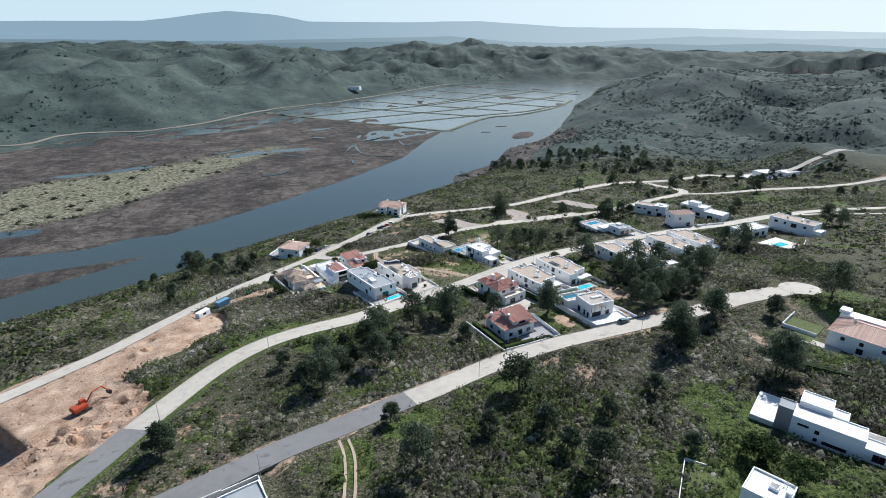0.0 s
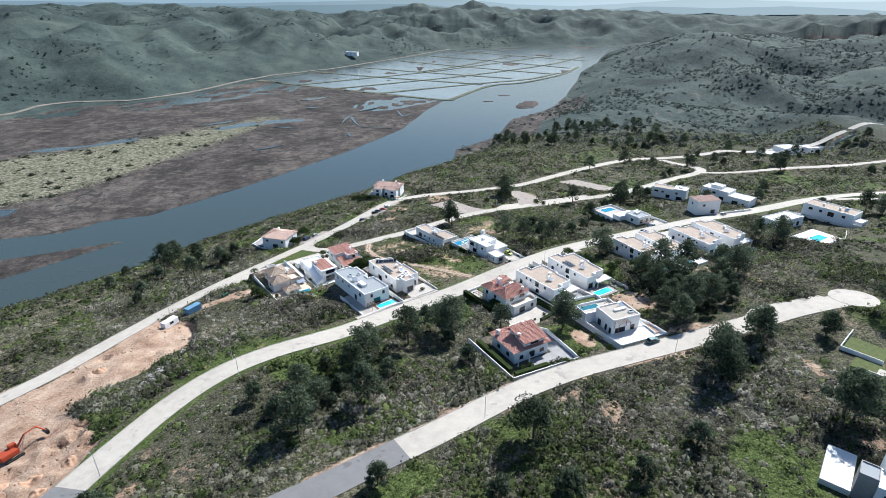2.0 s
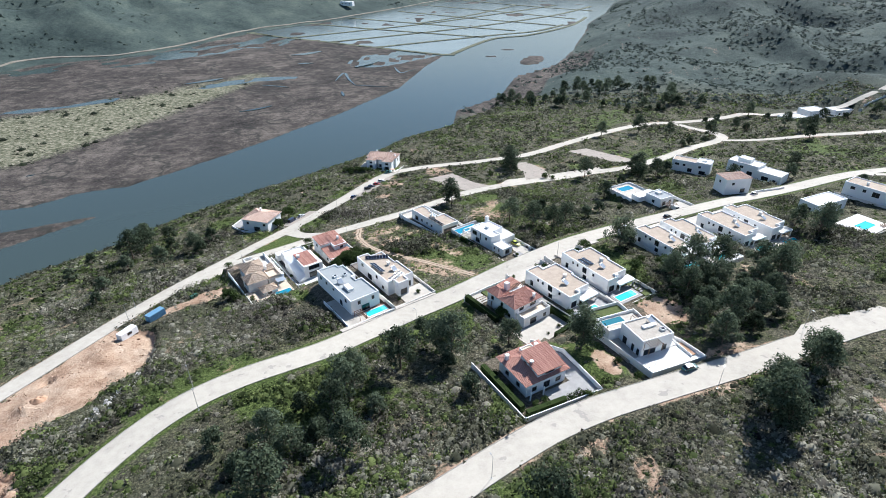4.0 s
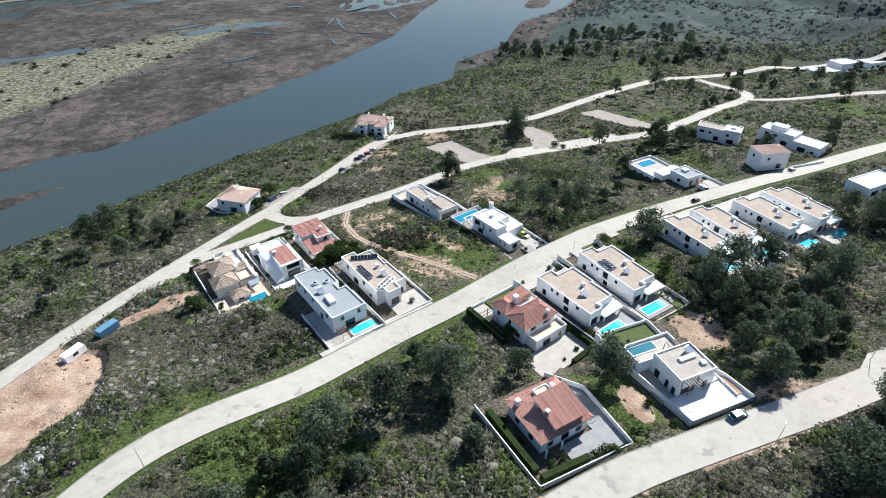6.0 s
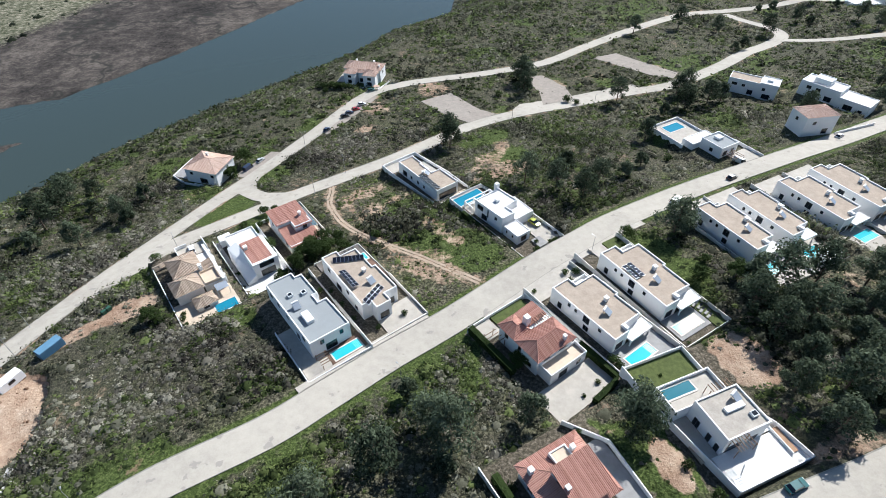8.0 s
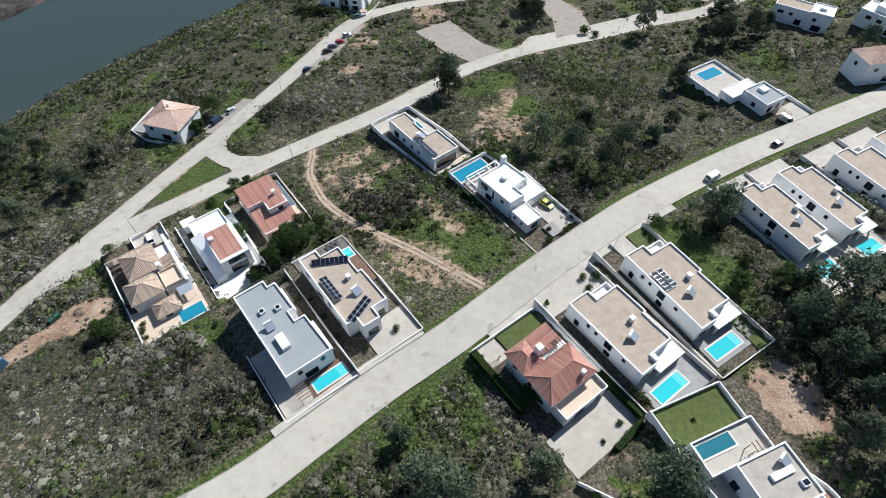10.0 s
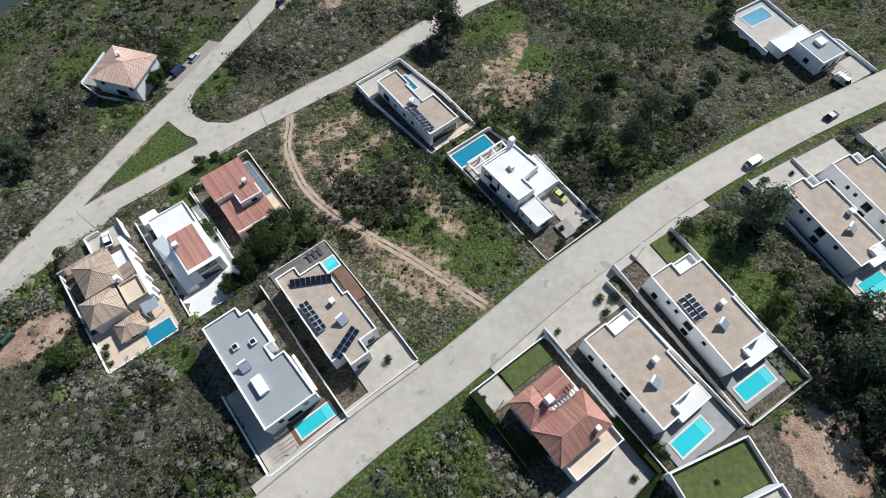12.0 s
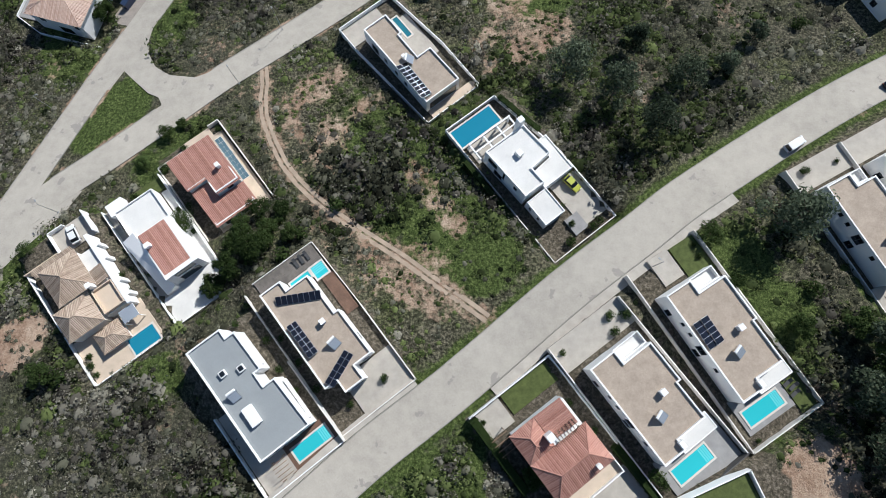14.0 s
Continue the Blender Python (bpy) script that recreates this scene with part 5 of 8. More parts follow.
slab("terrace", M, -3.4, 7.2, 0.3, 5.8, 0.03, PAVING, "pale paved terrace with low seats")
slab("terrace", M, 6.6, 12.0, -12.8, 0.0, 0.03, PAVING, "pale paved pool court")
slab("terrace", M, 0.4, 13.4, -25.8, -23.4, 0.02, TERRACE, "cream tiled strip beneath the wall")
pool(M, 8.3, 9.6, -5.4, 0.6, 0.06, "narrow green-blue lap pool beside the house", POOLDIM)
wall_run(M, [(-3.4, 5.9), (-3.4, -1), (-1.6, -25.9), (13.6, -25.9), (13.6, -12.0), (11.6, 5.9), (-3.4, 5.9)], 1.1, WHITE, "white boundary wall round the low house", follow=False)

# white house with a parked car
top, M, H = flat_house("house", "white_car", [(0, 0), (0.5, -12.3), (5.5, -12.3), (5.3, -8.5), (10.5, -8.0), (9.9, 0)], WHITEROOF,
                       "white stepped house with flat white roof and chimney", wins=[(0, 2.5, 2.6, 3.0, 1.8), (0, 6, 0.5, 2.0, 3.0), (0, 9.5, 1.0, 3.2, 1.2), (0, 4.5, 2.4, 0.3, 2.0), (5, 6, 3.0, 0.3, 2.2)])
rz = H - 0.42
annex(top, [(5.52, -8.9), (5.52, -13.0), (13.1, -13.0), (13.2, -4.0), (10.6, -4.0), (10.6, -8.4)], -3, H - 2.4, WHITEROOF, 0.25)
annex(top, rect(0.7, 5.8, -19.2, -13.02), -3, H - 2.6, WHITEROOF, 0.25)
window(top, (0.7, -13.02), (0.7, -19.2), 1.4, 0.6, 1.2, 1.0)
window(top, (0.7, -13.02), (0.7, -19.2), 4.0, 0.6, 1.2, 1.0)
window(top, (0.7, -19.2), (5.8, -19.2), 2.6, 2.2, 0.4, 1.9)
block("chimney", WHITE, top, 8.8, 10.2, 0.05, 1.3, -1, rz + 2.1, "", 0.05)
block("roof_box", WHITE, top, 4.6, 5.8, -5.2, -3.8, rz, rz + 1.0, "", 0.04)
colonnade = thing("colonnade", M, "white rendered colonnade between the house and pool", "colonnade")
for cx in (-1.0, 2.6, 6.2, 9.6):
    block("post", WHITE, colonnade, cx, cx + 0.35, 3.8, 4.15, -0.5, 2.7)
    block("cross_beam", WHITE, colonnade, cx, cx + 0.35, 0.03, 3.79, 2.35, 2.7)
block("long_beam", WHITE, colonnade, -1.0, 9.95, 3.8, 4.15, 2.702, 3.0)
block("long_beam", WHITE, colonnade, -1.0, 9.95, 1.7, 2.0, 2.702, 2.95)
slab("terrace", M, -1.0, 9.6, 0.1, 4.5, 0.06, PAVING, "white paved terrace before the pool")
slab("terrace", M, 7.6, 14.0, -24.0, -12.8, 0.03, PAVING, "pale paved drive up to the house")
slab("terrace", M, 5.2, 8.6, -24.5, -20.5, 0.30, GREYPAVE, "grey paved step beside the drive")
pool(M, -1.8, 8.7, 5.0, 9.2, 0.5, "blue raised rectangular pool behind the house", POOLBLUE)
wall_run(M, [(-2.2, 10.2), (-2.2, -26.2), (14.2, -26.2)], 0.9, OFFWHITE, "pale boundary wall beside the road", follow=False)
wall_run(M, [(14.2, -26.2), (14.2, -8.0), (11.0, 10.2), (-2.2, 10.2)], 1.1, WHITE, "white boundary wall behind the pool", follow=False)

# red-roofed house by the junction
x, y, a, zr, zy = SITE["red_upper"]
M = site_pose("red_upper")
H = zr - zy
top = thing("house", M, "white house with terracotta tiled roofs in two levels", "house")
part("wall", flat_body([(0.3, -0.3), (0.3, -7.4), (4.6, -7.4), (4.6, -11.4), (10.2, -11.4), (10.2, -0.3)], -3.5, H - 0.4, 0.12), WHITE, top)
part("lower_wall", flat_body([(0.5, -7.41), (0.5, -16.4), (10.2, -16.4), (10.2, -11.41), (4.59, -11.41), (4.59, -7.41)], -3.5, H - 3.0, 0.1), WHITE, top)
shed_roof(top, 0, 4.7, -7.7, 0.1, H - 0.35, H + 0.55, REDTILE)
shed_roof(top, 4.71, 10.5, -11.7, 0.1, H - 0.65, H + 0.55, REDTILE)
shed_roof(top, 0.2, 10.5, -16.8, -11.72, H - 3.1, H - 2.3, REDTILE)
shed_roof(top, 0.2, 4.5, -11.7, -7.72, H - 2.29, H - 1.6, REDTILE)
chimney(top, 8.4, -7.0, H - 0.2, 0.8, 0.8, 1.5)
for i in range(9):
    for j in range(2):
        block("veranda_glass", PANELGLASS, top, 10.56 + 0.8 * j, 11.32 + 0.8 * j, -11.0 + 1.28 * i, -9.82 + 1.28 * i, 2.6, 2.68)
block("veranda_frame", OFFWHITE, top, 10.52, 12.2, -11.1, 0.6, 2.5, 2.597)
for i in range(4):
    block("veranda_post", OFFWHITE, top, 12.06, 12.18, -11.0 + 3.8 * i, -10.88 + 3.8 * i, -0.3, 2.5)
for s in ((4.6, -11.4, 10.2, -11.4, 3.2, 1.4, H - 2.2, 1.1), (0.5, -16.4, 10.2, -16.4, 2.4, 1.6, 0.3, 2.0), (0.5, -16.4, 10.2, -16.4, 6.8, 2.4, 0.3, 2.0), (0.3, -0.3, 0.3, -7.4, 3.5, 1.2, 3.2, 1.2),
          (0.5, -7.41, 0.5, -16.4, 5.5, 1.2, 0.8, 1.3)):
    window(top, s[:2], s[2:4], *s[4:])
slab("terrace", M, 0.2, 13.0, -17.4, 3.3, 0.02, TERRACE, "pale tiled yard round the house")
slab("terrace", M, 3.2, 10.8, 3.31, 5.5, 0.02, TERRACE, "pale tiled forecourt of the house")
wall_run(M, [(11.0, 5.4), (13.6, 5.4), (13.6, -17.4)], 1.0, OFFWHITE, "pale boundary wall beside the empty plot", follow=False)
wall_run(M, [(-3.2, -17.4), (-3.2, 3.5), (3.0, 3.5)], 1.0, OFFWHITE, "pale front wall beside the road", follow=False)

# white house with a sloping wing and a red roof
M = site_pose("white_red")
x, y, a, zr, zy = SITE["white_red"]
H = zr - zy
top = thing("house", M, "bright white house with a square terracotta roof", "house")
part("wall", flat_body([(3.3, -8.2), (3.3, -19.6), (10.9, -19.6), (10.9, -8.2)], -3.5, H - 0.7, 0.25), WHITE, top)
shed_roof(top, 3.6, 9.7, -18.6, -8.5, H - 0.55, H - 0.15, REDTILE, "y")
block("roof_edge", WHITE, top, 9.71, 10.64, -19.3, -8.5, H - 0.8, H - 0.42)
block("roof_edge", WHITE, top, 3.6, 9.7, -19.3, -18.62, H - 0.8, H - 0.5)
annex(top, rect(1.6, 10.6, -8.19, 0.0), -3, H - 2.2, WHITEROOF, 0.5)
bm = bmesh.new()
v = [bm.verts.new(p) for p in ((0.2, -7.4, -2), (3.29, -7.4, -2), (3.29, -20.4, -2), (0.4, -20.4, -2), (0.2, -7.4, H - 0.8), (3.29, -7.4, H + 0.2), (3.29, -20.4, H - 3.6), (0.4, -20.4, 0.6))]
for f in ((0, 1, 2, 3), (4, 5, 6, 7), (0, 1, 5, 4), (1, 2, 6, 5), (2, 3, 7, 6), (3, 0, 4, 7)):
    bm.faces.new([v[i] for i in f])
part("sloping_wing", bm, WHITE, top)
chimney(top, 4.4, -11.6, H - 0.3, 1.1, 0.9, 1.2)
window(top, (3.3, -19.6), (10.9, -19.6), 4.0, 4.4, 0.3, 2.3)
window(top, (3.3, -19.6), (10.9, -19.6), 4.0, 4.4, 3.6, 1.6)
slab("terrace", M, 3.21, 9.6, -27.0, -19.7, 0.03, WHITEROOF, "white concrete yard behind the house")
slab("terrace", M, 9.61, 12.6, -23.4, -19.7, 0.03, WHITEROOF, "white concrete yard behind the house")
slab("lawn", M, 5.0, 12.4, 0.4, 3.4, 0.04, LAWN, "small green front lawn", "lawn")
slab("terrace", M, -1.2, 3.2, -27.0, -20.5, 0.03, WHITEROOF, "white concrete side yard behind the house")
slab("terrace", M, -1.2, 0.1, -20.4, 3.2, 0.03, PAVING, "white paved passage beside the house")
slab("terrace", M, 10.95, 12.6, -19.6, -0.1, 0.03, WHITEROOF, "white paved passage beside the house")
wall_run(M, [(9.8, -27.2), (-1.4, -27.2), (-1.4, 3.4)], 1.0, WHITE, "white wall between the houses", follow=False)
wall_run(M, [(12.8, -24.8), (12.8, 3.4)], 1.2, WHITE, "white wall beside the gravel strip", follow=False)
block("garage", WHITE, thing("garage", M, "low white street-side garage", "garage"), 0.2, 4.0, 0.3, 3.3, -1, 2.3, "", 0.05)

# house with buff cupola roofs and a terrace pool
M = site_pose("cupolas")
x, y, a, zr, zy = SITE["cupolas"]
H = zr - zy
top = thing("house", M, "cream house with several buff tiled hip roofs", "house")
for x0, x1, y0, y1, h, rise, along in ((-1.4, 7.0, -7.9, 1.0, H - 1.0, 1.9, "y"), (-3.2, 4.8, -15.4, -8.3, H - 0.9, 2.0, "x"), (0.2, 6.4, -20.6, -15.7, H - 3.0, 1.2, "x")):
    block("wall", OFFWHITE, top, x0 + 0.4, x1 - 0.4, y0 + 0.4, y1 - 0.4, -3, h - 0.17)
    hip_roof(top, x0, x1, y0, y1, h, rise, BUFFTILE, along)
block("wall", OFFWHITE, top, 4.9, 9.78, -14.6, -0.4, -3, H - 1.9)
block("side_wall", WHITE, top, 9.8, 10.6, -15.2, 2.4, -3, H - 1.1, "thick white rendered side wall", 0.05)
for y0 in (-13.4, -10.0, -4.2, -0.8):
    block("buttress", WHITE, top, 10.61, 11.2, y0, y0 + 0.9, -3, H - 1.7, "", 0.04)
shed_roof(top, 6.2, 9.75, -8.3, -4.8, H - 1.5, H - 0.8, BUFFTILE, "x")
part("balcony", flat_body(rect(5.2, 9.7, -14.4, -8.8), H - 1.88, H - 1.5, 0.5, 0.2), CREAM, top)
shed_roof(top, -3.0, 6.2, 1.1, 2.6, H - 2.6, H - 1.9, BUFFTILE, "y")
frame_roof = thing("glazed_pergola", M, "white framed glass pergola beside the terrace", "pergola")
for i in range(5):
    block("rafter", WHITE, frame_roof, 7.0 + 0.8 * i, 7.12 + 0.8 * i, -18.2, -15.25, 2.4, 2.55)
for px in (7.0, 10.2):
    block("post", WHITE, frame_roof, px, px + 0.12, -18.2, -18.05, 0, 2.4)
block("glass_roof", HEATERGLASS, frame_roof, 7.0, 10.3, -18.1, -15.3, 2.56, 2.59)
for s in ((-2.8, -8.7, -2.8, -15.0, 3.0, 1.2, 1.6, 1.3), (-1.0, 0.6, -1.0, -7.5, 3.0, 1.2, 1.8, 1.3), (0.6, -20.2, 6.0, -20.2, 2.3, 1.6, 0.3, 1.3)):
    window(top, s[:2], s[2:4], *s[4:])
chimney(top, 6.2, -8.2, H - 1.0, 0.9, 0.9, 2.0)
slab("terrace", M, -4.6, 11.2, -24.4, -14.2, 0.04, TERRACE, "cream tiled terrace with a pool")
pool(M, 4.6, 10.4, -24.0, -20.4, 0.06, "deep blue pool in a cream terrace", POOLBLUE)
wall_run(M, [(-4.8, 3.4), (-4.8, -24.6), (11.4, -24.6)], 0.9, WHITE, "white retaining wall round the pool terrace", follow=False)
wall_run(M, [(-4.8, 3.4), (2.8, 3.5)], 1.6, CREAM, "cream street wall", follow=False)
slab("terrace", M, 3.0, 11.2, 3.2, 8.6, 0.05, PAVING, "pale paved forecourt beside the road")
wall_run(M, [(3.0, 3.4), (3.0, 8.6), (6.4, 8.6)], 1.2, WHITE, "white forecourt wall beside the road", follow=False)
wall_run(M, [(11.3, 3.4), (11.3, 8.8)], 1.6, WHITE, "white forecourt wall between two houses", follow=False)

# tiled house with a terrace over the drive
M = site_pose("tiled")
x, y, a, zr, zy = SITE["tiled"]
H = zr - zy
top = thing("house", M, "white villa with terracotta roofs and a front balcony", "house")
block("wall", WHITE, top, 0.3, 11.4, -13.2, -0.4, -3, H - 0.17)
hip_roof(top, -0.3, 12.0, -13.8, -5.9, H, 2.0, REDTILE, "x", run=3.2)
hip_roof(top, -0.3, 5.2, -5.88, 0.1, H + 0.004, 1.5, REDTILE, "y", run=2.2, name="side_roof")
shed_roof(top, 5.21, 10.8, -5.0, 0.1, H + 0.15, H + 1.0, REDTILE, "x")
block("chimney", WHITE, top, 4.6, 6.0, -4.6, -3.2, H, H + 2.8, "", 0.04)
chimney(top, 9.0, -12.6, H + 0.3, 0.7, 0.7, 1.7)
part("balcony", flat_body(rect(1.0, 12.4, -17.0, -13.21), -2, 2.6, 0.9, 0.2), WHITE, top, "white balcony over the garage")
part("balcony_floor", flat_sheet(rect(1.22, 12.18, -16.78, -13.22), 2.62, 0.1), TERRACE, top)
pergola(M, 6.0, 10.6, -5.8, -4.2, H - 0.2, H + 0.9, 7, "brown timber pergola over the roof court", "y")
pergola(M, -3.0, -0.2, -3.0, 1.2, 0.0, 2.7, 4, "brown timber pergola beside the entrance", "x")
for s in ((0.3, -0.4, 0.3, -13.2, 2.5, 1.2, 3.0, 1.4), (0.3, -0.4, 0.3, -13.2, 7.0, 1.0, 3.0, 1.4), (0.3, -0.4, 0.3, -13.2, 10.5, 1.2, 0.8, 1.4), (0.3, -13.2, 11.4, -13.2, 3.0, 1.8, 3.0, 2.0),
          (0.3, -13.2, 11.4, -13.2, 8.0, 2.4, 3.0, 2.0), (1.0, -17.0, 12.4, -17.0, 4.0, 2.6, 0.1, 2.1), (1.0, -17.0, 12.4, -17.0, 9.0, 1.2, 0.6, 1.4)):
    window(top, s[:2], s[2:4], *s[4:], False)
slab("terrace", M, -3.8, 14.0, -25.6, -17.1, 0.02, PAVING, "pale paved forecourt")
slab("terrace", M, -3.0, 2.4, 0.6, 6.0, 0.02, PAVING, "pale paved entrance yard")
slab("lawn", M, 3.0, 13.6, 1.6, 6.0, 0.03, LAWN, "dry square lawn beside the road", "lawn")
wall_run(M, [(-4.0, 6.1), (14.8, 6.1)], 0.9, WHITE, "white street wall with a gate gap", follow=False)
wall_run(M, [(14.8, 6.1), (14.8, -14.0)], 1.3, WHITE, "white wall beside the gravel strip", follow=False)

# white house with a roof terrace and a walled yard
M = site_pose("terrace")
x, y, a, zr, zy = SITE["terrace"]
top, M, H = flat_house("house", "terrace", rect(0.6, 11.2, -9.2, 0.0), PALEROOF, "white modern house with roof terrace and walled yard",
                       wins=[(3, 2.4, 1.6, 0.3, 2.4), (3, 5.8, 1.0, 0.3, 2.4), (3, 8.0, 1.0, 0.3, 2.2), (0, 3.0, 4.0, 0.3, 2.4), (0, 8.0, 1.6, 0.3, 2.4)])
rz = H - 0.42
block("roof_box", WHITE, top, 4.6, 9.2, -4.6, -3.4, rz, rz + 0.6, "", 0.04)
skylight(top, 9.4, -6.6, rz, 1.4, 1.2, 0.6)
heater(M, 8.6, -2.6, rz + 0.03, 20)
part("terrace_block", flat_body(rect(-3.4, 10.2, 0.01, 6.2), -3.5, 3.2, 1.0, 0.25), WHITE, top)
part("terrace_floor", flat_sheet(rect(-3.1, 9.9, 0.3, 5.9), 3.3, 0.2), PAVING, top)
pool(M, -2.6, 4.6, 3.0, 5.4, 3.36, "blue pool on the raised terrace, shade in its colour", POOLDIM)
window(top, (-3.4, 6.2), (-3.4, 0.01), 3.0, 2.2, 0.2, 2.4)
pergola(M, 1.0, 5.6, -11.4, -9.5, H - 3.0, H - 0.4, 6, "brown timber shade fins at the house corner", "y")
pergola(M, 5.4, 10.8, 0.6, 1.8, H - 3.0, H - 0.4, 6, "white and brown timber pergola on the terrace", "y")
slab("terrace", M, -1.4, 16.2, -16.4, -9.3, 0.9, WHITEROOF, "bright white paved yard")
slab("terrace", M, -3.4, 0.5, -9.29, 0.0, 0.5, PAVING, "pale side passage")
slab("lawn", M, -4.7, 10.8, 6.4, 14.0, 0.2, LAWN, "green lawn behind the terrace", "lawn")
wall_run(M, [(-5.2, 14.2), (-4.6, 3.0), (-1.6, -16.6), (16.6, -16.6), (15.4, -8.6), (11.4, -0.4)], 2.0, WHITE, "white wall round the yard", follow=False)
wall_run(M, [(-5.2, 14.2), (11.2, 14.2), (11.2, 1.0)], 1.2, WHITE, "white garden wall beside the lawn", follow=False)
for i in range(5):
    bm = bmesh.new()
    box(bm, -1.2, 0.6, -16.2 + 0.45 * i, -15.75 + 0.45 * i - 0.003, 0.9, 1.08 + 0.18 * i)
    part("step", bm, WHITE, top)

planter = thing("planter", M, "white rendered planting bed with low green plants", "planter")
block("planter_wall", WHITE, planter, 13.6, 13.8, -14.6, -5.6, 0.5, 1.5)
block("soil", SOIL, planter, 13.81, 15.2, -14.4, -9.0, 0.5, 1.25)
for i in range(4):
    block("step", WHITE, planter, 11.6, 13.5, -6.6 - 0.8 * i, -5.95 - 0.8 * i, 0.5, 1.1)

# large red-roofed villa on the lower road
M = site_pose("big_red")
x, y, a, zr, zy = SITE["big_red"]
H = zr - zy
top = thing("house", M, "large white villa with terracotta roofs at two heights", "house")
block("wall", WHITE, top, 0.2, 13.0, -12.4, -0.6, -3, H - 0.17)
hip_roof(top, -0.7, 13.8, -13.2, 0.2, H, 2.0, REDTILE, "x")
bm = bmesh.new()
low = [bm.verts.new(q) for q in ((3.8, -12.0, H - 0.4), (11.8, -12.0, H - 0.4), (11.8, -4.9, H - 0.4), (3.8, -4.9, H - 0.4))]
high = [bm.verts.new(q) for q in ((3.8, -12.0, H + 1.75), (11.8, -12.0, H + 1.75), (11.8, -4.9, H + 3.2), (3.8, -4.9, H + 3.2))]
bm.faces.new(high)
for i in range(4):
    bm.faces.new((low[i], low[(i + 1) % 4], high[(i + 1) % 4], high[i]))
part("upper_wall", bm, WHITE, top)
shed_roof(top, 3.3, 12.3, -12.7, -4.5, H + 1.85, H + 3.5, REDTILE, "y", "upper_roof")
chimney(top, 1.0, -2.6, H + 0.6, 0.9, 0.9, 1.5)
chimney(top, 4.2, -8.8, H + 1.2, 0.8, 0.8, 2.2)
chimney(top, 10.2, -3.0, H + 0.9, 0.8, 0.8, 1.6)
part("roof_court", flat_body(rect(5.7, 9.5, -4.4, -1.6), H + 0.2, H + 1.35, 0.35, 0.25), WHITE, top)
part("court_floor", flat_sheet(rect(6.0, 9.2, -4.1, -1.9), H + 1.38, 0.1), TERRACE, top)
for s in ((0.2, -12.4, 13.0, -12.4, 2.6, 1.4, 0.8, 1.4), (0.2, -12.4, 13.0, -12.4, 6.6, 2.0, 0.3, 2.1), (0.2, -12.4, 13.0, -12.4, 10.4, 1.6, 0.8, 1.4), (0.2, -0.6, 0.2, -12.4, 3.6, 1.4, 0.8, 1.4), (0.2, -0.6, 0.2, -12.4, 8.4, 1.4, 0.8, 1.4),
          (3.8, -4.9, 3.8, -12.0, 2.0, 0.9, H + 0.9, 0.9), (3.8, -12.0, 11.8, -12.0, 4.0, 3.0, H + 0.4, 1.1)):
    window(top, s[:2], s[2:4], *s[4:])
block("porch_post", WHITE, top, 0.4, 0.7, -14.0, -13.7, -1, 2.6)
block("porch_post", WHITE, top, 4.6, 4.9, -14.0, -13.7, -1, 2.6)
slab("terrace", M, 5.0, 19.2, -19.6, -13.4, 0.05, GREYPAVE, "grey paved drive beside the villa")
slab("terrace", M, 13.9, 19.2, -13.38, -2.0, 0.03, GREYPAVE, "grey paved side drive")
wall_run(M, [(-5.6, 4.2), (-5.0, -19.0), (18.4, -20.8), (19.8, -4.0), (14.4, 4.0)], 1.3, WHITE, "white boundary wall round the villa", follow=False, deep=3.5)

# ---- the other houses ----


def plain_house(x, y, a, zy, zr, poly, label, roof=None, wins=()):
    top, m, h = flat_house("house", None, poly, roof or WHITEROOF, label, wins, at=(pose(x, y, zy, 0, 0, a), zr - zy))
    return top, m, h


top, M, H = plain_house(99.5, 308.2, 30, -7.8, -3.7, rect(0, 9.2, -9.2, 0), "white stepped house with a roof terrace", GREYROOF, [(0, 2.5, 2.0, 0.4, 2.0), (0, 6.5, 1.4, 0.4, 2.0), (3, 5, 1.4, 0.8, 1.4)], )
annex(top, rect(-4.0, 8.5, 0.02, 5.0), -3, H - 1.8, WHITEROOF, 0.2, name="wing")
block("roof_box", WHITE, top, 4.0, 6.6, -4.4, -2.0, H - 0.4, H + 0.5, "", 0.04)
slab("terrace", M, -5.6, 9.0, 5.1, 19.0, 0.05, PAVING, "pink-grey paved pool terrace", thick=8)
slab("terrace", M, 4.5, 14.6, -16.6, -9.4, 0.05, PAVING, "pale paved parking yard")
pool(M, -1.8, 6.6, 12.6, 17.0, 0.08, "blue pool in a paved terrace", POOLBLUE)
pergola(M, 0.2, 5.4, -15.0, -10.4, 0.0, 2.4, 6, "pale timber carport beams beside the house", "x")
wall_run(M, [(-5.8, 3), (-5.8, 19.2), (9.2, 19.2), (9.2, 5)], 0.9, WHITE, "white wall round the pool terrace", follow=False, deep=8)
wall_run(M, [(9.6, 2), (14.8, -4), (14.8, -16.8)], 1.0, WHITE, "white wall beside the parking yard", follow=False)

# house above the river, with a salmon hip roof
M = pose(-103.0, 313.5, -27.0, 0, 0, -16) @ pose(0.0, 10.0, 0)
top = thing("house", M, "white house with salmon hip roof above the river", "house")
block("wall", WHITE, top, 0.5, 15.0, -10.0, 2.6, -4, 6.0)
hip_roof(top, 0.0, 15.6, -10.6, 3.2, 6.2, 2.1, SALMONTILE, "x")
chimney(top, 6.0, -1.0, 7.6, 0.8, 0.8, 1.4)
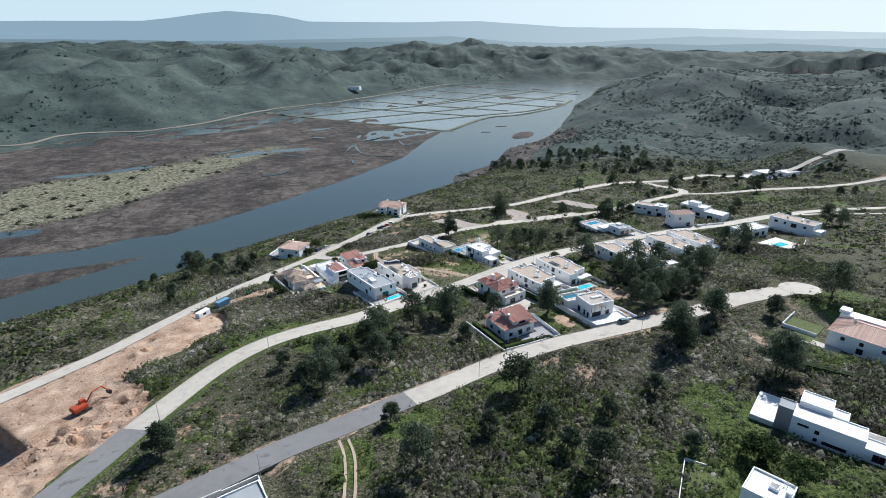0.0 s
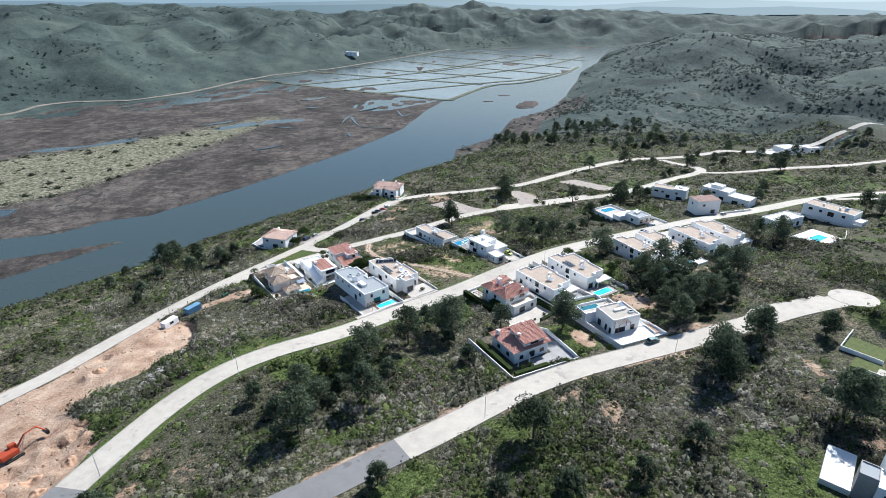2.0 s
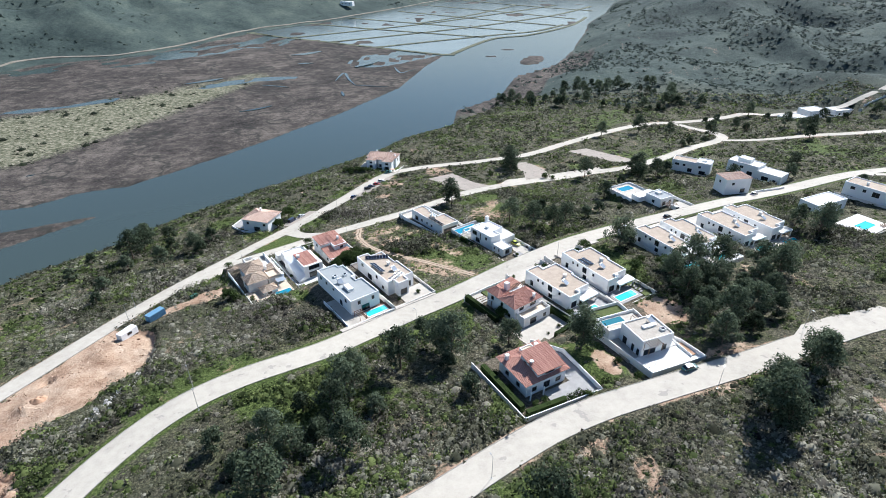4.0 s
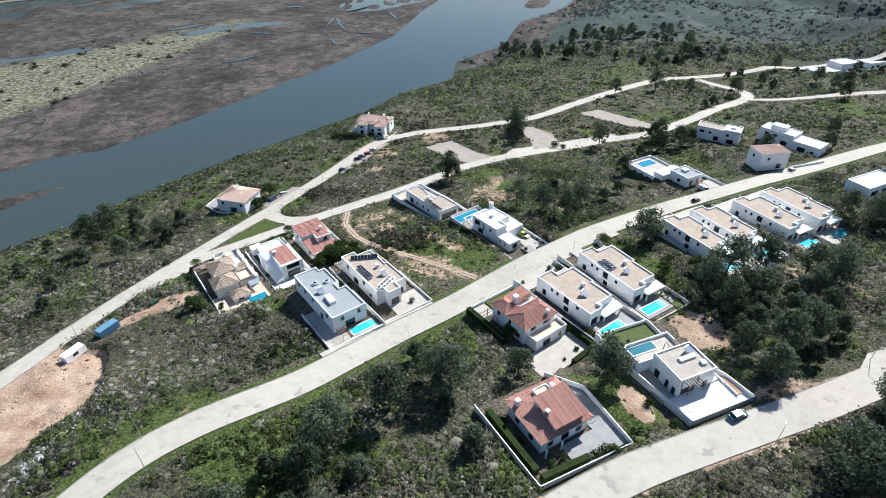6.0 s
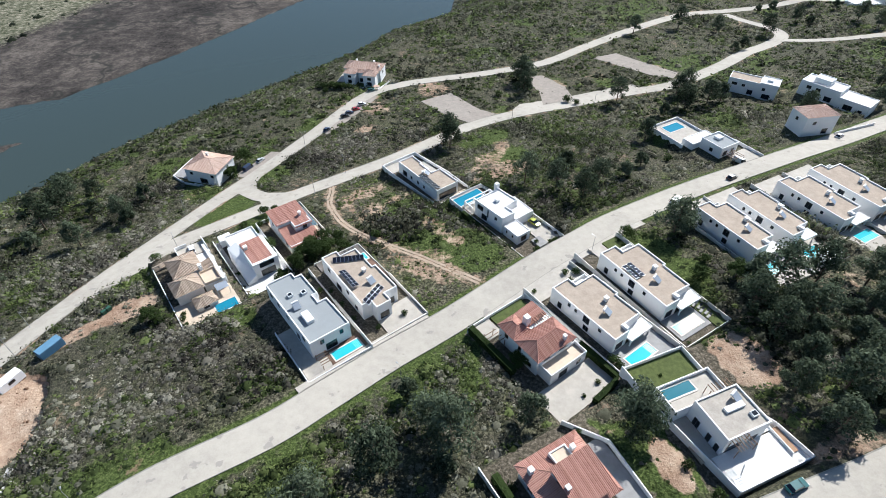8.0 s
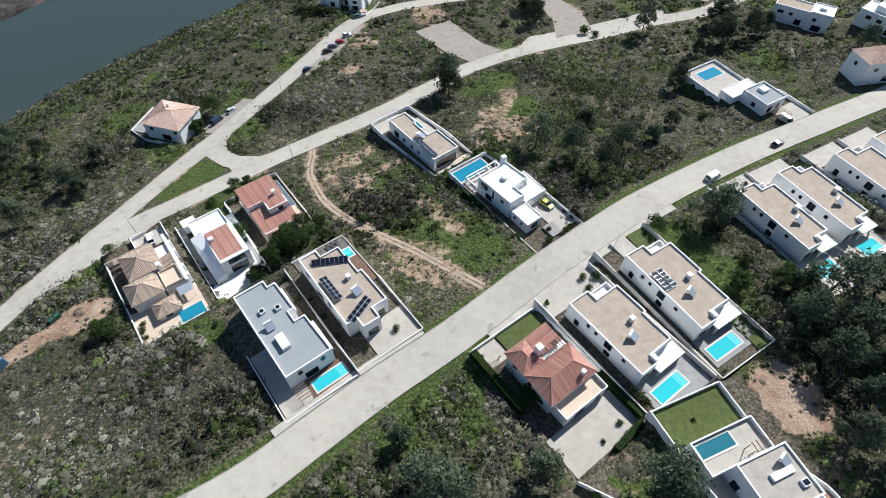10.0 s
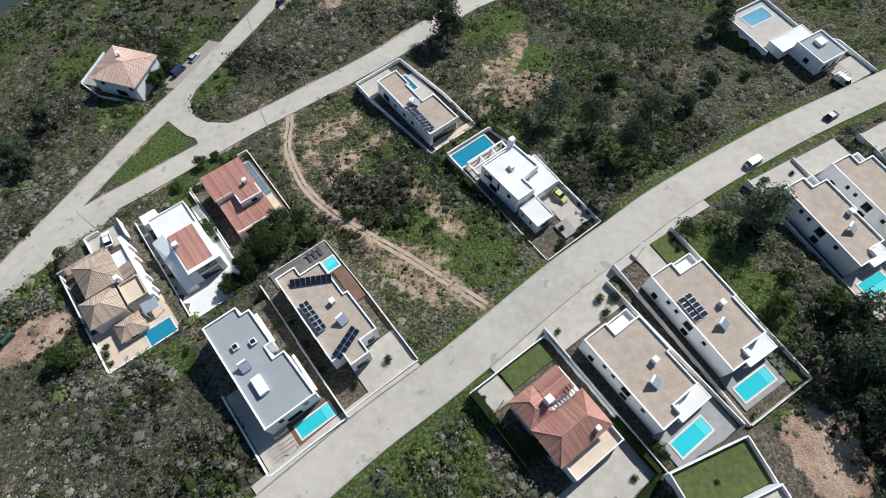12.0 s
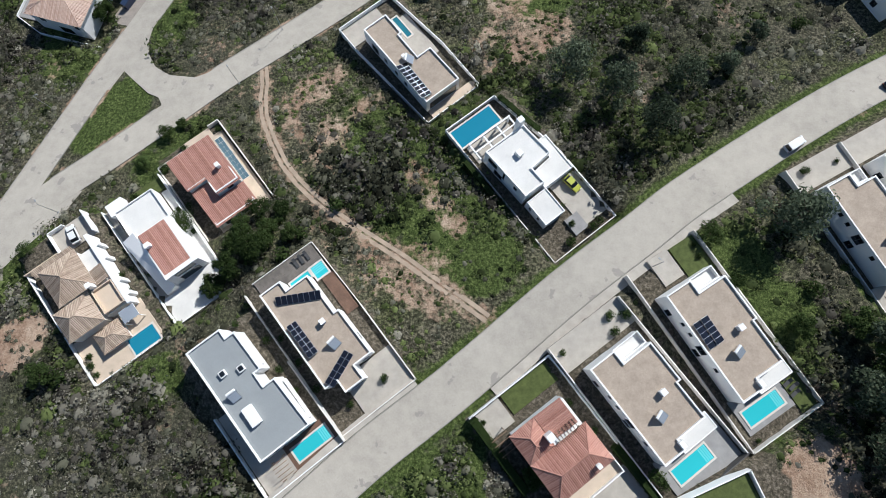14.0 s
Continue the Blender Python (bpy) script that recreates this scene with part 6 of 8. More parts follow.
for s in ((0.5, -10, 15, -10, 3, 1.3, 3.6, 1.3), (0.5, -10, 15, -10, 8, 3.4, 0.2, 2.4), (0.5, -10, 15, -10, 12.5, 1.3, 3.6, 1.3), (0.5, 2.6, 0.5, -10, 4, 1.3, 3.6, 1.3), (0.5, 2.6, 0.5, -10, 9, 1.3, 0.8, 1.3)):
    window(top, s[:2], s[2:4], *s[4:])
slab("terrace", M, -7.0, 0.4, -9, 4, 0.1, GREYPAVE, "grey paved terrace with garden furniture", thick=4)
wall_run(M, [(-7.2, 4.2), (-7.2, -9.2), (1, -12.4), (19, -12.4)], 0.9, WHITE, "white low wall round the terrace", deep=3)

# hip-roofed house by the river road
M = pose(-52, 408, -29.2, 0, 0, -12)
top = thing("house", M, "white villa with several salmon hip roofs", "house")
for x0, x1, y0, y1, h, rise, along in ((0, 21, 3, 13, 6.4, 2.2, "x"), (1.5, 8.5, -2.5, 5, 6.0, 1.6, "y"), (12.5, 20, -3.5, 5, 6.1, 1.7, "y"), (8.3, 12.7, 0.5, 5, 5.6, 1.2, "y")):
    block("wall", WHITE, top, x0 + 0.5, x1 - 0.5, y0 + 0.5, y1 - 0.5, -3, h - 0.17)
    hip_roof(top, x0, x1, y0, y1, h, rise, SALMONTILE, along)
for s in ((0.5, 12.5, 0.5, 3.5, 4, 1.4, 3.4, 1.4), (2.0, -2.0, 8.0, -2.0, 3, 2, 0.4, 2.1), (2.0, -2.0, 8.0, -2.0, 3, 1.8, 3.6, 1.3), (13, -3.0, 19.5, -3.0, 3.2, 2.6, 0.5, 2.0), (13, -3.0, 19.5, -3.0, 3.2, 2.0, 3.5, 1.4),
          (8.8, 1.0, 12.2, 1.0, 1.7, 1.6, 0.2, 2.2), (20.5, 3.5, 20.5, 12.5, 4.5, 1.4, 3.4, 1.4)):
    window(top, s[:2], s[2:4], *s[4:])
chimney(top, 6, 9, 7.6, 0.9, 0.9, 1.6)
chimney(top, 15.5, 9.5, 7.4, 0.9, 0.9, 1.6)
chimney(top, 19.2, 6.2, 6.8, 0.8, 0.8, 1.5)
slab("terrace", M, -3.2, 1.0, -0.5, 9, 0.1, PAVING, "pale paved terrace beside the villa", thick=9)
block("gate_roof", SALMONTILE, thing("gatehouse", M, "small white gate shelter with tiled top", "gatehouse"), 19.6, 22.6, -7.4, -5.2, 2.3, 2.55)
for gx in (19.8, 22.1):
    block("post", WHITE, bpy.data.objects["gatehouse"], gx, gx + 0.3, -7.2, -5.4, -2, 2.3)
wall_run(M, [(2, -6.2), (19.4, -6.8)], 1.0, WHITE, "white garden wall beside the river road", deep=3)
wall_run(M, [(22.8, -6.4), (25, 6)], 1.0, WHITE, "white garden wall beside the river road", deep=3)

# houses farther along the slope
top, M, H = plain_house(138, 374, -33, -17.2, -10.6, rect(0, 13.5, 0, 8), "long low white house with flat roof", GRAVEL, [(0, 3, 2.4, 3.4, 1.3), (0, 7, 1.4, 3.4, 1.2), (0, 10.5, 2.4, 0.4, 2.2), (3, 4, 2, 3.2, 1.4)])
annex(top, rect(13.52, 21.5, -1.0, 8), -3, H + 0.9, WHITEROOF, 0.4, name="end_block")
window(top, (13.52, -1.0), (21.5, -1.0), 4, 3.4, 0.4, 2.2)
window(top, (13.52, -1.0), (21.5, -1.0), 2.2, 1.4, 4.0, 1.3)
block("roof_box", WHITE, top, 16.0, 18.4, 2.6, 5.0, H + 0.5, H + 1.4, "", 0.04)
top, M, H = plain_house(166, 364, -50, -13.6, -7.2, rect(0, 17, 0, 10), "white stepped flat-roofed house behind the road", WHITEROOF, [(0, 4, 2, 3.4, 1.4), (0, 8, 2, 3.4, 1.4), (0, 13, 3, 0.4, 2.2), (3, 5, 2, 3.2, 1.4)])
annex(top, rect(17.02, 30, -1.5, 9), -3, H - 1.6, WHITEROOF, name="wing")
window(top, (17.02, -1.5), (30, -1.5), 5, 3.6, 0.4, 2.3)
window(top, (17.02, -1.5), (30, -1.5), 10, 1.6, 0.8, 1.4)
annex(top, rect(4, 11, 3, 8.5), H - 0.4, H + 1.7, WHITEROOF, name="upper_floor")
M = pose(142, 316.4, -8.6, 0, 0, 10)
top = thing("house", M, "tall white house with a salmon tiled roof", "house")
block("wall", WHITE, top, 0.3, 14.2, 0.3, 9.2, -3, 7.8)
hip_roof(top, 0, 14.5, 0, 9.5, 8.0, 1.3, SALMONTILE, "x")
for s in ((0.3, 0.3, 14.2, 0.3, 4, 1.4, 4.8, 1.3), (0.3, 0.3, 14.2, 0.3, 10, 2.4, 0.4, 2.2), (0.3, 9.2, 0.3, 0.3, 4, 1.2, 4.8, 1.3)):
    window(top, s[:2], s[2:4], *s[4:])
wall_run(pose(142, 316.4, -8.6, 0, 0, 20), [(15, -3), (40, -1)], 1.0, WHITE, "white front wall along the road")
top, M, H = plain_house(199, 314, -55, -6.2, 0.0, rect(0, 24.4, 0, 11), "long white house with brown gravel roof", GRAVEL, [(0, 4, 2, 3.3, 1.4), (0, 9, 1.4, 3.3, 1.4), (0, 14, 3, 2.4, 2.4), (0, 20, 1.6, 3.3, 1.4), (3, 5, 3, 0.4, 2.2)])
annex(top, rect(24.42, 29, -1.0, 6), -3, H - 2.4, WHITEROOF, name="porch")
chimney(top, 8, 5, H - 0.4)
chimney(top, 16, 5, H - 0.4)
heater(M, 19, 5, H - 0.4)
wall_run(M, [(-2, -2.6), (30, -2.6)], 1.1, OFFWHITE, "pale boundary wall below the house")
top, M, H = plain_house(168, 284, 25, -4.4, 0.4, rect(0, 20, 0, 9), "white flat-roofed house beside a pool terrace", WHITEROOF, [(0, 5, 4, 0.3, 2.3), (0, 11, 3, 0.3, 2.3), (0, 16, 2, 0.3, 2.3), (3, 5, 2, 0.5, 2)])
M2 = pose(174.5, 258.6, -2.2, 0, 0, 30)
slab("terrace", M2, 0, 20, 1.5, 15, 0.1, WHITEROOF, "white paved pool terrace")
pool(M2, 6, 15, 5.0, 9.5, 0.12, "turquoise pool on a white terrace", POOLWATER)
for i in range(3):
    lounger = thing("sun_lounger", M2 @ pose(15.5 + 1.4 * i, 3.0, 0.1, 0, 0, 90), "pale sun lounger on a white terrace", "lounger", "sun loungers by the pool")
    block("seat", TIMBER, lounger, -0.9, 0.5, -0.33, 0.33, 0.22, 0.32)
    block("backrest", TIMBER, lounger, 0.0, 0.75, -0.33, 0.33, 0, 0.1).matrix_basis = pose(0.5, 0, 0.22, 0, -35, 0)
    for x in (-0.8, 0.4):
        for y in (-0.3, 0.25):
            block("leg", TIMBER, lounger, x, x + 0.06, y, y + 0.06, 0, 0.22)
wall_run(M2, [(-0.8, 15.6), (-0.8, 0.2), (20.6, 0.2), (34, 6)], 1.0, OFFWHITE, "pale wall round the pool terrace")
for x, y, w, d, h in ((308, 560, 22, 14, 4.5), (334, 574, 20, 14, 7.5), (366, 584, 26, 13, 5), (398, 594, 18, 12, 4.5)):
    plain_house(x, y, 18, -41.5, -41.5 + h, rect(0, w, -d, 0), "far white flat-roofed villa among trees", WHITEROOF, [(0, 4, 2.4, 0.6, 2), (0, 10, 3, 0.6, 2.2), (0, w - 4, 2, 0.6, 2), (3, 6, 2, 0.6, 2)])
wall_run(pose(300, 545, -42, 0, 0, 15), [(0, 0), (118, 0)], 1.2, WHITE, "long white wall before the far villas")

# big house on the ridge, with a hip roof
M = pose(124.2, 153.1, 8.6, 0, 0, 42)
top = thing("house", M, "large white house with a broad salmon tiled roof", "house")
block("wall", WHITE, top, 0.4, 15.0, -21.6, -0.4, -4, 5.4)
hip_roof(top, 0, 15.5, -22, 0, 5.6, 2.2, SALMONTILE, "y")
block("parapet_wall", WHITE, top, 12.0, 16.5, -20.0, -0.2, -4, 7.2, "", 0.05)
block("parapet_wall", WHITE, top, 13.0, 16.7, -2.6, 0.4, 7.2, 8.2, "", 0.05)
for s in ((0.4, -0.4, 0.4, -21.6, 4, 1.2, 3.2, 1.3), (0.4, -0.4, 0.4, -21.6, 9, 1.2, 3.2, 1.3), (0.4, -0.4, 0.4, -21.6, 9, 1.8, 0.4, 1.9), (0.4, -0.4, 0.4, -21.6, 15, 1.4, 3.2, 1.3), (0.4, -21.6, 15, -21.6, 6, 1.4, 3.2, 1.3)):
    window(top, s[:2], s[2:4], *s[4:])
chimney(top, 9, -5, 7.0)
chimney(top, 10.5, -14, 7.0)
slab("terrace", M, -3.6, 0.3, -5, 3, 0.2, PAVING, "pale paved terrace at the gable")
slab("lawn", M, -4, 2.0, 1, 9, 0.12, LAWN, "green lawn beside the house", "lawn")
slab("lawn", M, 4, 13, 3, 13, 0.12, LAWN, "walled green lawn behind the house", "lawn")
wall_run(M, [(3.4, 3), (3.4, 13.4), (16, 13.4)], 1.1, WHITE, "white wall round the lawn", follow=False)
wall_run(M, [(-4.4, 6), (-4.4, -24)], 1.0, OFFWHITE, "pale boundary wall below the house", follow=False)

# long modern house near the viewer
M = pose(86.8, 109.8, 9.4, 0, 0, -40)
top = thing("house", M, "long white modern two-storey house with flat roofs", "house")
part("wall", flat_body(rect(0, 15.0, 0, 6.2), -4, 5.2, 0.3), WHITE, top)
part("roof", flat_sheet(rect(0.3, 14.7, 0.3, 5.9), 5.24, 0.1), WHITEROOF, top)
annex(top, rect(0.5, 7.6, 6.22, 12.0), -3, 6.6, WHITEROOF)
annex(top, rect(7.62, 11.0, 6.22, 10.0), -3, 5.6, WHITEROOF)
annex(top, rect(15.02, 26.0, 1.0, 6.0), -3, 3.2, WHITEROOF)
annex(top, rect(-3.4, -0.02, 0.6, 5.0), -3, 6.6, GREYROOF, wall=GREYPAVE, name="stair_tower")
for s in ((0, 0, 15, 0, 2.6, 2.4, 3.4, 0.6), (0, 0, 15, 0, 5.6, 1.0, 2.6, 1.1), (0, 0, 15, 0, 5.6, 0.9, 0.6, 0.9), (0, 0, 15, 0, 9.5, 5.0, 0.5, 0.9), (15.02, 1.0, 26, 1.0, 3, 2.4, 0.4, 2.0), (15.02, 1.0, 26, 1.0, 8, 2.4, 0.4, 2.0)):
    window(top, s[:2], s[2:4], *s[4:], False)
slab("terrace", M, -9.0, -3.5, 0.5, 13.0, 1.2, WHITEROOF, "bright white terrace at the house end", thick=4)
slab("terrace", M, 8.0, 24.0, 10.2, 13.6, 0.15, TERRACE, "dusty paved yard behind the house")
wall_run(M, [(11.2, 9.8), (26, 9.8), (26, 6.2)], 2.4, OFFWHITE, "pale concrete yard wall", follow=False)

# small white roof and walled garden
top, M, H = plain_house(69.0, 94.0, -44, 9.0, 13.8, rect(0, 8.6, -8.2, 0), "small white flat-roofed house with skylight", WHITEROOF, [(3, 3, 1.2, 1, 1.3), (0, 4, 1.6, 1, 1.4)])
skylight(top, 5.0, -3.4, H - 0.42, 1.8, 1.8, 0.7)
for i in range(3):
    skylight(top, 6.4 + 0.6 * i, -1.6, H - 0.42, 0.42, 0.8, 0.35)
block("roof_box", WHITE, top, 7.2, 8.3, -4.0, -2.6, H - 0.4, H + 0.5, "", 0.04)
wall_run(pose(0, 0, 8.6), [(50.5, 88), (57.0, 100.5), (61.0, 98.4)], 0.9, OFFWHITE, "weathered stone garden wall")
slab("lawn", pose(58.5, 92.5, spot(58.5, 92.5), 0, 0, -34), -4, 4, -3.5, 4.5, 0.12, LAWN, "rough green garden plot", "lawn")

# roof terrace at the near road
top, M, H = plain_house(-53.4, 90.8, 35, 4.6, 6.0, rect(0, 12.5, -14, 0), "grey-topped white house with roof terrace", GREYROOF, [(3, 5, 2, 0.5, 2)])
wall_run(pose(0, 0, 4.6), [(-54.5, 92.5), (-44.0, 100.0), (-41.0, 95.0)], 1.1, OFFWHITE, "white low wall beside the asphalt road")

# ---- distant mountains and salt pans ----


def far_range(name, radius, profile, material, base, label):
    az = np.linspace(-58, 58, 240)
    el = np.interp(az, [p[0] for p in profile], [p[1] for p in profile]) + 0.10 * (fbm(az / 3.1 + 60, az * 0 + 3, 7, 5) - 0.5)
    x, y = radius * np.sin(np.radians(az)), radius * np.cos(np.radians(az))
    v = np.concatenate([np.column_stack([x, y, az * 0 + base]), np.column_stack([x, y, 103 + radius * np.tan(np.radians(el))])])
    i = np.arange(len(az) - 1)
    ob = from_arrays(name, v, np.stack([i, i + 1, i + len(az) + 1, i + len(az)], 1), material)
    return tagged(ob, label, "backdrop", kind="structure")


# Upright sheets; distance haze and pale sky glow from their colours.
far_range("backdrop", 4700, [(-58, 0.7), (-37, 0.9), (-27, 1.0), (-23, 1.55), (-20, 1.87), (-16, 1.6), (-13, 1.05), (-4.6, 0.98), (3.6, 1.08), (11.8, 0.56), (21.9, 0.44), (37, 0.05), (58, 0.1)], FARRIDGE, -80, "distant mountain range in painted pale blue haze")
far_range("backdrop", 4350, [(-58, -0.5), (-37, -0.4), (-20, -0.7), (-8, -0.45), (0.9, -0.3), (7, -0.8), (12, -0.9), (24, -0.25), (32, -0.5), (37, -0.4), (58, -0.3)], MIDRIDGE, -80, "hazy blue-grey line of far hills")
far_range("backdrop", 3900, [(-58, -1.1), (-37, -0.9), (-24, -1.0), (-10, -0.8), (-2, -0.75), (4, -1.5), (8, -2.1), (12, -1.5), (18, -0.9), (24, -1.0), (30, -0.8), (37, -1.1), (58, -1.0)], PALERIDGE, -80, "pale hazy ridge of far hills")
far_range("backdrop", 3300, [(-58, -2.4), (-30, -2.0), (-12, -1.6), (-4, -1.9), (3, -2.8), (9, -3.2), (13, -2.6), (18, -1.9), (24, -2.1), (30, -1.6), (37, -1.5), (58, -1.9)], NEARRIDGE, -80, "hills closing the valley, blue-green with painted haze")

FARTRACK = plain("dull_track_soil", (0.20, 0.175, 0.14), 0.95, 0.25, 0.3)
far_range("backdrop", 4850, [(-58, 8), (58, 8)], SKYHAZE, -80, "glowing sheet of pale hazy sky above the horizon")
DIKE_SOIL = plain("dike_soil", (0.10, 0.105, 0.065), 0.95, 0.3, 0.2)
for p in ([(-480, 1300), (-340, 1213), (-170, 1112), (-4, 1016), (16, 1025)], [(-400, 1262), (-345, 1217)], [(-300, 1190), (-60, 1380), (60, 1500)], [(-215, 1140), (10, 1300), (150, 1420)],
          [(-120, 1085), (80, 1215), (190, 1280), (270, 1380)], [(16, 1025), (95, 1180), (175, 1232), (285, 1370), (350, 1510)], [(-310, 1400), (-150, 1310), (80, 1200)], [(-230, 1500), (-60, 1400), (150, 1290)],
          [(-120, 1640), (60, 1500), (250, 1370)], [(-40, 1780), (140, 1640), (320, 1480)], [(40, 1960), (220, 1790), (400, 1650)], [(60, 1500), (200, 1650), (330, 1800)], [(150, 1420), (300, 1580), (420, 1760)],
          [(-60, 1400), (70, 1560), (210, 1790)]):
    ribbon("dike", spline(p, 12), 4.2, 4.2, 0, DIKE_SOIL, 1.6, "low earth dike between salt pans", "dike", WATER_Z + 0.75)
ring = [(-470, 1288), (-340, 1209), (-170, 1108), (-4, 1012), (20, 1024), (95, 1176), (180, 1228), (296, 1365), (358, 1505), (436, 1870), (250, 2040), (40, 1940), (-200, 1495), (-390, 1262)]
bm = flat_sheet(ring, WATER_Z + 0.12, 0.1)
tagged(part("salt_pan_water", bm, PANWATER, None, "shallow water in the salt pans, pale with painted sky reflection"), "", "water", kind="structure")
# creeks and pools in the marsh
for p, w in (([(-147, 816), (-143, 867), (-130, 828), (-116, 792)], 2.2), ([(-74, 909), (-62, 870), (-50, 884), (-42, 892)], 2.0), ([(-117, 792), (-92, 788), (-72, 785)], 1.2), ([(-254, 1006), (-232, 1017), (-210, 1043)], 7.0),
             ([(-225, 933), (-213, 938), (-202, 939)], 4.5), ([(-133, 909), (-120, 933), (-103, 955)], 6.5), ([(-228, 666), (-213, 676), (-198, 692)], 2.4), ([(-344, 799), (-326, 813), (-305, 833)], 4.5), ([(-241, 792), (-220, 788), (-201, 781)], 1.6),
             ([(-129, 760), (-122, 735)], 2.0)):
    run = spline(p, 4)
    taper = np.sin(np.linspace(0.12, math.pi - 0.12, len(run))) * (0.75 + 0.5 * fbm(np.arange(len(run)) * 0.4, np.zeros(len(run)) + w, 151, 2))
    ribbon("creek", run, w * taper[:, None], w * taper[:, None], 0, WATER, 1.4, "narrow still creek through the brown marsh", "creek", WATER_Z + 1.2)
plain_house(-262, 1600, -20, spot(-262, 1600), spot(-262, 1600) + 7, rect(0, 34, -12, 0), "far white farm building below the hills", WHITEROOF, [(0, 6, 3, 1, 2), (0, 16, 3, 1, 2), (0, 26, 3, 1, 2)])
valley_road = spline([(-900, 760), (-690, 835), (-640, 950), (-512, 1026), (-410, 1270), (-340, 1370), (-228, 1530), (20, 1990)], 12)
ribbon("road", valley_road, 2.2, 2.2, 0.9, FARTRACK, 3, "pale dirt road along the marsh's edge", "road")

# ---- leaves, shrubs and trees ----
rng = np.random.default_rng(5)


def leaf_cloud(centres, radii, count, size, seed, squash=0.8, inner=0.55, slim=0.85):
    """Small loose triangles facing mostly outwards over a set of lobes."""
    r = np.random.default_rng(seed)
    k = r.integers(0, len(centres), count)
    d = r.normal(size=(count, 3))
    d /= np.linalg.norm(d, axis=1)[:, None]
    rad = np.asarray(radii)[k][:, None] * r.uniform(inner, 1.08, (count, 1))
    c = np.asarray(centres)[k] + d * rad * (1, 1, squash)
    nrm = d + r.normal(size=(count, 3)) * 0.55 + (0, 0, 0.35)
    nrm /= np.linalg.norm(nrm, axis=1)[:, None]
    t = np.cross(nrm, r.normal(size=(count, 3)))
    t /= np.linalg.norm(t, axis=1)[:, None]
    b = np.cross(nrm, t)
    s = size * r.uniform(0.6, 1.3, (count, 1))
    v = np.stack([c + t * s, c - t * s * 0.5 + b * s * slim, c - t * s * 0.5 - b * s * slim], 1)
    return v.reshape(-1, 3)


def dome(lobes=8, rings=2, seed=0):
    """A lumpy closed dome inside the leaves."""
    r = np.random.default_rng(seed)
    v = [(0, 0, 0.58)]
    for i in range(rings):
        th = (i + 1) / rings * 1.5
        for k in range(lobes):
            q = r.uniform(0.50, 0.74)
            v.append((q * math.sin(th) * math.cos(k * math.tau / lobes), q * math.sin(th) * math.sin(k * math.tau / lobes), q * 0.75 * math.cos(th) - (0.15 if i == rings - 1 else 0)))
    f = [(0, 1 + k, 1 + (k + 1) % lobes) for k in range(lobes)]
    for i in range(rings - 1):
        a, b = 1 + i * lobes, 1 + (i + 1) * lobes
        for k in range(lobes):
            k2 = (k + 1) % lobes
            f += [(a + k, b + k, b + k2), (a + k, b + k2, a + k2)]
    return np.array(v), np.array(f)


def bush_shape(leaves, size, seed):
    v, f = dome(7, 1, seed)
    lobes = [(0, 0, 0.1)] + [(0.55 * math.cos(a), 0.55 * math.sin(a), 0.12 + 0.1 * math.sin(seed * 3 + a)) for a in (seed, seed + 2.1, seed + 4.3)]
    lv = leaf_cloud(lobes, [0.85, 0.66, 0.7, 0.6], leaves, size, seed, 0.85, 0.5)
    lv = lv[np.repeat(lv.reshape(-1, 3, 3)[:, :, 2].mean(1) > -0.15, 3)]
    n = len(v)
    return np.concatenate([v, lv]), np.concatenate([f, np.arange(len(lv)).reshape(-1, 3) + n])


def strew(name, x, y, radius, height, tone, shapes, material, label, category):
    """One mesh of many shrubs."""
    z = mesh_z(x, y)
    pick, turn = rng.integers(0, len(shapes), len(x)), rng.uniform(0, math.tau, len(x))
    V, F, T, n = [], [], [], 0
    for k, (sv, sf) in enumerate(shapes):
        i = np.nonzero(pick == k)[0]
        if not len(i):
            continue
        c, s = np.cos(turn[i])[:, None], np.sin(turn[i])[:, None]
        px, py = sv[:, 0][None] * c - sv[:, 1][None] * s, sv[:, 0][None] * s + sv[:, 1][None] * c
        v = np.stack([px * radius[i, None] + x[i, None], py * radius[i, None] + y[i, None], sv[:, 2][None] * height[i, None] + z[i, None]], 2)
        V.append(v.reshape(-1, 3))
        F.append((sf[None] + (np.arange(len(i)) * len(sv))[:, None, None]).reshape(-1, 3) + n)
        T.append(np.repeat(tone[i], len(sv)))
        n += len(i) * len(sv)
    ob = from_arrays(name, np.concatenate(V), np.concatenate(F), material, {"tone": np.concatenate(T)})
    return tagged(ob, label, category, kind="stuff")


def open_ground(x, y, margin=1.0):
    """True where shrubs may grow."""
    ok = side_of(SHORE, x, y) > 5
    for k, (p, w) in ROADS.items():
        ok &= near_line(COARSE[k], x, y) > w / 2 + margin + (2.6 if k == "centre" else 0.6)
    for p in PADS:
        ok &= in_pad(p, x, y) < -margin * 0.7
    ok &= np.hypot(x - 143, y - 196) > 8.4 + margin
    for ring in LOTS + [APRON]:
        ok &= ~in_ring(ring, x, y)
    ok &= ~in_ring([(-79, 296), (-72, 316), (-50, 300), (-48, 290), (-62, 279), (-86, 268)], x, y) | (side_of([(-71.5, 320), (-71.0, 303), (-66, 295.5), (-57, 292.5), (-40, 304)], x, y) < -margin)
    ok &= near_line(FOOTPATH, x, y) > 1.3 + margin * 0.3
    ok &= near_line(TRACK + (1.2, 0.1), x, y) > 1.9
    ok &= dug(x, y) < 0.3
    return ok


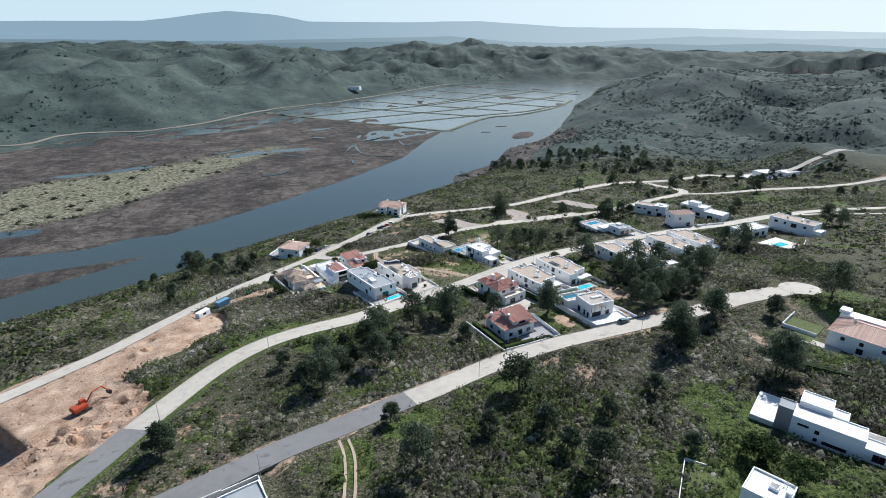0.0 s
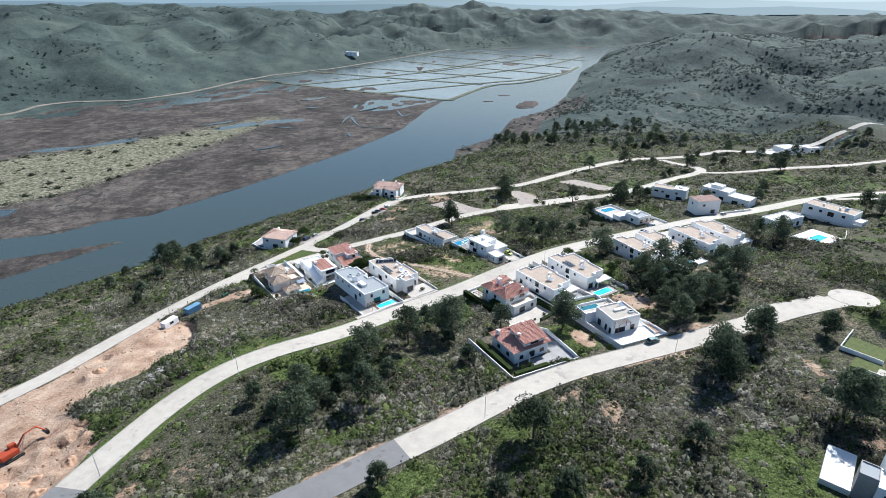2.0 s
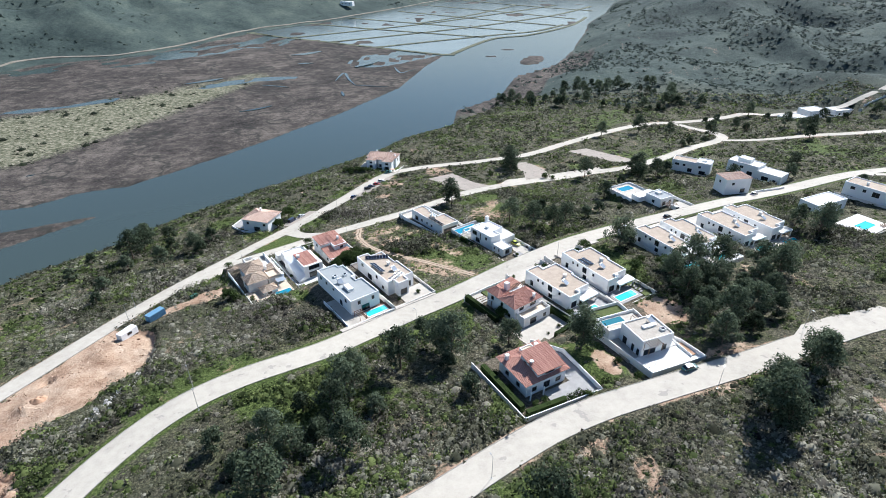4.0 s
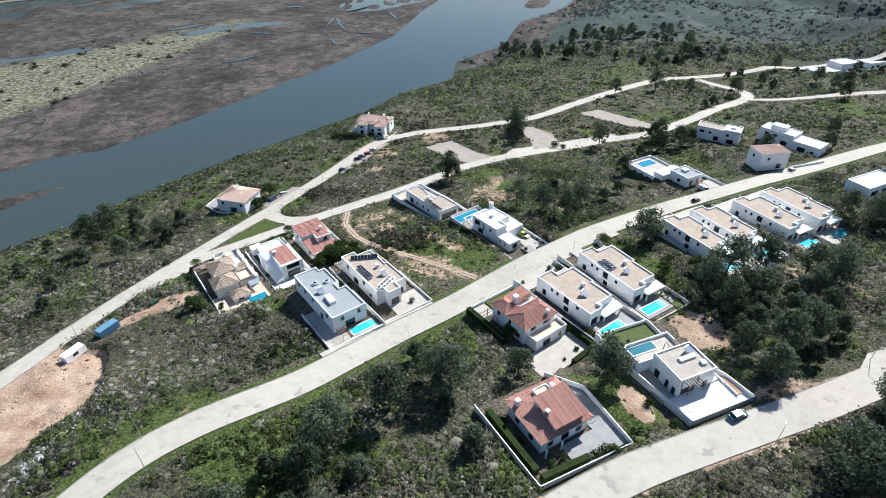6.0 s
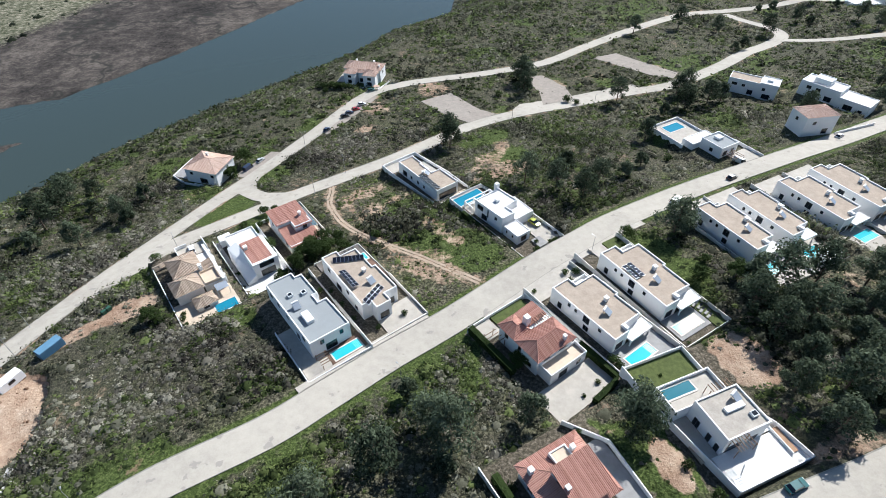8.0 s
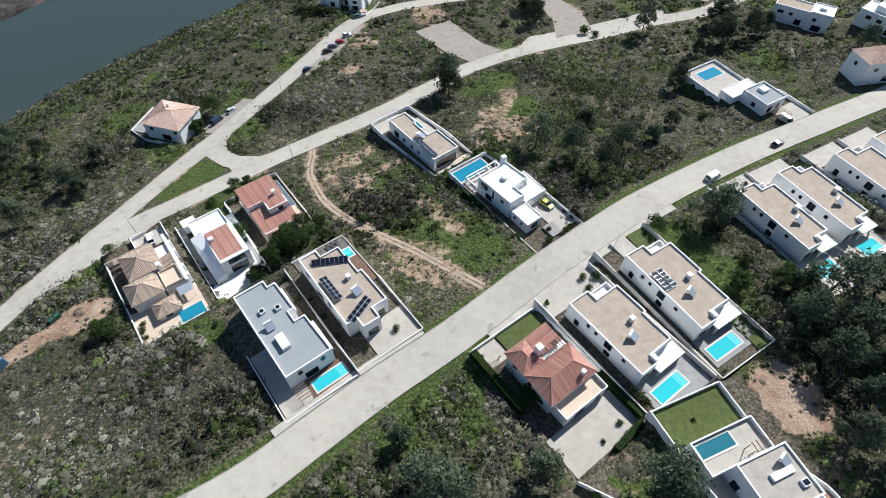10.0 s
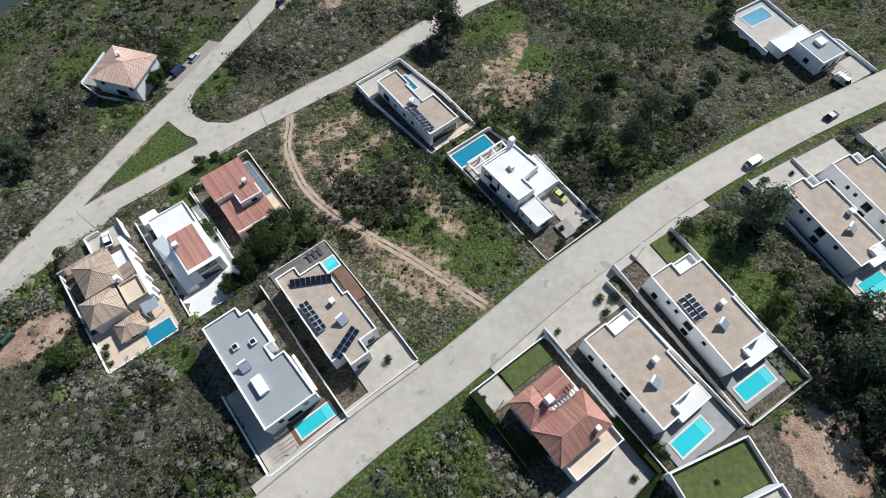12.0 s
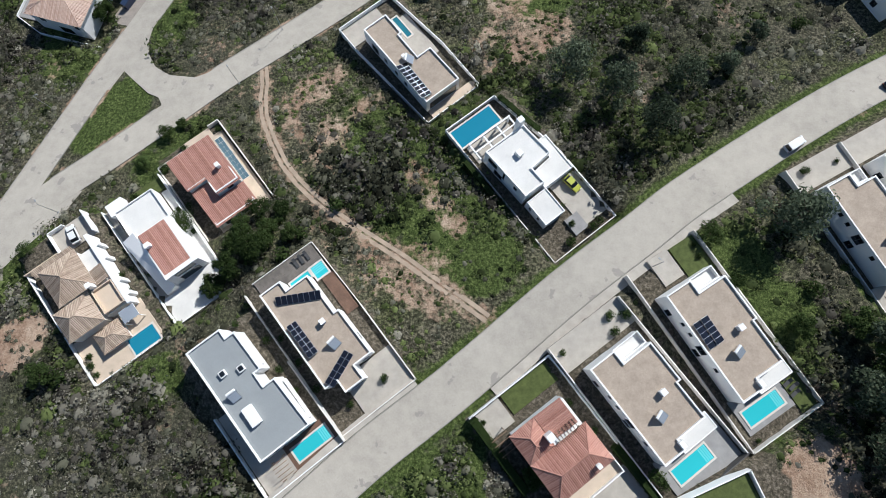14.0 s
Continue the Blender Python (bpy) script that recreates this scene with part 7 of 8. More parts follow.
def jittered(x0, x1, y0, y1, step):
    gx, gy = np.meshgrid(np.arange(x0, x1, step), np.arange(y0, y1, step))
    x, y = gx.ravel() + rng.uniform(-0.6, 0.6, gx.size) * step, gy.ravel() + rng.uniform(-0.6, 0.6, gx.size) * step
    return x, y


NEAR_SHAPES = [bush_shape(54, 0.152, k) for k in range(1, 8)]
MID_SHAPES = [bush_shape(28, 0.24, k + 20) for k in range(1, 6)]
FAR_SHAPES = [bush_shape(10, 0.40, k + 40) for k in range(1, 5)]

x, y = jittered(-150, 175, 62, 345, 1.32)
b_, g_, m_, s_ = cover(x, y)
lush = fbm(x / 17, y / 17, 101, 4) + 0.2 * soft_zone(x, y, [(-14, 267, 15, 9, -40), (-48, 243, 8, 5, 0)])
NEARBY = soft_zone(x, y, [(62, 122, 62, 40, 10), (-5, 150, 60, 16, 36), (-112, 270, 34, 80, -25), (36, 284, 30, 22, 30), (-55, 330, 20, 40, -30)])
keep = open_ground(x, y) & (rng.uniform(size=len(x)) > b_ * 0.80) & (rng.uniform(size=len(x)) < np.clip(0.46 + 1.4 * (lush - 0.28) + 0.25 * soft_zone(x, y, HEATH) + 0.34 * NEARBY, 0.32, 1)) & (rng.uniform(size=len(x)) > 0.55 * smooth(0.3, 0.8, g_))
x, y, g_, lush = x[keep], y[keep], g_[keep], lush[keep]
size = np.clip(0.48 + 2.6 * np.maximum(lush - 0.42, 0) + rng.gamma(1.25, 0.44, len(x)), 0.45, 3.0) * (1 - 0.40 * b_[keep])
tall = size * (rng.uniform(0.55, 0.95, len(x)) + 0.5 * smooth(0.5, 0.65, lush))
tone = np.clip(fbm(x / 16, y / 16, 103, 4) * 2.2 - 0.68 + rng.normal(0, 0.26, len(x)), 0, 1)
cushion = soft_zone(x, y, CUSHIONS)
thicket = soft_zone(x, y, [(-15, 267, 16, 11, -40), (12, 240, 6, 12, 30)])
tone = np.clip(tone - 0.3 * thicket, 0, 1)
size = size * (1 + 0.25 * thicket)
size = np.where((cushion > 0.4) & (x < 50), np.minimum(size, rng.uniform(0.6, 1.15, len(x))), size)
tall = np.minimum(tall, size * 1.1)
fresh = (rng.uniform(size=len(x)) < (1 - 0.9 * thicket) * (0.18 + 0.7 * cushion + 0.6 * g_ + 0.5 * smooth(0.52, 0.64, fbm(x / 24, y / 24, 105, 3)) * (1 - 0.9 * soft_zone(x, y, HEATH))))
grey = ~fresh & (rng.uniform(size=len(x)) < 0.12 + 0.52 * soft_zone(x, y, HEATH) + 0.4 * smooth(0.54, 0.64, fbm(x / 20, y / 20, 131, 3)))
olive = ~fresh & ~grey
strew("scrub", x[olive], y[olive], size[olive], tall[olive], tone[olive], NEAR_SHAPES, LEAF, "dense olive-green scrub on sandy soil", "scrub")
strew("heath", x[grey], y[grey], size[grey], tall[grey], tone[grey], NEAR_SHAPES, HEATHLEAF, "dry grey-brown heath between greener scrub", "heath")
strew("shrubs", x[fresh], y[fresh], size[fresh], tall[fresh], tone[fresh], NEAR_SHAPES, GREENLEAF, "fresh green low shrubs among the heath", "shrubs")

x1_, y1_ = jittered(-260, 420, 345, 640, 3.1)
x2_, y2_ = jittered(-270, -150, 130, 345, 2.9)
x3_, y3_ = jittered(175, 330, 60, 345, 3.4)
x, y = np.concatenate([x1_, x2_, x3_]), np.concatenate([y1_, y2_, y3_])
b_, g_, m_, s_ = cover(x, y)
lush = fbm(x / 26, y / 26, 107, 4)
keep = open_ground(x, y) & (rng.uniform(size=len(x)) > b_ * 0.9) & (rng.uniform(size=len(x)) < 0.52 + 1.0 * (lush - 0.25))
x, y, lush = x[keep], y[keep], lush[keep]
size = np.clip(0.8 + 2.0 * (lush - 0.3) + rng.gamma(1.6, 0.52, len(x)), 0.7, 3.8)
tone = np.clip(fbm(x / 15, y / 15, 109, 3) * 1.5 - 0.35 + rng.normal(0, 0.2, len(x)), 0, 1)
fresh = rng.uniform(size=len(x)) < 0.45
for sel, mat, nm, lab in ((~fresh, LEAF, "scrub", "grey-green heath scrub on the river slope"), (fresh, GREENLEAF, "shrubs", "green shrubs on the river slope")):
    strew(nm, x[sel], y[sel], size[sel], size[sel] * rng.uniform(0.6, 0.9, sel.sum()), tone[sel], MID_SHAPES, mat, lab, "scrub")

# woods and bushes on the far hills, dune bushes
x1_, y1_ = jittered(-60, 1500, 600, 1750, 8)
ok = (side_of(SHORE, x1_, y1_) > 10) & (rng.uniform(size=len(x1_)) < 0.10 + 0.80 * smooth(0.45, 0.56, fbm(x1_ / 95, y1_ / 95, 111, 5)))
ok &= near_line(COARSE["river"], x1_, y1_) > 8
x1_, y1_ = x1_[ok], y1_[ok]
x2_, y2_ = jittered(-1700, 300, 800, 2400, 12)
ok = (side_of(HILL_FOOT, x2_, y2_) < -12) & (rng.uniform(size=len(x2_)) < 0.05 + 0.7 * smooth(0.48, 0.60, fbm(x2_ / 120, y2_ / 120, 113, 5))) & (near_line(valley_road, x2_, y2_) > 12)
x2_, y2_ = x2_[ok], y2_[ok]
x, y = np.concatenate([x1_, x2_]), np.concatenate([y1_, y2_])
size = 1.3 + rng.gamma(2.0, 0.9, len(x))
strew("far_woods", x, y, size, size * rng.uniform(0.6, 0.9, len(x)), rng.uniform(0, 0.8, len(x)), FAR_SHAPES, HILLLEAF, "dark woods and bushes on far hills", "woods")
x, y = jittered(-560, -205, 460, 800, 12)
b_, g_, m_, s_ = cover(x, y)
ok = (s_ > 0.3) & (rng.uniform(size=len(x)) < 0.62)
x, y = x[ok], y[ok]
size = np.clip(rng.gamma(1.7, 1.5, len(x)), 0.9, 7.0)
strew("dune_bushes", x, y, size, size * 0.6, rng.uniform(0.0, 0.12, len(x)), NEAR_SHAPES, DUNELEAF, "dark round bushes on pale dune sand", "bushes")


def pine(seed, high, wide, dense=900):
    """A pine: tapered bent trunk, limbs, and an uneven crown of needle clumps."""
    r = random.Random(seed)
    tree = thing("pine_tree", pose(0, 0, -300), "dark green pine tree with an open crown", "tree", "pine trees in the scrub")
    bm = bmesh.new()
    lean = (r.uniform(-0.5, 0.5), r.uniform(-0.5, 0.5))
    pts = [Vector((lean[0] * t * t, lean[1] * t * t, -0.5 + t * (high * 0.9 + 0.5))) for t in (0, 0.3, 0.6, 1.0)]
    for i in range(3):
        tube(bm, pts[i], pts[i + 1], 0.22 * (1 - 0.28 * i), 0.22 * (1 - 0.28 * (i + 1)), 7)
    part("trunk", bm, BARK, tree)
    centres, radii = [], []
    n = r.randint(11, 15)
    for i in range(n):
        t = (i + 0.5) / n
        a, reach = i * 2.4 + r.uniform(-0.5, 0.5), wide * (1.0 - 0.55 * t) * r.uniform(0.55, 1.0)
        z = high * (0.30 + 0.62 * t)
        centres.append((lean[0] * t + reach * math.cos(a), lean[1] * t + reach * math.sin(a), z))
        radii.append(wide * r.uniform(0.34, 0.50))
        bm = bmesh.new()
        q = pts[1].lerp(pts[3], max(0, t - 0.12))
        tube(bm, q, Vector(centres[-1]) - Vector((0, 0, 0.2)), 0.07, 0.03, 5)
        part("limb", bm, BARK, tree)
    centres.append((lean[0], lean[1], high * 0.93))
    radii.append(wide * 0.34)
    v = leaf_cloud(centres, radii, int(dense * 2.6), 0.33, seed, 0.75, 0.42, 0.45)
    crown = from_arrays("crown", v, np.arange(len(v)).reshape(-1, 3), PINELEAF)
    crown.parent = tree
    return tree


PINES = [pine(1, 7.0, 2.9), pine(2, 8.5, 3.3, 760), pine(3, 6.0, 2.5), pine(4, 9.5, 3.6, 820), pine(5, 5.0, 2.2, 460), pine(6, 7.5, 3.4, 760)]
SPOTS_A = [(31, 288, 4), (41, 282, 2), (56, 285, 6), (48, 273, 4), (47, 295, 1), (78, 158, 4), (98, 174, 6), (119, 170, 4), (73.6, 253.2, 3), (42.8, 400, 4), (46.7, 395.6, 2), (44, 404, 6), (85, 368, 4), (113.9, 371.5, 2), (118, 374, 4), (3.6, 326.9, 4), (124.5, 479.8, 2), (100, 347, 1), (83, 319.6, 2), (-71.4, 108.3, 2), (-11, 179, 4), (0, 188, 6), (3, 184, 4), (-6, 196, 3), (-26, 160, 2), (-23, 171, 4), (-16, 161, 3), (-34, 162, 5), (20, 190, 2), (40, 185, 4), (36, 180, 6), (76, 152, 4), (94, 168, 2), (13, 174, 3), (-39, 151, 2),
           (5, 323, 2), (42, 382, 4), (112, 355, 6), (123, 358, 2), (70, 251, 6), (147, 266, 2), (151, 257, 4)]
SPOTS_B = [(156, 261, 2), (-139, 269, 3), (-129, 291, 1), (-111, 281, 3), (-150, 305, 2), (-136, 246, 5), (-113, 299, 1), (22, 131, 6), (30, 104, 1), (26, 113, 3), (117, 162, 4), (98, 135, 2), (60, 104, 3),
           (-72, 111, 3), (-36, 136, 6), (-6, 100, 4), (36, 98, 2), (147, 184, 4), (209, 370, 4), (242, 311, 6), (236, 316, 2), (161, 270, 1), (241, 504, 4), (118, 366, 3), (131, 362, 1), (45, 386, 1)]
SPOTS_C = [(-28, 152, 3), (-20, 148, 2), (-44, 143, 5), (-52, 150, 5), (2, 178, 3), (8, 168, 5), (-14, 118, 3), (12, 112, 1), (44, 118, 5), (60, 128, 5), (88, 128, 3), 
           (-122, 268, 2), (-144, 282, 4), (-160, 262, 1), (-170, 290, 3), (-130, 232, 5), (66, 288, 3), (20, 276, 5), (74, 296, 5), (88, 330, 1), (160, 345, 2), (176, 362, 4), (196, 352, 1), (220, 330, 3), (118, 172, 3)]
dice = random.Random(9)
SPOTS_D = [(-138, 306, 2), (-158, 318, 4), (-115, 285, 4), (-146, 296, 6), (41, 187, 4), (31, 201, 2), (14, 174, 6), (77, 150, 6), (99, 133, 4), (120, 162, 4), (-33, 148, 6), (-24, 167, 4)]
spots = SPOTS_A + SPOTS_B + SPOTS_C + SPOTS_D
BAND = [(78, 219), (92, 233), (98, 227), (110, 226), (76, 194), (79, 184), (90, 189), (101, 197), (105, 216), (118, 225), (79, 210), (85, 216), (82, 202), (84, 192), (94, 199), (91, 215), (99, 215), (87, 208), (96, 207),
        (86, 226), (104, 206), (92, 222), (112, 218), (82, 229), (108, 236)]
spots += [(px, py, dice.choice((1, 2, 2, 4, 6, 3))) for px, py in BAND]
for i in range(70):
    spots.append((dice.uniform(60, 250), dice.uniform(575, 700), dice.randint(1, 6)))
for i in range(26):
    spots.append((dice.uniform(150, 420), dice.uniform(440, 560), dice.randint(1, 6)))
for x, y, k in spots:
    px, py = np.array([float(x)]), np.array([float(y)])
    if any(in_pad(p, px, py)[0] > -1.5 for p in PADS) or any(near_line(COARSE[r], px, py)[0] < ROADS[r][1] / 2 + 1.5 for r in ROADS) or side_of(SHORE, px, py)[0] < 6:
        continue
    s = dice.uniform(1.1, 1.65) if k in (2, 4, 6) else dice.uniform(0.9, 1.3)
    copy_thing(PINES[k - 1], pose(x, y, spot(x, y), 0, 0, dice.uniform(0, 360)) @ Matrix.Scale(s, 4))
for t in PINES:
    for o in list(t.children_recursive) + [t]:
        bpy.data.objects.remove(o)

# ---- street lamps ----


def street_lamp(x, y, a, high=6.5):
    top = thing("street_lamp", pose(x, y, spot(x, y) + 0.1, 0, 0, a), "slim grey street lamp with a short arm", "street lamp", "street lamps along the roads")
    bm = bmesh.new()
    tube(bm, (0, 0, -0.6), (0, 0, high), 0.08, 0.05, 8)
    part("pole", bm, STEEL, top)
    bm = bmesh.new()
    tube(bm, (0, 0, high - 0.05), (0.7, 0, high + 0.12), 0.035, 0.03, 6)
    part("arm", bm, STEEL, top)
    bm = bmesh.new()
    box(bm, 0.6, 1.2, -0.14, 0.14, high + 0.07, high + 0.19)
    part("lamp_head", bevelled(bm, 0.03), STEEL, top)
    block("base_plate", STEEL, top, -0.2, 0.2, -0.2, 0.2, -0.3, 0.06)
    return top


for x, y, a in ((-45, 290.5, 120), (-93, 287, 20), (-83, 258.4, 120), (69, 164.8, 60), (-7.6, 200.2, 140), (44, 242.5, 140), (33, 347.6, -60), (73, 362.6, -60), (11, 139.6, 120), (-61, 163.5, 130), (-80.3, 124.9, 160), (-43.5, 100.2, 130), (-111, 225, -20), (104, 188.6, -70)):
    street_lamp(x, y, a)
for x, y, a in ((-106.5, 213, 20), (-66, 172, 130), (-36, 306, 120), (-58, 335, 0)):
    street_lamp(x, y, a, 7.5)

# ---- parked cars ----


def paint(name, c):
    return plain(name, c, 0.28, 0.04, 1.0, spec=0.6)


def car(x, y, a, colour, label, length=4.2, high=1.5, van=False, z=None):
    top = thing("van" if van else "car", pose(x, y, (spot(x, y) if z is None else z) + 0.16, 0, 0, a), label, "van" if van else "car", "parked cars")
    w, L = 0.88, length / 2
    prof = [(-L, 0.35), (-L, 0.80), (-L + 0.25, 0.92), (L - 1.0, 0.90), (L - 0.15, 0.72), (L, 0.45), (L - 0.05, 0.30), (-L + 0.05, 0.28)]
    bm = bmesh.new()
    a_, b_ = [bm.verts.new((px, -w, pz)) for px, pz in prof], [bm.verts.new((px, w, pz)) for px, pz in prof]
    bm.faces.new(a_)
    bm.faces.new(b_[::-1])
    for i in range(len(prof)):
        j = (i + 1) % len(prof)
        bm.faces.new((a_[i], b_[i], b_[j], a_[j]))
    body = part("body", bevelled(bm, 0.06, 2), colour, top)
    r0, r1, f0 = (-L + 0.1, -L + 0.25, L - 0.5) if van else (-L + 0.25, -L + 0.8, L - 1.15)
    roof = [(r0, 0.88), (r1, high), (f0 - 0.75, high), (f0, 0.88)]
    bm = bmesh.new()
    a_ = [bm.verts.new((px, -(w - (0.06 if pz < 1 else 0.2)), pz)) for px, pz in roof]
    b_ = [bm.verts.new((px, (w - (0.06 if pz < 1 else 0.2)), pz)) for px, pz in roof]
    bm.faces.new(a_)
    bm.faces.new(b_[::-1])
    for i in range(4):
        j = (i + 1) % 4
        bm.faces.new((a_[i], b_[i], b_[j], a_[j]))
    part("windows", bevelled(bm, 0.04), GLASS, top).name = "glasshouse"
    block("roof_panel", colour, top, r1 - 0.02, f0 - 0.72, -w + 0.17, w - 0.17, high - 0.05, high + 0.03, "", 0.02)
    if van:
        block("cargo_side", colour, top, r1, f0 - 1.2, -w + 0.04, w - 0.04, 0.9, high - 0.06, "", 0.03)
    for sx in (-L + 0.75, L - 0.8):
        for sy in (-1, 1):
            bm = bmesh.new()
            tube(bm, (sx, sy * (w - 0.18), 0.3), (sx, sy * (w + 0.02), 0.3), 0.31, n=14)
            wheel = part("wheel", bm, BLACK, top)
            bm = bmesh.new()
            tube(bm, (sx, sy * (w + 0.021), 0.3), (sx, sy * (w + 0.03), 0.3), 0.19, n=10)
            part("rim", bm, ALU, wheel)
    for sy in (-1, 1):
        block("headlight", WHITE, top, L - 0.12, L - 0.01, sy * 0.62 - 0.16, sy * 0.62 + 0.16, 0.56, 0.68)
        block("tail_light", ORANGE, top, -L - 0.012, -L + 0.06, sy * 0.68 - 0.1, sy * 0.68 + 0.1, 0.62, 0.8)
    return top


LIME, SILVER = paint("lime_car_paint", (0.42, 0.44, 0.06)), paint("silver_car_paint", (0.45, 0.46, 0.47))
NAVY, CARWHITE = paint("dark_blue_car_paint", (0.025, 0.04, 0.08)), paint("white_car_paint", (0.75, 0.75, 0.74))
TEAL, REDCAR, BLACKCAR = paint("teal_car_paint", (0.02, 0.10, 0.10)), paint("red_car_paint", (0.33, 0.02, 0.02)), paint("black_car_paint", (0.02, 0.02, 0.022))
SM = site_pose("white_car")
p = SM @ Vector((11.6, -15.4, 0))
car(p.x, p.y, 37 - 84, LIME, "lime green hatchback on a paved drive", 4.1, z=SM.translation.z - 0.1)
car(-78.8, 319.0, 62, NAVY, "dark blue van with a roof rack beside the road", 5.2, 2.1, True)
car(-75.4, 325.2, 62, SILVER, "silver car parked by the roadside", 4.2)
car(65.5, 173.0, 22, TEAL, "dark teal estate car parked by a white wall", 4.5)
for x, y, c, l in ((-51.2, 351, NAVY, "dark blue car parked on the verge"), (-45.0, 365, BLACKCAR, "black car parked on a dirt shoulder"), (-43.2, 368.5, NAVY, "dark blue car parked on a dirt shoulder"),
                   (-40.5, 372.2, REDCAR, "red car parked on a dirt shoulder"), (-38.2, 378, CARWHITE, "white car parked on a dirt shoulder"), (-35.3, 394.8, TEAL, "teal car parked by the river road")):
    car(x, y, 25 if y > 355 else 62, c, l)
q = site_pose("cupolas") @ Vector((7.2, 5.6, 0))
car(q.x, q.y, 37 + 84, CARWHITE, "white car on a walled forecourt", 4.3, z=q.z - 0.1)
car(101, 283.2, 31, BLACKCAR, "black car parked beside the centre road")
car(77, 268.6, 31, CARWHITE, "white pick-up van beside the centre road", 4.9, 1.9, True)
car(110.5, 297.5, -52, CARWHITE, "white van in a paved yard", 5.0, 2.0, True)
car(157, 315.6, 33, SILVER, "silver car beside the road", 4.3)

# ---- diggings: excavator, site cabins, heaps and rubble ----
z0 = spot(-109.3, 134.6)
dig = thing("excavator", pose(-109.3, 134.6, z0, 0, 0, 62) @ Matrix.Scale(1.2, 4), "orange tracked excavator on raw soil", "excavator")
for sy in (-1, 1):
    bm = bmesh.new()
    box(bm, -1.9, 1.9, sy * 1.2 - 0.3, sy * 1.2 + 0.3, 0.0, 0.85)
    part("track", bevelled(bm, 0.25, 3), BLACK, dig)
bm = bmesh.new()
tube(bm, (0, 0, 0.7), (0, 0, 1.1), 0.7, n=14)
part("slew_ring", bm, BLACK, dig)
bm = bmesh.new()
box(bm, -2.3, 1.2, -1.25, 1.25, 1.1, 2.2)
part("engine_housing", bevelled(bm, 0.15, 2), ORANGE, dig)
bm = bmesh.new()
box(bm, 0.1, 1.5, 0.2, 1.25, 1.5, 2.95)
cab = part("cab", bevelled(bm, 0.12, 2), ORANGE, dig)
for b in ((0.3, 1.3, 1.256, 1.275, 2.0, 2.75), (1.506, 1.525, 0.35, 1.1, 1.9, 2.75)):
    block("cab_window", GLASS, cab, *b)
for name, p, q, r in (("boom", (0.9, -0.3, 1.7), (3.2, -0.3, 4.2), 0.26), ("boom_tip", (3.15, -0.3, 4.15), (5.6, -0.3, 4.3), 0.22), ("stick", (5.5, -0.3, 4.4), (7.0, -0.3, 2.2), 0.18)):
    bm = bmesh.new()
    tube(bm, p, q, r, r * 0.85, 4)
    part(name, bm, ORANGE, dig)
bm = bmesh.new()
tube(bm, (1.6, -0.3, 1.4), (3.2, -0.3, 3.6), 0.09, 0.07, 8)
part("hydraulic_ram", bm, STEEL, dig)
bm = bmesh.new()
v = box(bm, 6.4, 7.4, -0.9, 0.3, 1.2, 2.2)
for i in (0, 3):
    v[i].co.x += 0.45
part("bucket", bm, BLACK, dig)


def container(x, y, a, material, label, length=6.0, high=2.5, ribs=True):
    top = thing("site_container", pose(x, y, spot(x, y) + 0.05, 0, 0, a), label, "container", "site containers")
    block("box_body", material, top, -length / 2, length / 2, -1.2, 1.2, 0.1, high, "", 0.04)
    if ribs:
        n = int(length / 0.45)
        for i in range(n):
            px = -length / 2 + 0.3 + i * 0.45
            for sy in (-1, 1):
                block("rib", material, top, px, px + 0.2, sy * 1.215 - 0.02, sy * 1.215 + 0.02, 0.25, high - 0.15)
    block("roof_sheet", material, top, -length / 2 + 0.05, length / 2 - 0.05, -1.15, 1.15, high, high + 0.05)
    for sy in (-0.6, 0.6):
        block("door", material, top, length / 2 + 0.004, length / 2 + 0.05, sy - 0.55, sy + 0.55, 0.25, high - 0.15)
    for sx in (-length / 2 + 0.2, length / 2 - 0.4):
        block("skid", BLACK, top, sx, sx + 0.2, -1.1, 1.1, -0.4, 0.1)
    return top


cb = container(-102.5, 204.8, 66, WHITE, "white site cabin beside the diggings", 6.0, 2.6, False)
block("window", GLASS, cb, -0.8, 0.8, -1.23, -1.2, 1.2, 2.1)
container(-97.8, 214.6, 62, BLUEPAINT, "blue corrugated shipping container by the road", 6.1, 2.6)
bins = thing("waste_bin", pose(-91.5, 227.5, spot(-91.5, 227.5), 0, 0, 60), "dark green waste bins by the road", "bin")
for i in range(2):
    bm = bmesh.new()
    box(bm, i * 1.5, i * 1.5 + 1.3, -0.5, 0.5, 0, 1.25)
    part("bin_body", bevelled(bm, 0.08), GREENPAINT, bins)


def heap(x, y, r, h, seed, material, name, label):
    """A rough mound of soil or stones."""
    rr = np.random.default_rng(seed)
    n = 25
    g = np.linspace(-1, 1, n)
    gx, gy = np.meshgrid(g, g)
    d = np.hypot(gx, gy)
    z = np.clip(1 - d, 0, 1) ** 0.8 * (0.25 + 1.5 * fbm(gx * 2.6 + seed, gy * 2.6, seed, 4)) * h
    wx, wy = x + gx * r, y + gy * r
    z = z + mesh_z(wx.ravel(), wy.ravel()).reshape(n, n) - 0.12 - 0.5 * smooth(0.9, 1.2, d)
    i = (np.arange(n - 1)[:, None] * n + np.arange(n - 1)[None]).ravel()
    ob = from_arrays(name, np.stack([wx.ravel(), wy.ravel(), z.ravel()], 1), np.stack([i, i + 1, i + n + 1, i + n], 1), material)
    return tagged(ob, label, "heap", "heaps at the diggings")


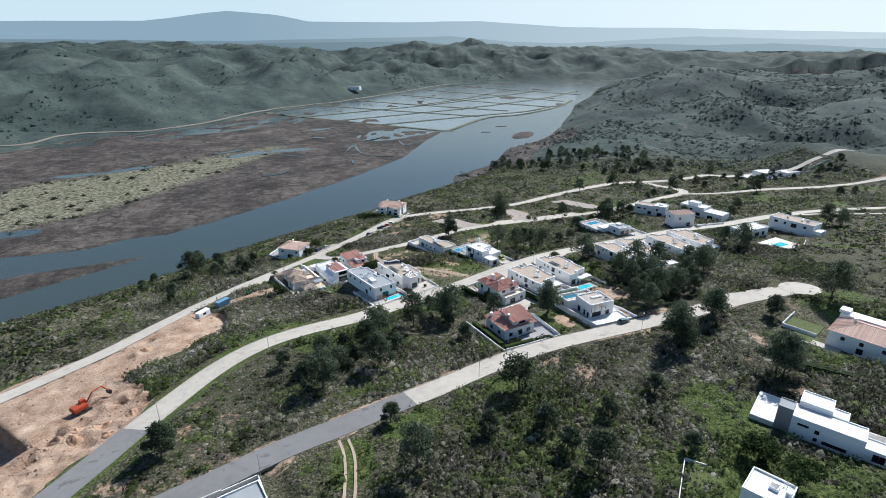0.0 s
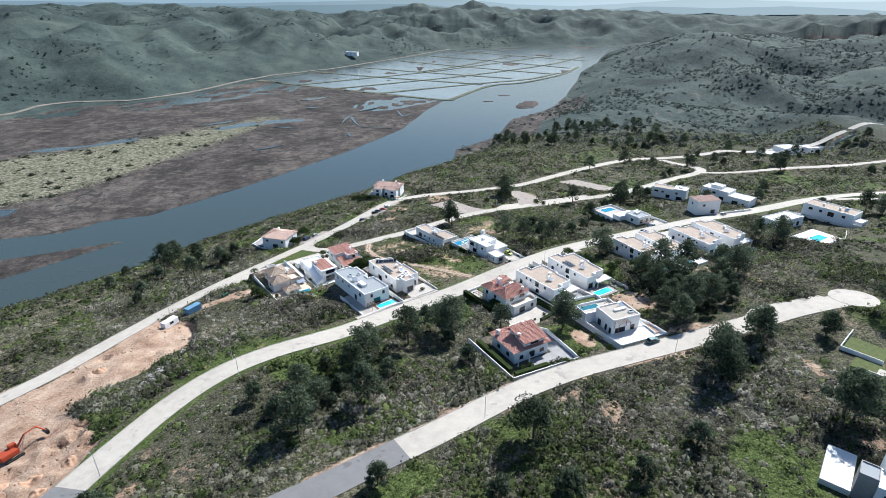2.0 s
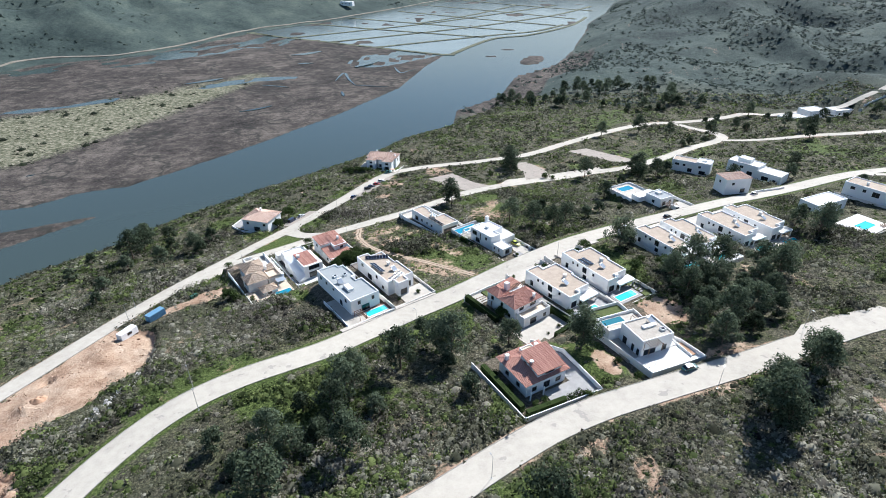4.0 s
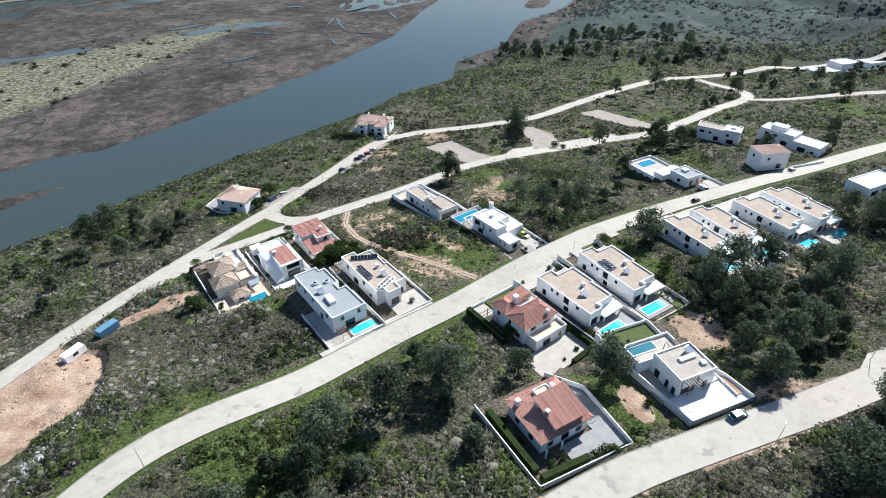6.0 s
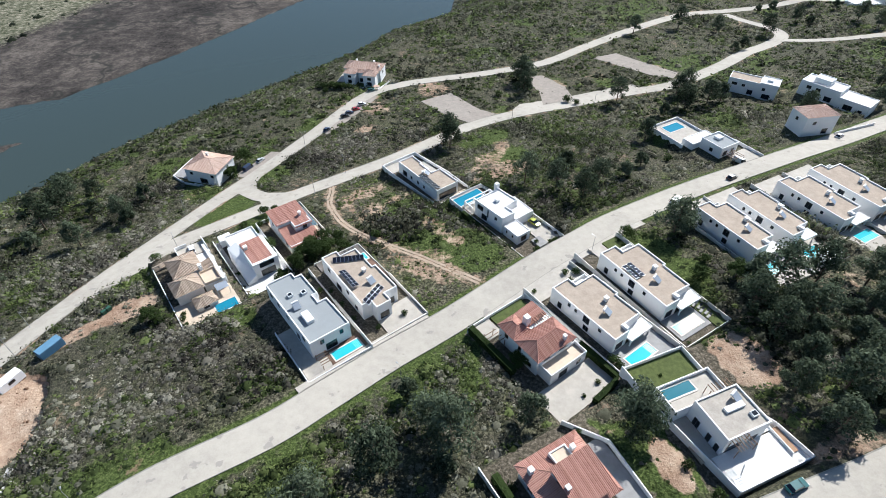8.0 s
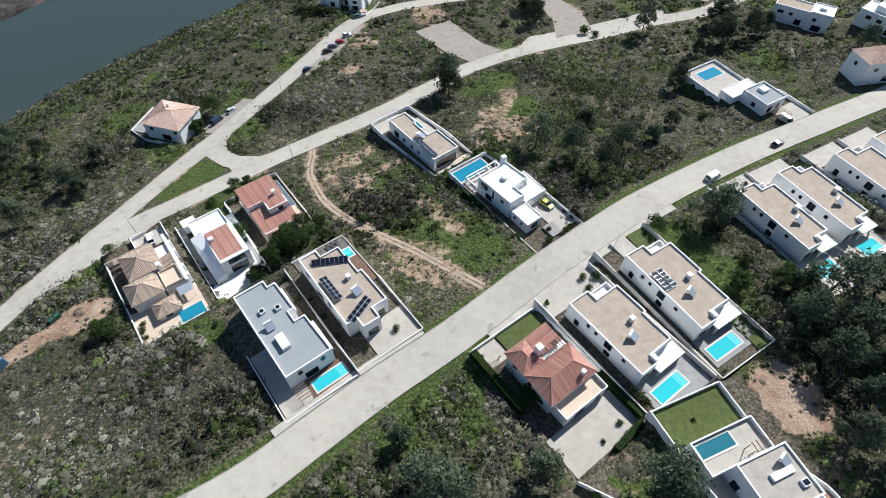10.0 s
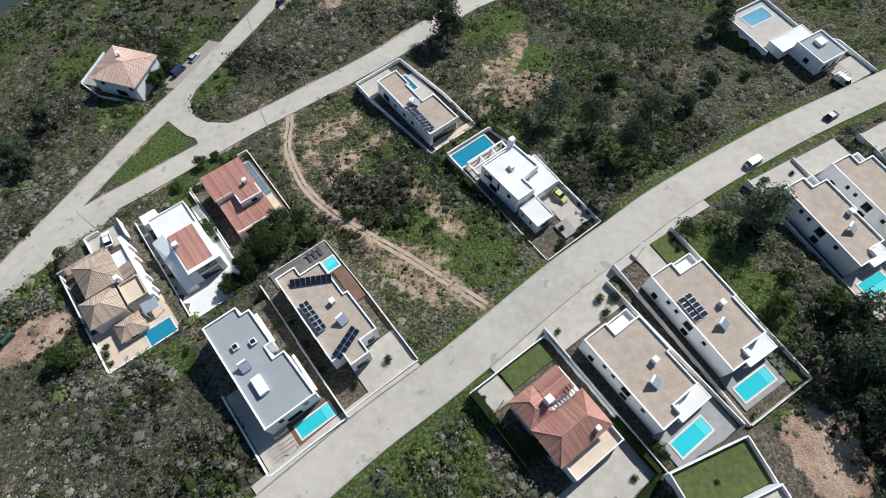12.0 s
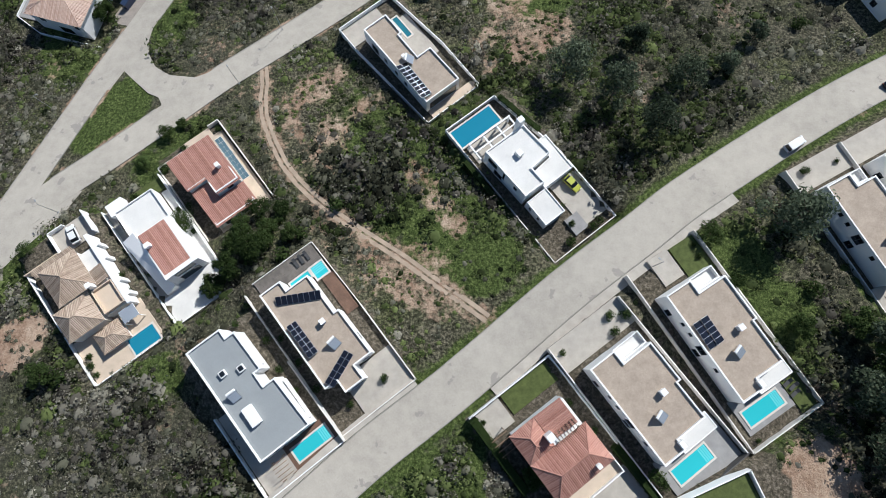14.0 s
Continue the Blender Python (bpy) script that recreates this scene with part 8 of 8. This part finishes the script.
for k, (x, y, r, h) in enumerate(((-97, 125, 2.6, 1.3), (-101, 119, 2.2, 1.2), (-106, 118, 2.4, 1.2), (-92, 131, 2.0, 1.0), (-110, 173, 2.2, 1.2), (-104, 124, 1.8, 0.9), (-98, 146, 1.6, 0.9), (-93, 121, 2.2, 1.0))):
    heap(x, y, r, h, k + 3, SOIL, "soil_mound", "loose mound of reddish soil at the diggings")
CLODS = [dome(6, 2, k) for k in range(4)]
x, y = jittered(-140, -85, 90, 208, 0.85)
lumpy = fbm(x / 7, y / 7, 121, 3) + 0.16 * smooth(9, 2, near_line([(-114, 112), (-104, 119), (-95, 128), (-92, 140)], x, y))
ok = (dug(x, y) > 0.8) & (rng.uniform(size=len(x)) < 0.06 + 0.75 * smooth(0.50, 0.66, lumpy)) & (np.hypot(x + 108, y - 136) > 5)
x, y = x[ok], y[ok]
size = np.clip(rng.gamma(1.5, 0.16, len(x)), 0.1, 0.95)
strew("soil_clods", x, y, size, size * rng.uniform(0.5, 1.0, len(x)), rng.uniform(0, 1, len(x)), CLODS, CLOD, "rough clods of reddish soil on the diggings", "soil")
x, y = jittered(-12, 130, 348, 442, 2.2)
ok = np.any([in_ring(r_, x, y) for r_ in LOTS[:3]], axis=0) & (np.abs((x * 0.78 + y * 0.62) % 7.0 - 3.5) < 0.8) & (rng.uniform(size=len(x)) < 0.8)
x, y = x[ok], y[ok]
size = rng.uniform(0.4, 0.9, len(x))
strew("weeds", x, y, size, size * 0.6, rng.uniform(0.1, 0.8, len(x)), MID_SHAPES, LEAF, "rows of low weeds on the gravel", "weeds")
RUBBLE = plain("broken_concrete", (0.52, 0.50, 0.47), 0.9, 0.25, 3)
rub = random.Random(4)
for i in range(46):
    t = rub.random()
    x, y = -90.5 + 6.5 * t + rub.uniform(-1.6, 1.6), 158 + 21 * t + rub.uniform(-2, 2)
    bm = bmesh.new()
    s = rub.uniform(0.3, 0.9)
    v = box(bm, -s * rub.uniform(0.6, 1.6), s, -s * 0.6, s * 0.6, -0.1, s * 0.45)
    for q in v:
        q.co += Vector([rub.uniform(-0.12, 0.12) for _ in range(3)])
    ob = part("rubble_block", bm, RUBBLE, None, "broken pale concrete block on the soil", pose(x, y, spot(x, y) + 0.05, rub.uniform(-15, 15), rub.uniform(-15, 15), rub.uniform(0, 360)))
    tagged(ob, "", "rubble", "broken concrete blocks")

# ---- hedges and garden shrubs ----


def hedge(m, p, q, wide, high, seed, label="clipped dense green hedge"):
    d = Vector(q) - Vector(p)
    L = d.length
    top = thing("hedge", m @ Matrix.Translation((p[0], p[1], 0)) @ Matrix.Rotation(math.atan2(d.y, d.x), 4, "Z"), label, "hedge")
    bm = bmesh.new()
    box(bm, 0, L, -wide / 2 + 0.1, wide / 2 - 0.1, -0.6, high - 0.1)
    part("core", bm, HEDGELEAF, top)
    n = max(3, int(L / 0.7))
    r = random.Random(seed)
    cs = [(L * (i + 0.5) / n, r.uniform(-0.1, 0.1) * wide, high * 0.55 + r.uniform(-0.15, 0.1)) for i in range(n)]
    v = leaf_cloud(cs, [wide * 0.62] * n, n * 90, 0.16, seed, high * 0.5 / (wide * 0.62), 0.8)
    ob = from_arrays("foliage", v, np.arange(len(v)).reshape(-1, 3), HEDGELEAF)
    ob.parent = top
    return top


TM = site_pose("tiled")
hedge(TM, (-3.6, 5.6), (-3.6, -10.0), 1.6, 1.9, 1)
hedge(TM, (14.2, -13.5), (14.4, -25.0), 1.6, 1.8, 2)
hedge(TM, (5.5, -26.2), (14.0, -25.6), 1.5, 1.7, 3)
CM = site_pose("white_car")
hedge(CM, (-3.4, 2.0), (-3.4, -25.0), 1.2, 1.5, 4)
hedge(CM, (11.6, 9.4), (13.6, -2.0), 1.3, 1.6, 5)
BM_ = site_pose("big_red")
hedge(BM_, (-3.8, 1.5), (-3.6, -16.0), 1.6, 2.0, 6)
hedge(BM_, (-3.4, -17.6), (8.0, -18.6), 1.5, 1.6, 7)
hedge(pose(0, 0, 10.5), (104, 138), (138, 118), 2.4, 2.2, 8)


def shrub(seed, n=260):
    r = random.Random(seed)
    top = thing("garden_shrub", pose(0, 0, -300), "rounded dark green garden shrub", "shrub", "garden shrubs")
    bm = bmesh.new()
    for i in range(4):
        tube(bm, (0, 0, -0.2), (r.uniform(-0.5, 0.5), r.uniform(-0.5, 0.5), 0.9), 0.05, 0.02, 5)
        part("stem", bm, BARK, top)
        bm = bmesh.new()
    bm.free()
    cs = [(r.uniform(-0.45, 0.45), r.uniform(-0.45, 0.45), r.uniform(0.5, 0.95)) for _ in range(7)]
    v = leaf_cloud(cs, [0.62] * 7, n, 0.15, seed, 0.85, 0.45)
    ob = from_arrays("foliage", v, np.arange(len(v)).reshape(-1, 3), HEDGELEAF)
    ob.parent = top
    return top


SHRUBS = [shrub(k) for k in (11, 12, 13)]
GARDEN = {"gravel_one": [(10.2, 4.6, 1.1), (12.6, 3.2, 1.2), (9.2, 1.8, 1.1), (-1.2, 4.6, 0.8), (-1.2, -22.0, 1.6), (-1.6, -23.8, 1.3), (3.5, -28.0, 0.6)], "gravel_two": [(12.4, 2.2, 0.8), (13.0, 4.6, 0.7), (0.2, -30.8, 0.6)],
          "solar": [(9.2, -26.4, 1.0), (-2.2, -20.0, 1.0), (-2.0, -14.0, 0.9), (1.4, -26.0, 0.9), (-2.2, -8.0, 0.8)], "grey": [(10.8, -12.0, 0.9), (11.8, -6.0, 1.0), (11.0, -17.0, 0.7), (9.0, 0.2, 0.9)],
          "cupolas": [(-3.8, -20.4, 1.0), (-3.6, -22.6, 0.8), (10.6, -12.0, 0.9), (10.8, -8.0, 1.0), (2.0, 2.6, 1.2), (-3.0, -18.6, 0.9)], "white_red": [(6.0, 2.4, 1.2), (12.0, -6.0, 0.9), (12.0, -12.0, 0.8)],
          "red_upper": [(-2.0, 2.6, 1.4), (0.6, 2.9, 1.2), (4.0, 4.4, 1.0), (12.6, 3.6, 0.9), (9.0, -17.0, 0.7), (-2.4, -8.0, 1.0)], "tiled": [(12.6, -2.6, 0.9), (13.0, -9.4, 0.9), (5.0, -23.6, 0.6), (10.2, -23.0, 0.8), (-2.4, 4.0, 0.6)],
          "big_red": [(1.0, -15.4, 1.0), (3.4, -16.0, 1.2), (9.6, -18.8, 1.3), (12.0, -19.0, 1.5), (14.2, -19.2, 1.2), (-2.0, -2.0, 1.3), (16.0, 1.0, 1.0), (-2.0, -8.0, 1.2), (0.4, -17.0, 1.1)], "white_car": [(6.4, -18.0, 1.0), (9.0, -25.2, 1.2), (11.0, -24.8, 1.0), (3.4, -24.6, 1.3), (6.0, -22.0, 0.9)],
          "row_a": [(2.0, 4.6, 1.1), (9.0, 3.0, 0.7)], "row_d": [(9.0, -30, 1.1)], "terrace": [(2.0, 10.0, 0.6), (14.6, -11.0, 0.8), (-3.8, -14.4, 0.5)]}
dice2 = random.Random(3)
for key, plants in GARDEN.items():
    m = site_pose(key)
    for gx, gy, s in plants:
        q = m @ Vector((gx, gy, 0))
        copy_thing(dice2.choice(SHRUBS), pose(q.x, q.y, m.translation.z - 0.1, 0, 0, dice2.uniform(0, 360)) @ Matrix.Scale(s, 4))
# big round shrubs on open ground between the plots
for x, y, s in ((-58.5, 243.5, 1.0), (-29.5, 246.5, 2.2), (-33.5, 249.5, 2.4), (-36.5, 246.0, 2.0), (-26.0, 251.0, 1.7), (-40.0, 243.0, 1.9), (-31.0, 255.0, 1.5), (-72.5, 222.0, 2.0), (-19.0, 258.0, 2.0), (-15, 262, 1.6),
                (74.0, 238.0, 2.0), (69.5, 231.0, 1.8), (85, 300, 1.8), (-86, 322, 2.0), (-82.5, 313.5, 1.8), (62, 370, 2.6), (66, 367, 2.0), (30, 380, 2.2), (-60, 398, 2.0), (48, 178, 1.5), (52, 172.5, 1.6), (38, 166, 1.2), (-63, 405.5, 2.3), (-60.6, 404.2, 2.5), (-58.2, 403.2, 2.4), (-55.8, 402.2, 2.5), (-53.2, 401.2, 2.3), (-50.8, 400.2, 2.4), (-48.2, 399.4, 2.2), (-46, 398.6, 2.0), (-66, 407.5, 2.2)):
    copy_thing(dice2.choice(SHRUBS), pose(x, y, spot(x, y) - 0.1, 0, 0, dice2.uniform(0, 360)) @ Matrix.Scale(s, 4))
for t in SHRUBS:
    for o in list(t.children_recursive) + [t]:
        bpy.data.objects.remove(o)

# ---- broad-leaved trees and big round bushes beside the houses ----


def broad_tree(seed, high, wide):
    r = random.Random(seed)
    tree = thing("broadleaf_tree", pose(0, 0, -300), "dark green broad-leaved tree with a dense crown", "tree", "broad-leaved trees among the houses")
    bm = bmesh.new()
    tube(bm, (0, 0, -0.4), (r.uniform(-0.2, 0.2), r.uniform(-0.2, 0.2), high * 0.55), 0.2, 0.12, 8)
    part("trunk", bm, BARK, tree)
    cs, rs = [], []
    for i in range(11):
        a, q = i * 2.4 + r.uniform(-0.4, 0.4), wide * math.sqrt((i + 0.5) / 11) * 0.72
        cs.append((q * math.cos(a), q * math.sin(a), high * (0.80 - 0.34 * (q / wide) ** 2) + r.uniform(-0.3, 0.3)))
        rs.append(wide * r.uniform(0.30, 0.44))
        bm = bmesh.new()
        tube(bm, (0, 0, high * 0.4), Vector(cs[-1]) - Vector((0, 0, 0.2)), 0.08, 0.03, 5)
        part("limb", bm, BARK, tree)
    v = leaf_cloud(cs, rs, 2300, 0.19, seed, 0.85, 0.5)
    ob = from_arrays("crown", v, np.arange(len(v)).reshape(-1, 3), HEDGELEAF)
    ob.parent = tree
    return tree


BROAD = [broad_tree(21, 4.6, 2.9), broad_tree(22, 5.4, 3.5), broad_tree(23, 3.6, 2.6)]
for i, (x, y, s) in enumerate(((-86.0, 316.0, 1.15), (-82.5, 326.5, 1.2), (-44.5, 240.8, 1.15), (-41.0, 244.6, 1.0), (-37.0, 249.0, 0.9), (-33.0, 252.6, 0.9), (-38.5, 253.2, 0.9), (-34.8, 248.6, 1.0), (-30.6, 257.0, 0.8), (-28.4, 251.4, 0.75), (-35.6, 257.0, 0.85), (-40.2, 249.2, 0.9), (-75.2, 222.9, 1.05), (-52.0, 254.5, 0.8), (-85.5, 318.0, 1.0), (69.6, 230.8, 0.95), (55.4, 249.0, 0.8),
                               (59.5, 239.6, 0.7), (79.5, 231.0, 1.2), (82.0, 224.0, 1.1), (19.5, 204.5, 1.0), (22.5, 206.8, 0.9), (43.5, 214.0, 0.8), (74.3, 100.5, 1.75), (78.8, 92.5, 1.6), (-60.0, 277.0, 0.6), (-57.0, 279.5, 0.55))):
    copy_thing(BROAD[i % 3], pose(x, y, spot(x, y) - 0.1, 0, 0, 47 * i) @ Matrix.Scale(s, 4))
for t in BROAD:
    for o in list(t.children_recursive) + [t]:
        bpy.data.objects.remove(o)


def palm(seed, high, reach):
    """A short palm: ringed trunk and arching fronds with leaflets."""
    r = random.Random(seed)
    tree = thing("palm_tree", pose(0, 0, -300), "green fan of arching palm fronds on a short trunk", "palm tree", "palms in the front gardens")
    bm = bmesh.new()
    for i in range(4):
        tube(bm, (0, 0, -0.3 + high * i / 4), (0, 0, -0.3 + high * (i + 1) / 4 + 0.1), 0.26 - 0.02 * i, 0.2, 9)
    part("trunk", bm, BARK, tree)
    for i in range(18):
        a, lift = i * 2.399, r.uniform(0.15, 1.0)
        bm = bmesh.new()
        rib = []
        for j in range(8):
            t = j / 7
            rad = reach * t * (0.55 + 0.45 * (1 - lift * 0.6))
            rib.append(Vector((rad * math.cos(a), rad * math.sin(a), high - 0.2 + reach * (lift * t - (0.35 + 0.75 * lift) * t * t))))
        side = Vector((-math.sin(a), math.cos(a), 0))
        for j in range(7):
            for k in (0.0, 0.5):
                o = rib[j].lerp(rib[j + 1], k)
                w = reach * 0.34 * math.sin(math.pi * (0.12 + 0.8 * (j + k) / 7))
                ahead = (rib[j + 1] - rib[j]) * 0.9
                for sy in (-1, 1):
                    bm.faces.new([bm.verts.new(o), bm.verts.new(o + ahead * 0.4), bm.verts.new(o + ahead + side * (sy * w) - Vector((0, 0, w * 0.35)))])
        part("frond", bm, HEDGELEAF, tree)
    return tree


PALM_SPOTS = [(-84.7, 248.6, 1.0), (-64.3, 269.4, 1.0)]
PALM = palm(5, 1.9, 2.3)
for i, (x, y, k) in enumerate(PALM_SPOTS):
    copy_thing(PALM, pose(x, y, spot(x, y) - 0.1, 0, 0, 70 * i) @ Matrix.Scale(k, 4))
for o in list(PALM.children_recursive) + [PALM]:
    bpy.data.objects.remove(o)
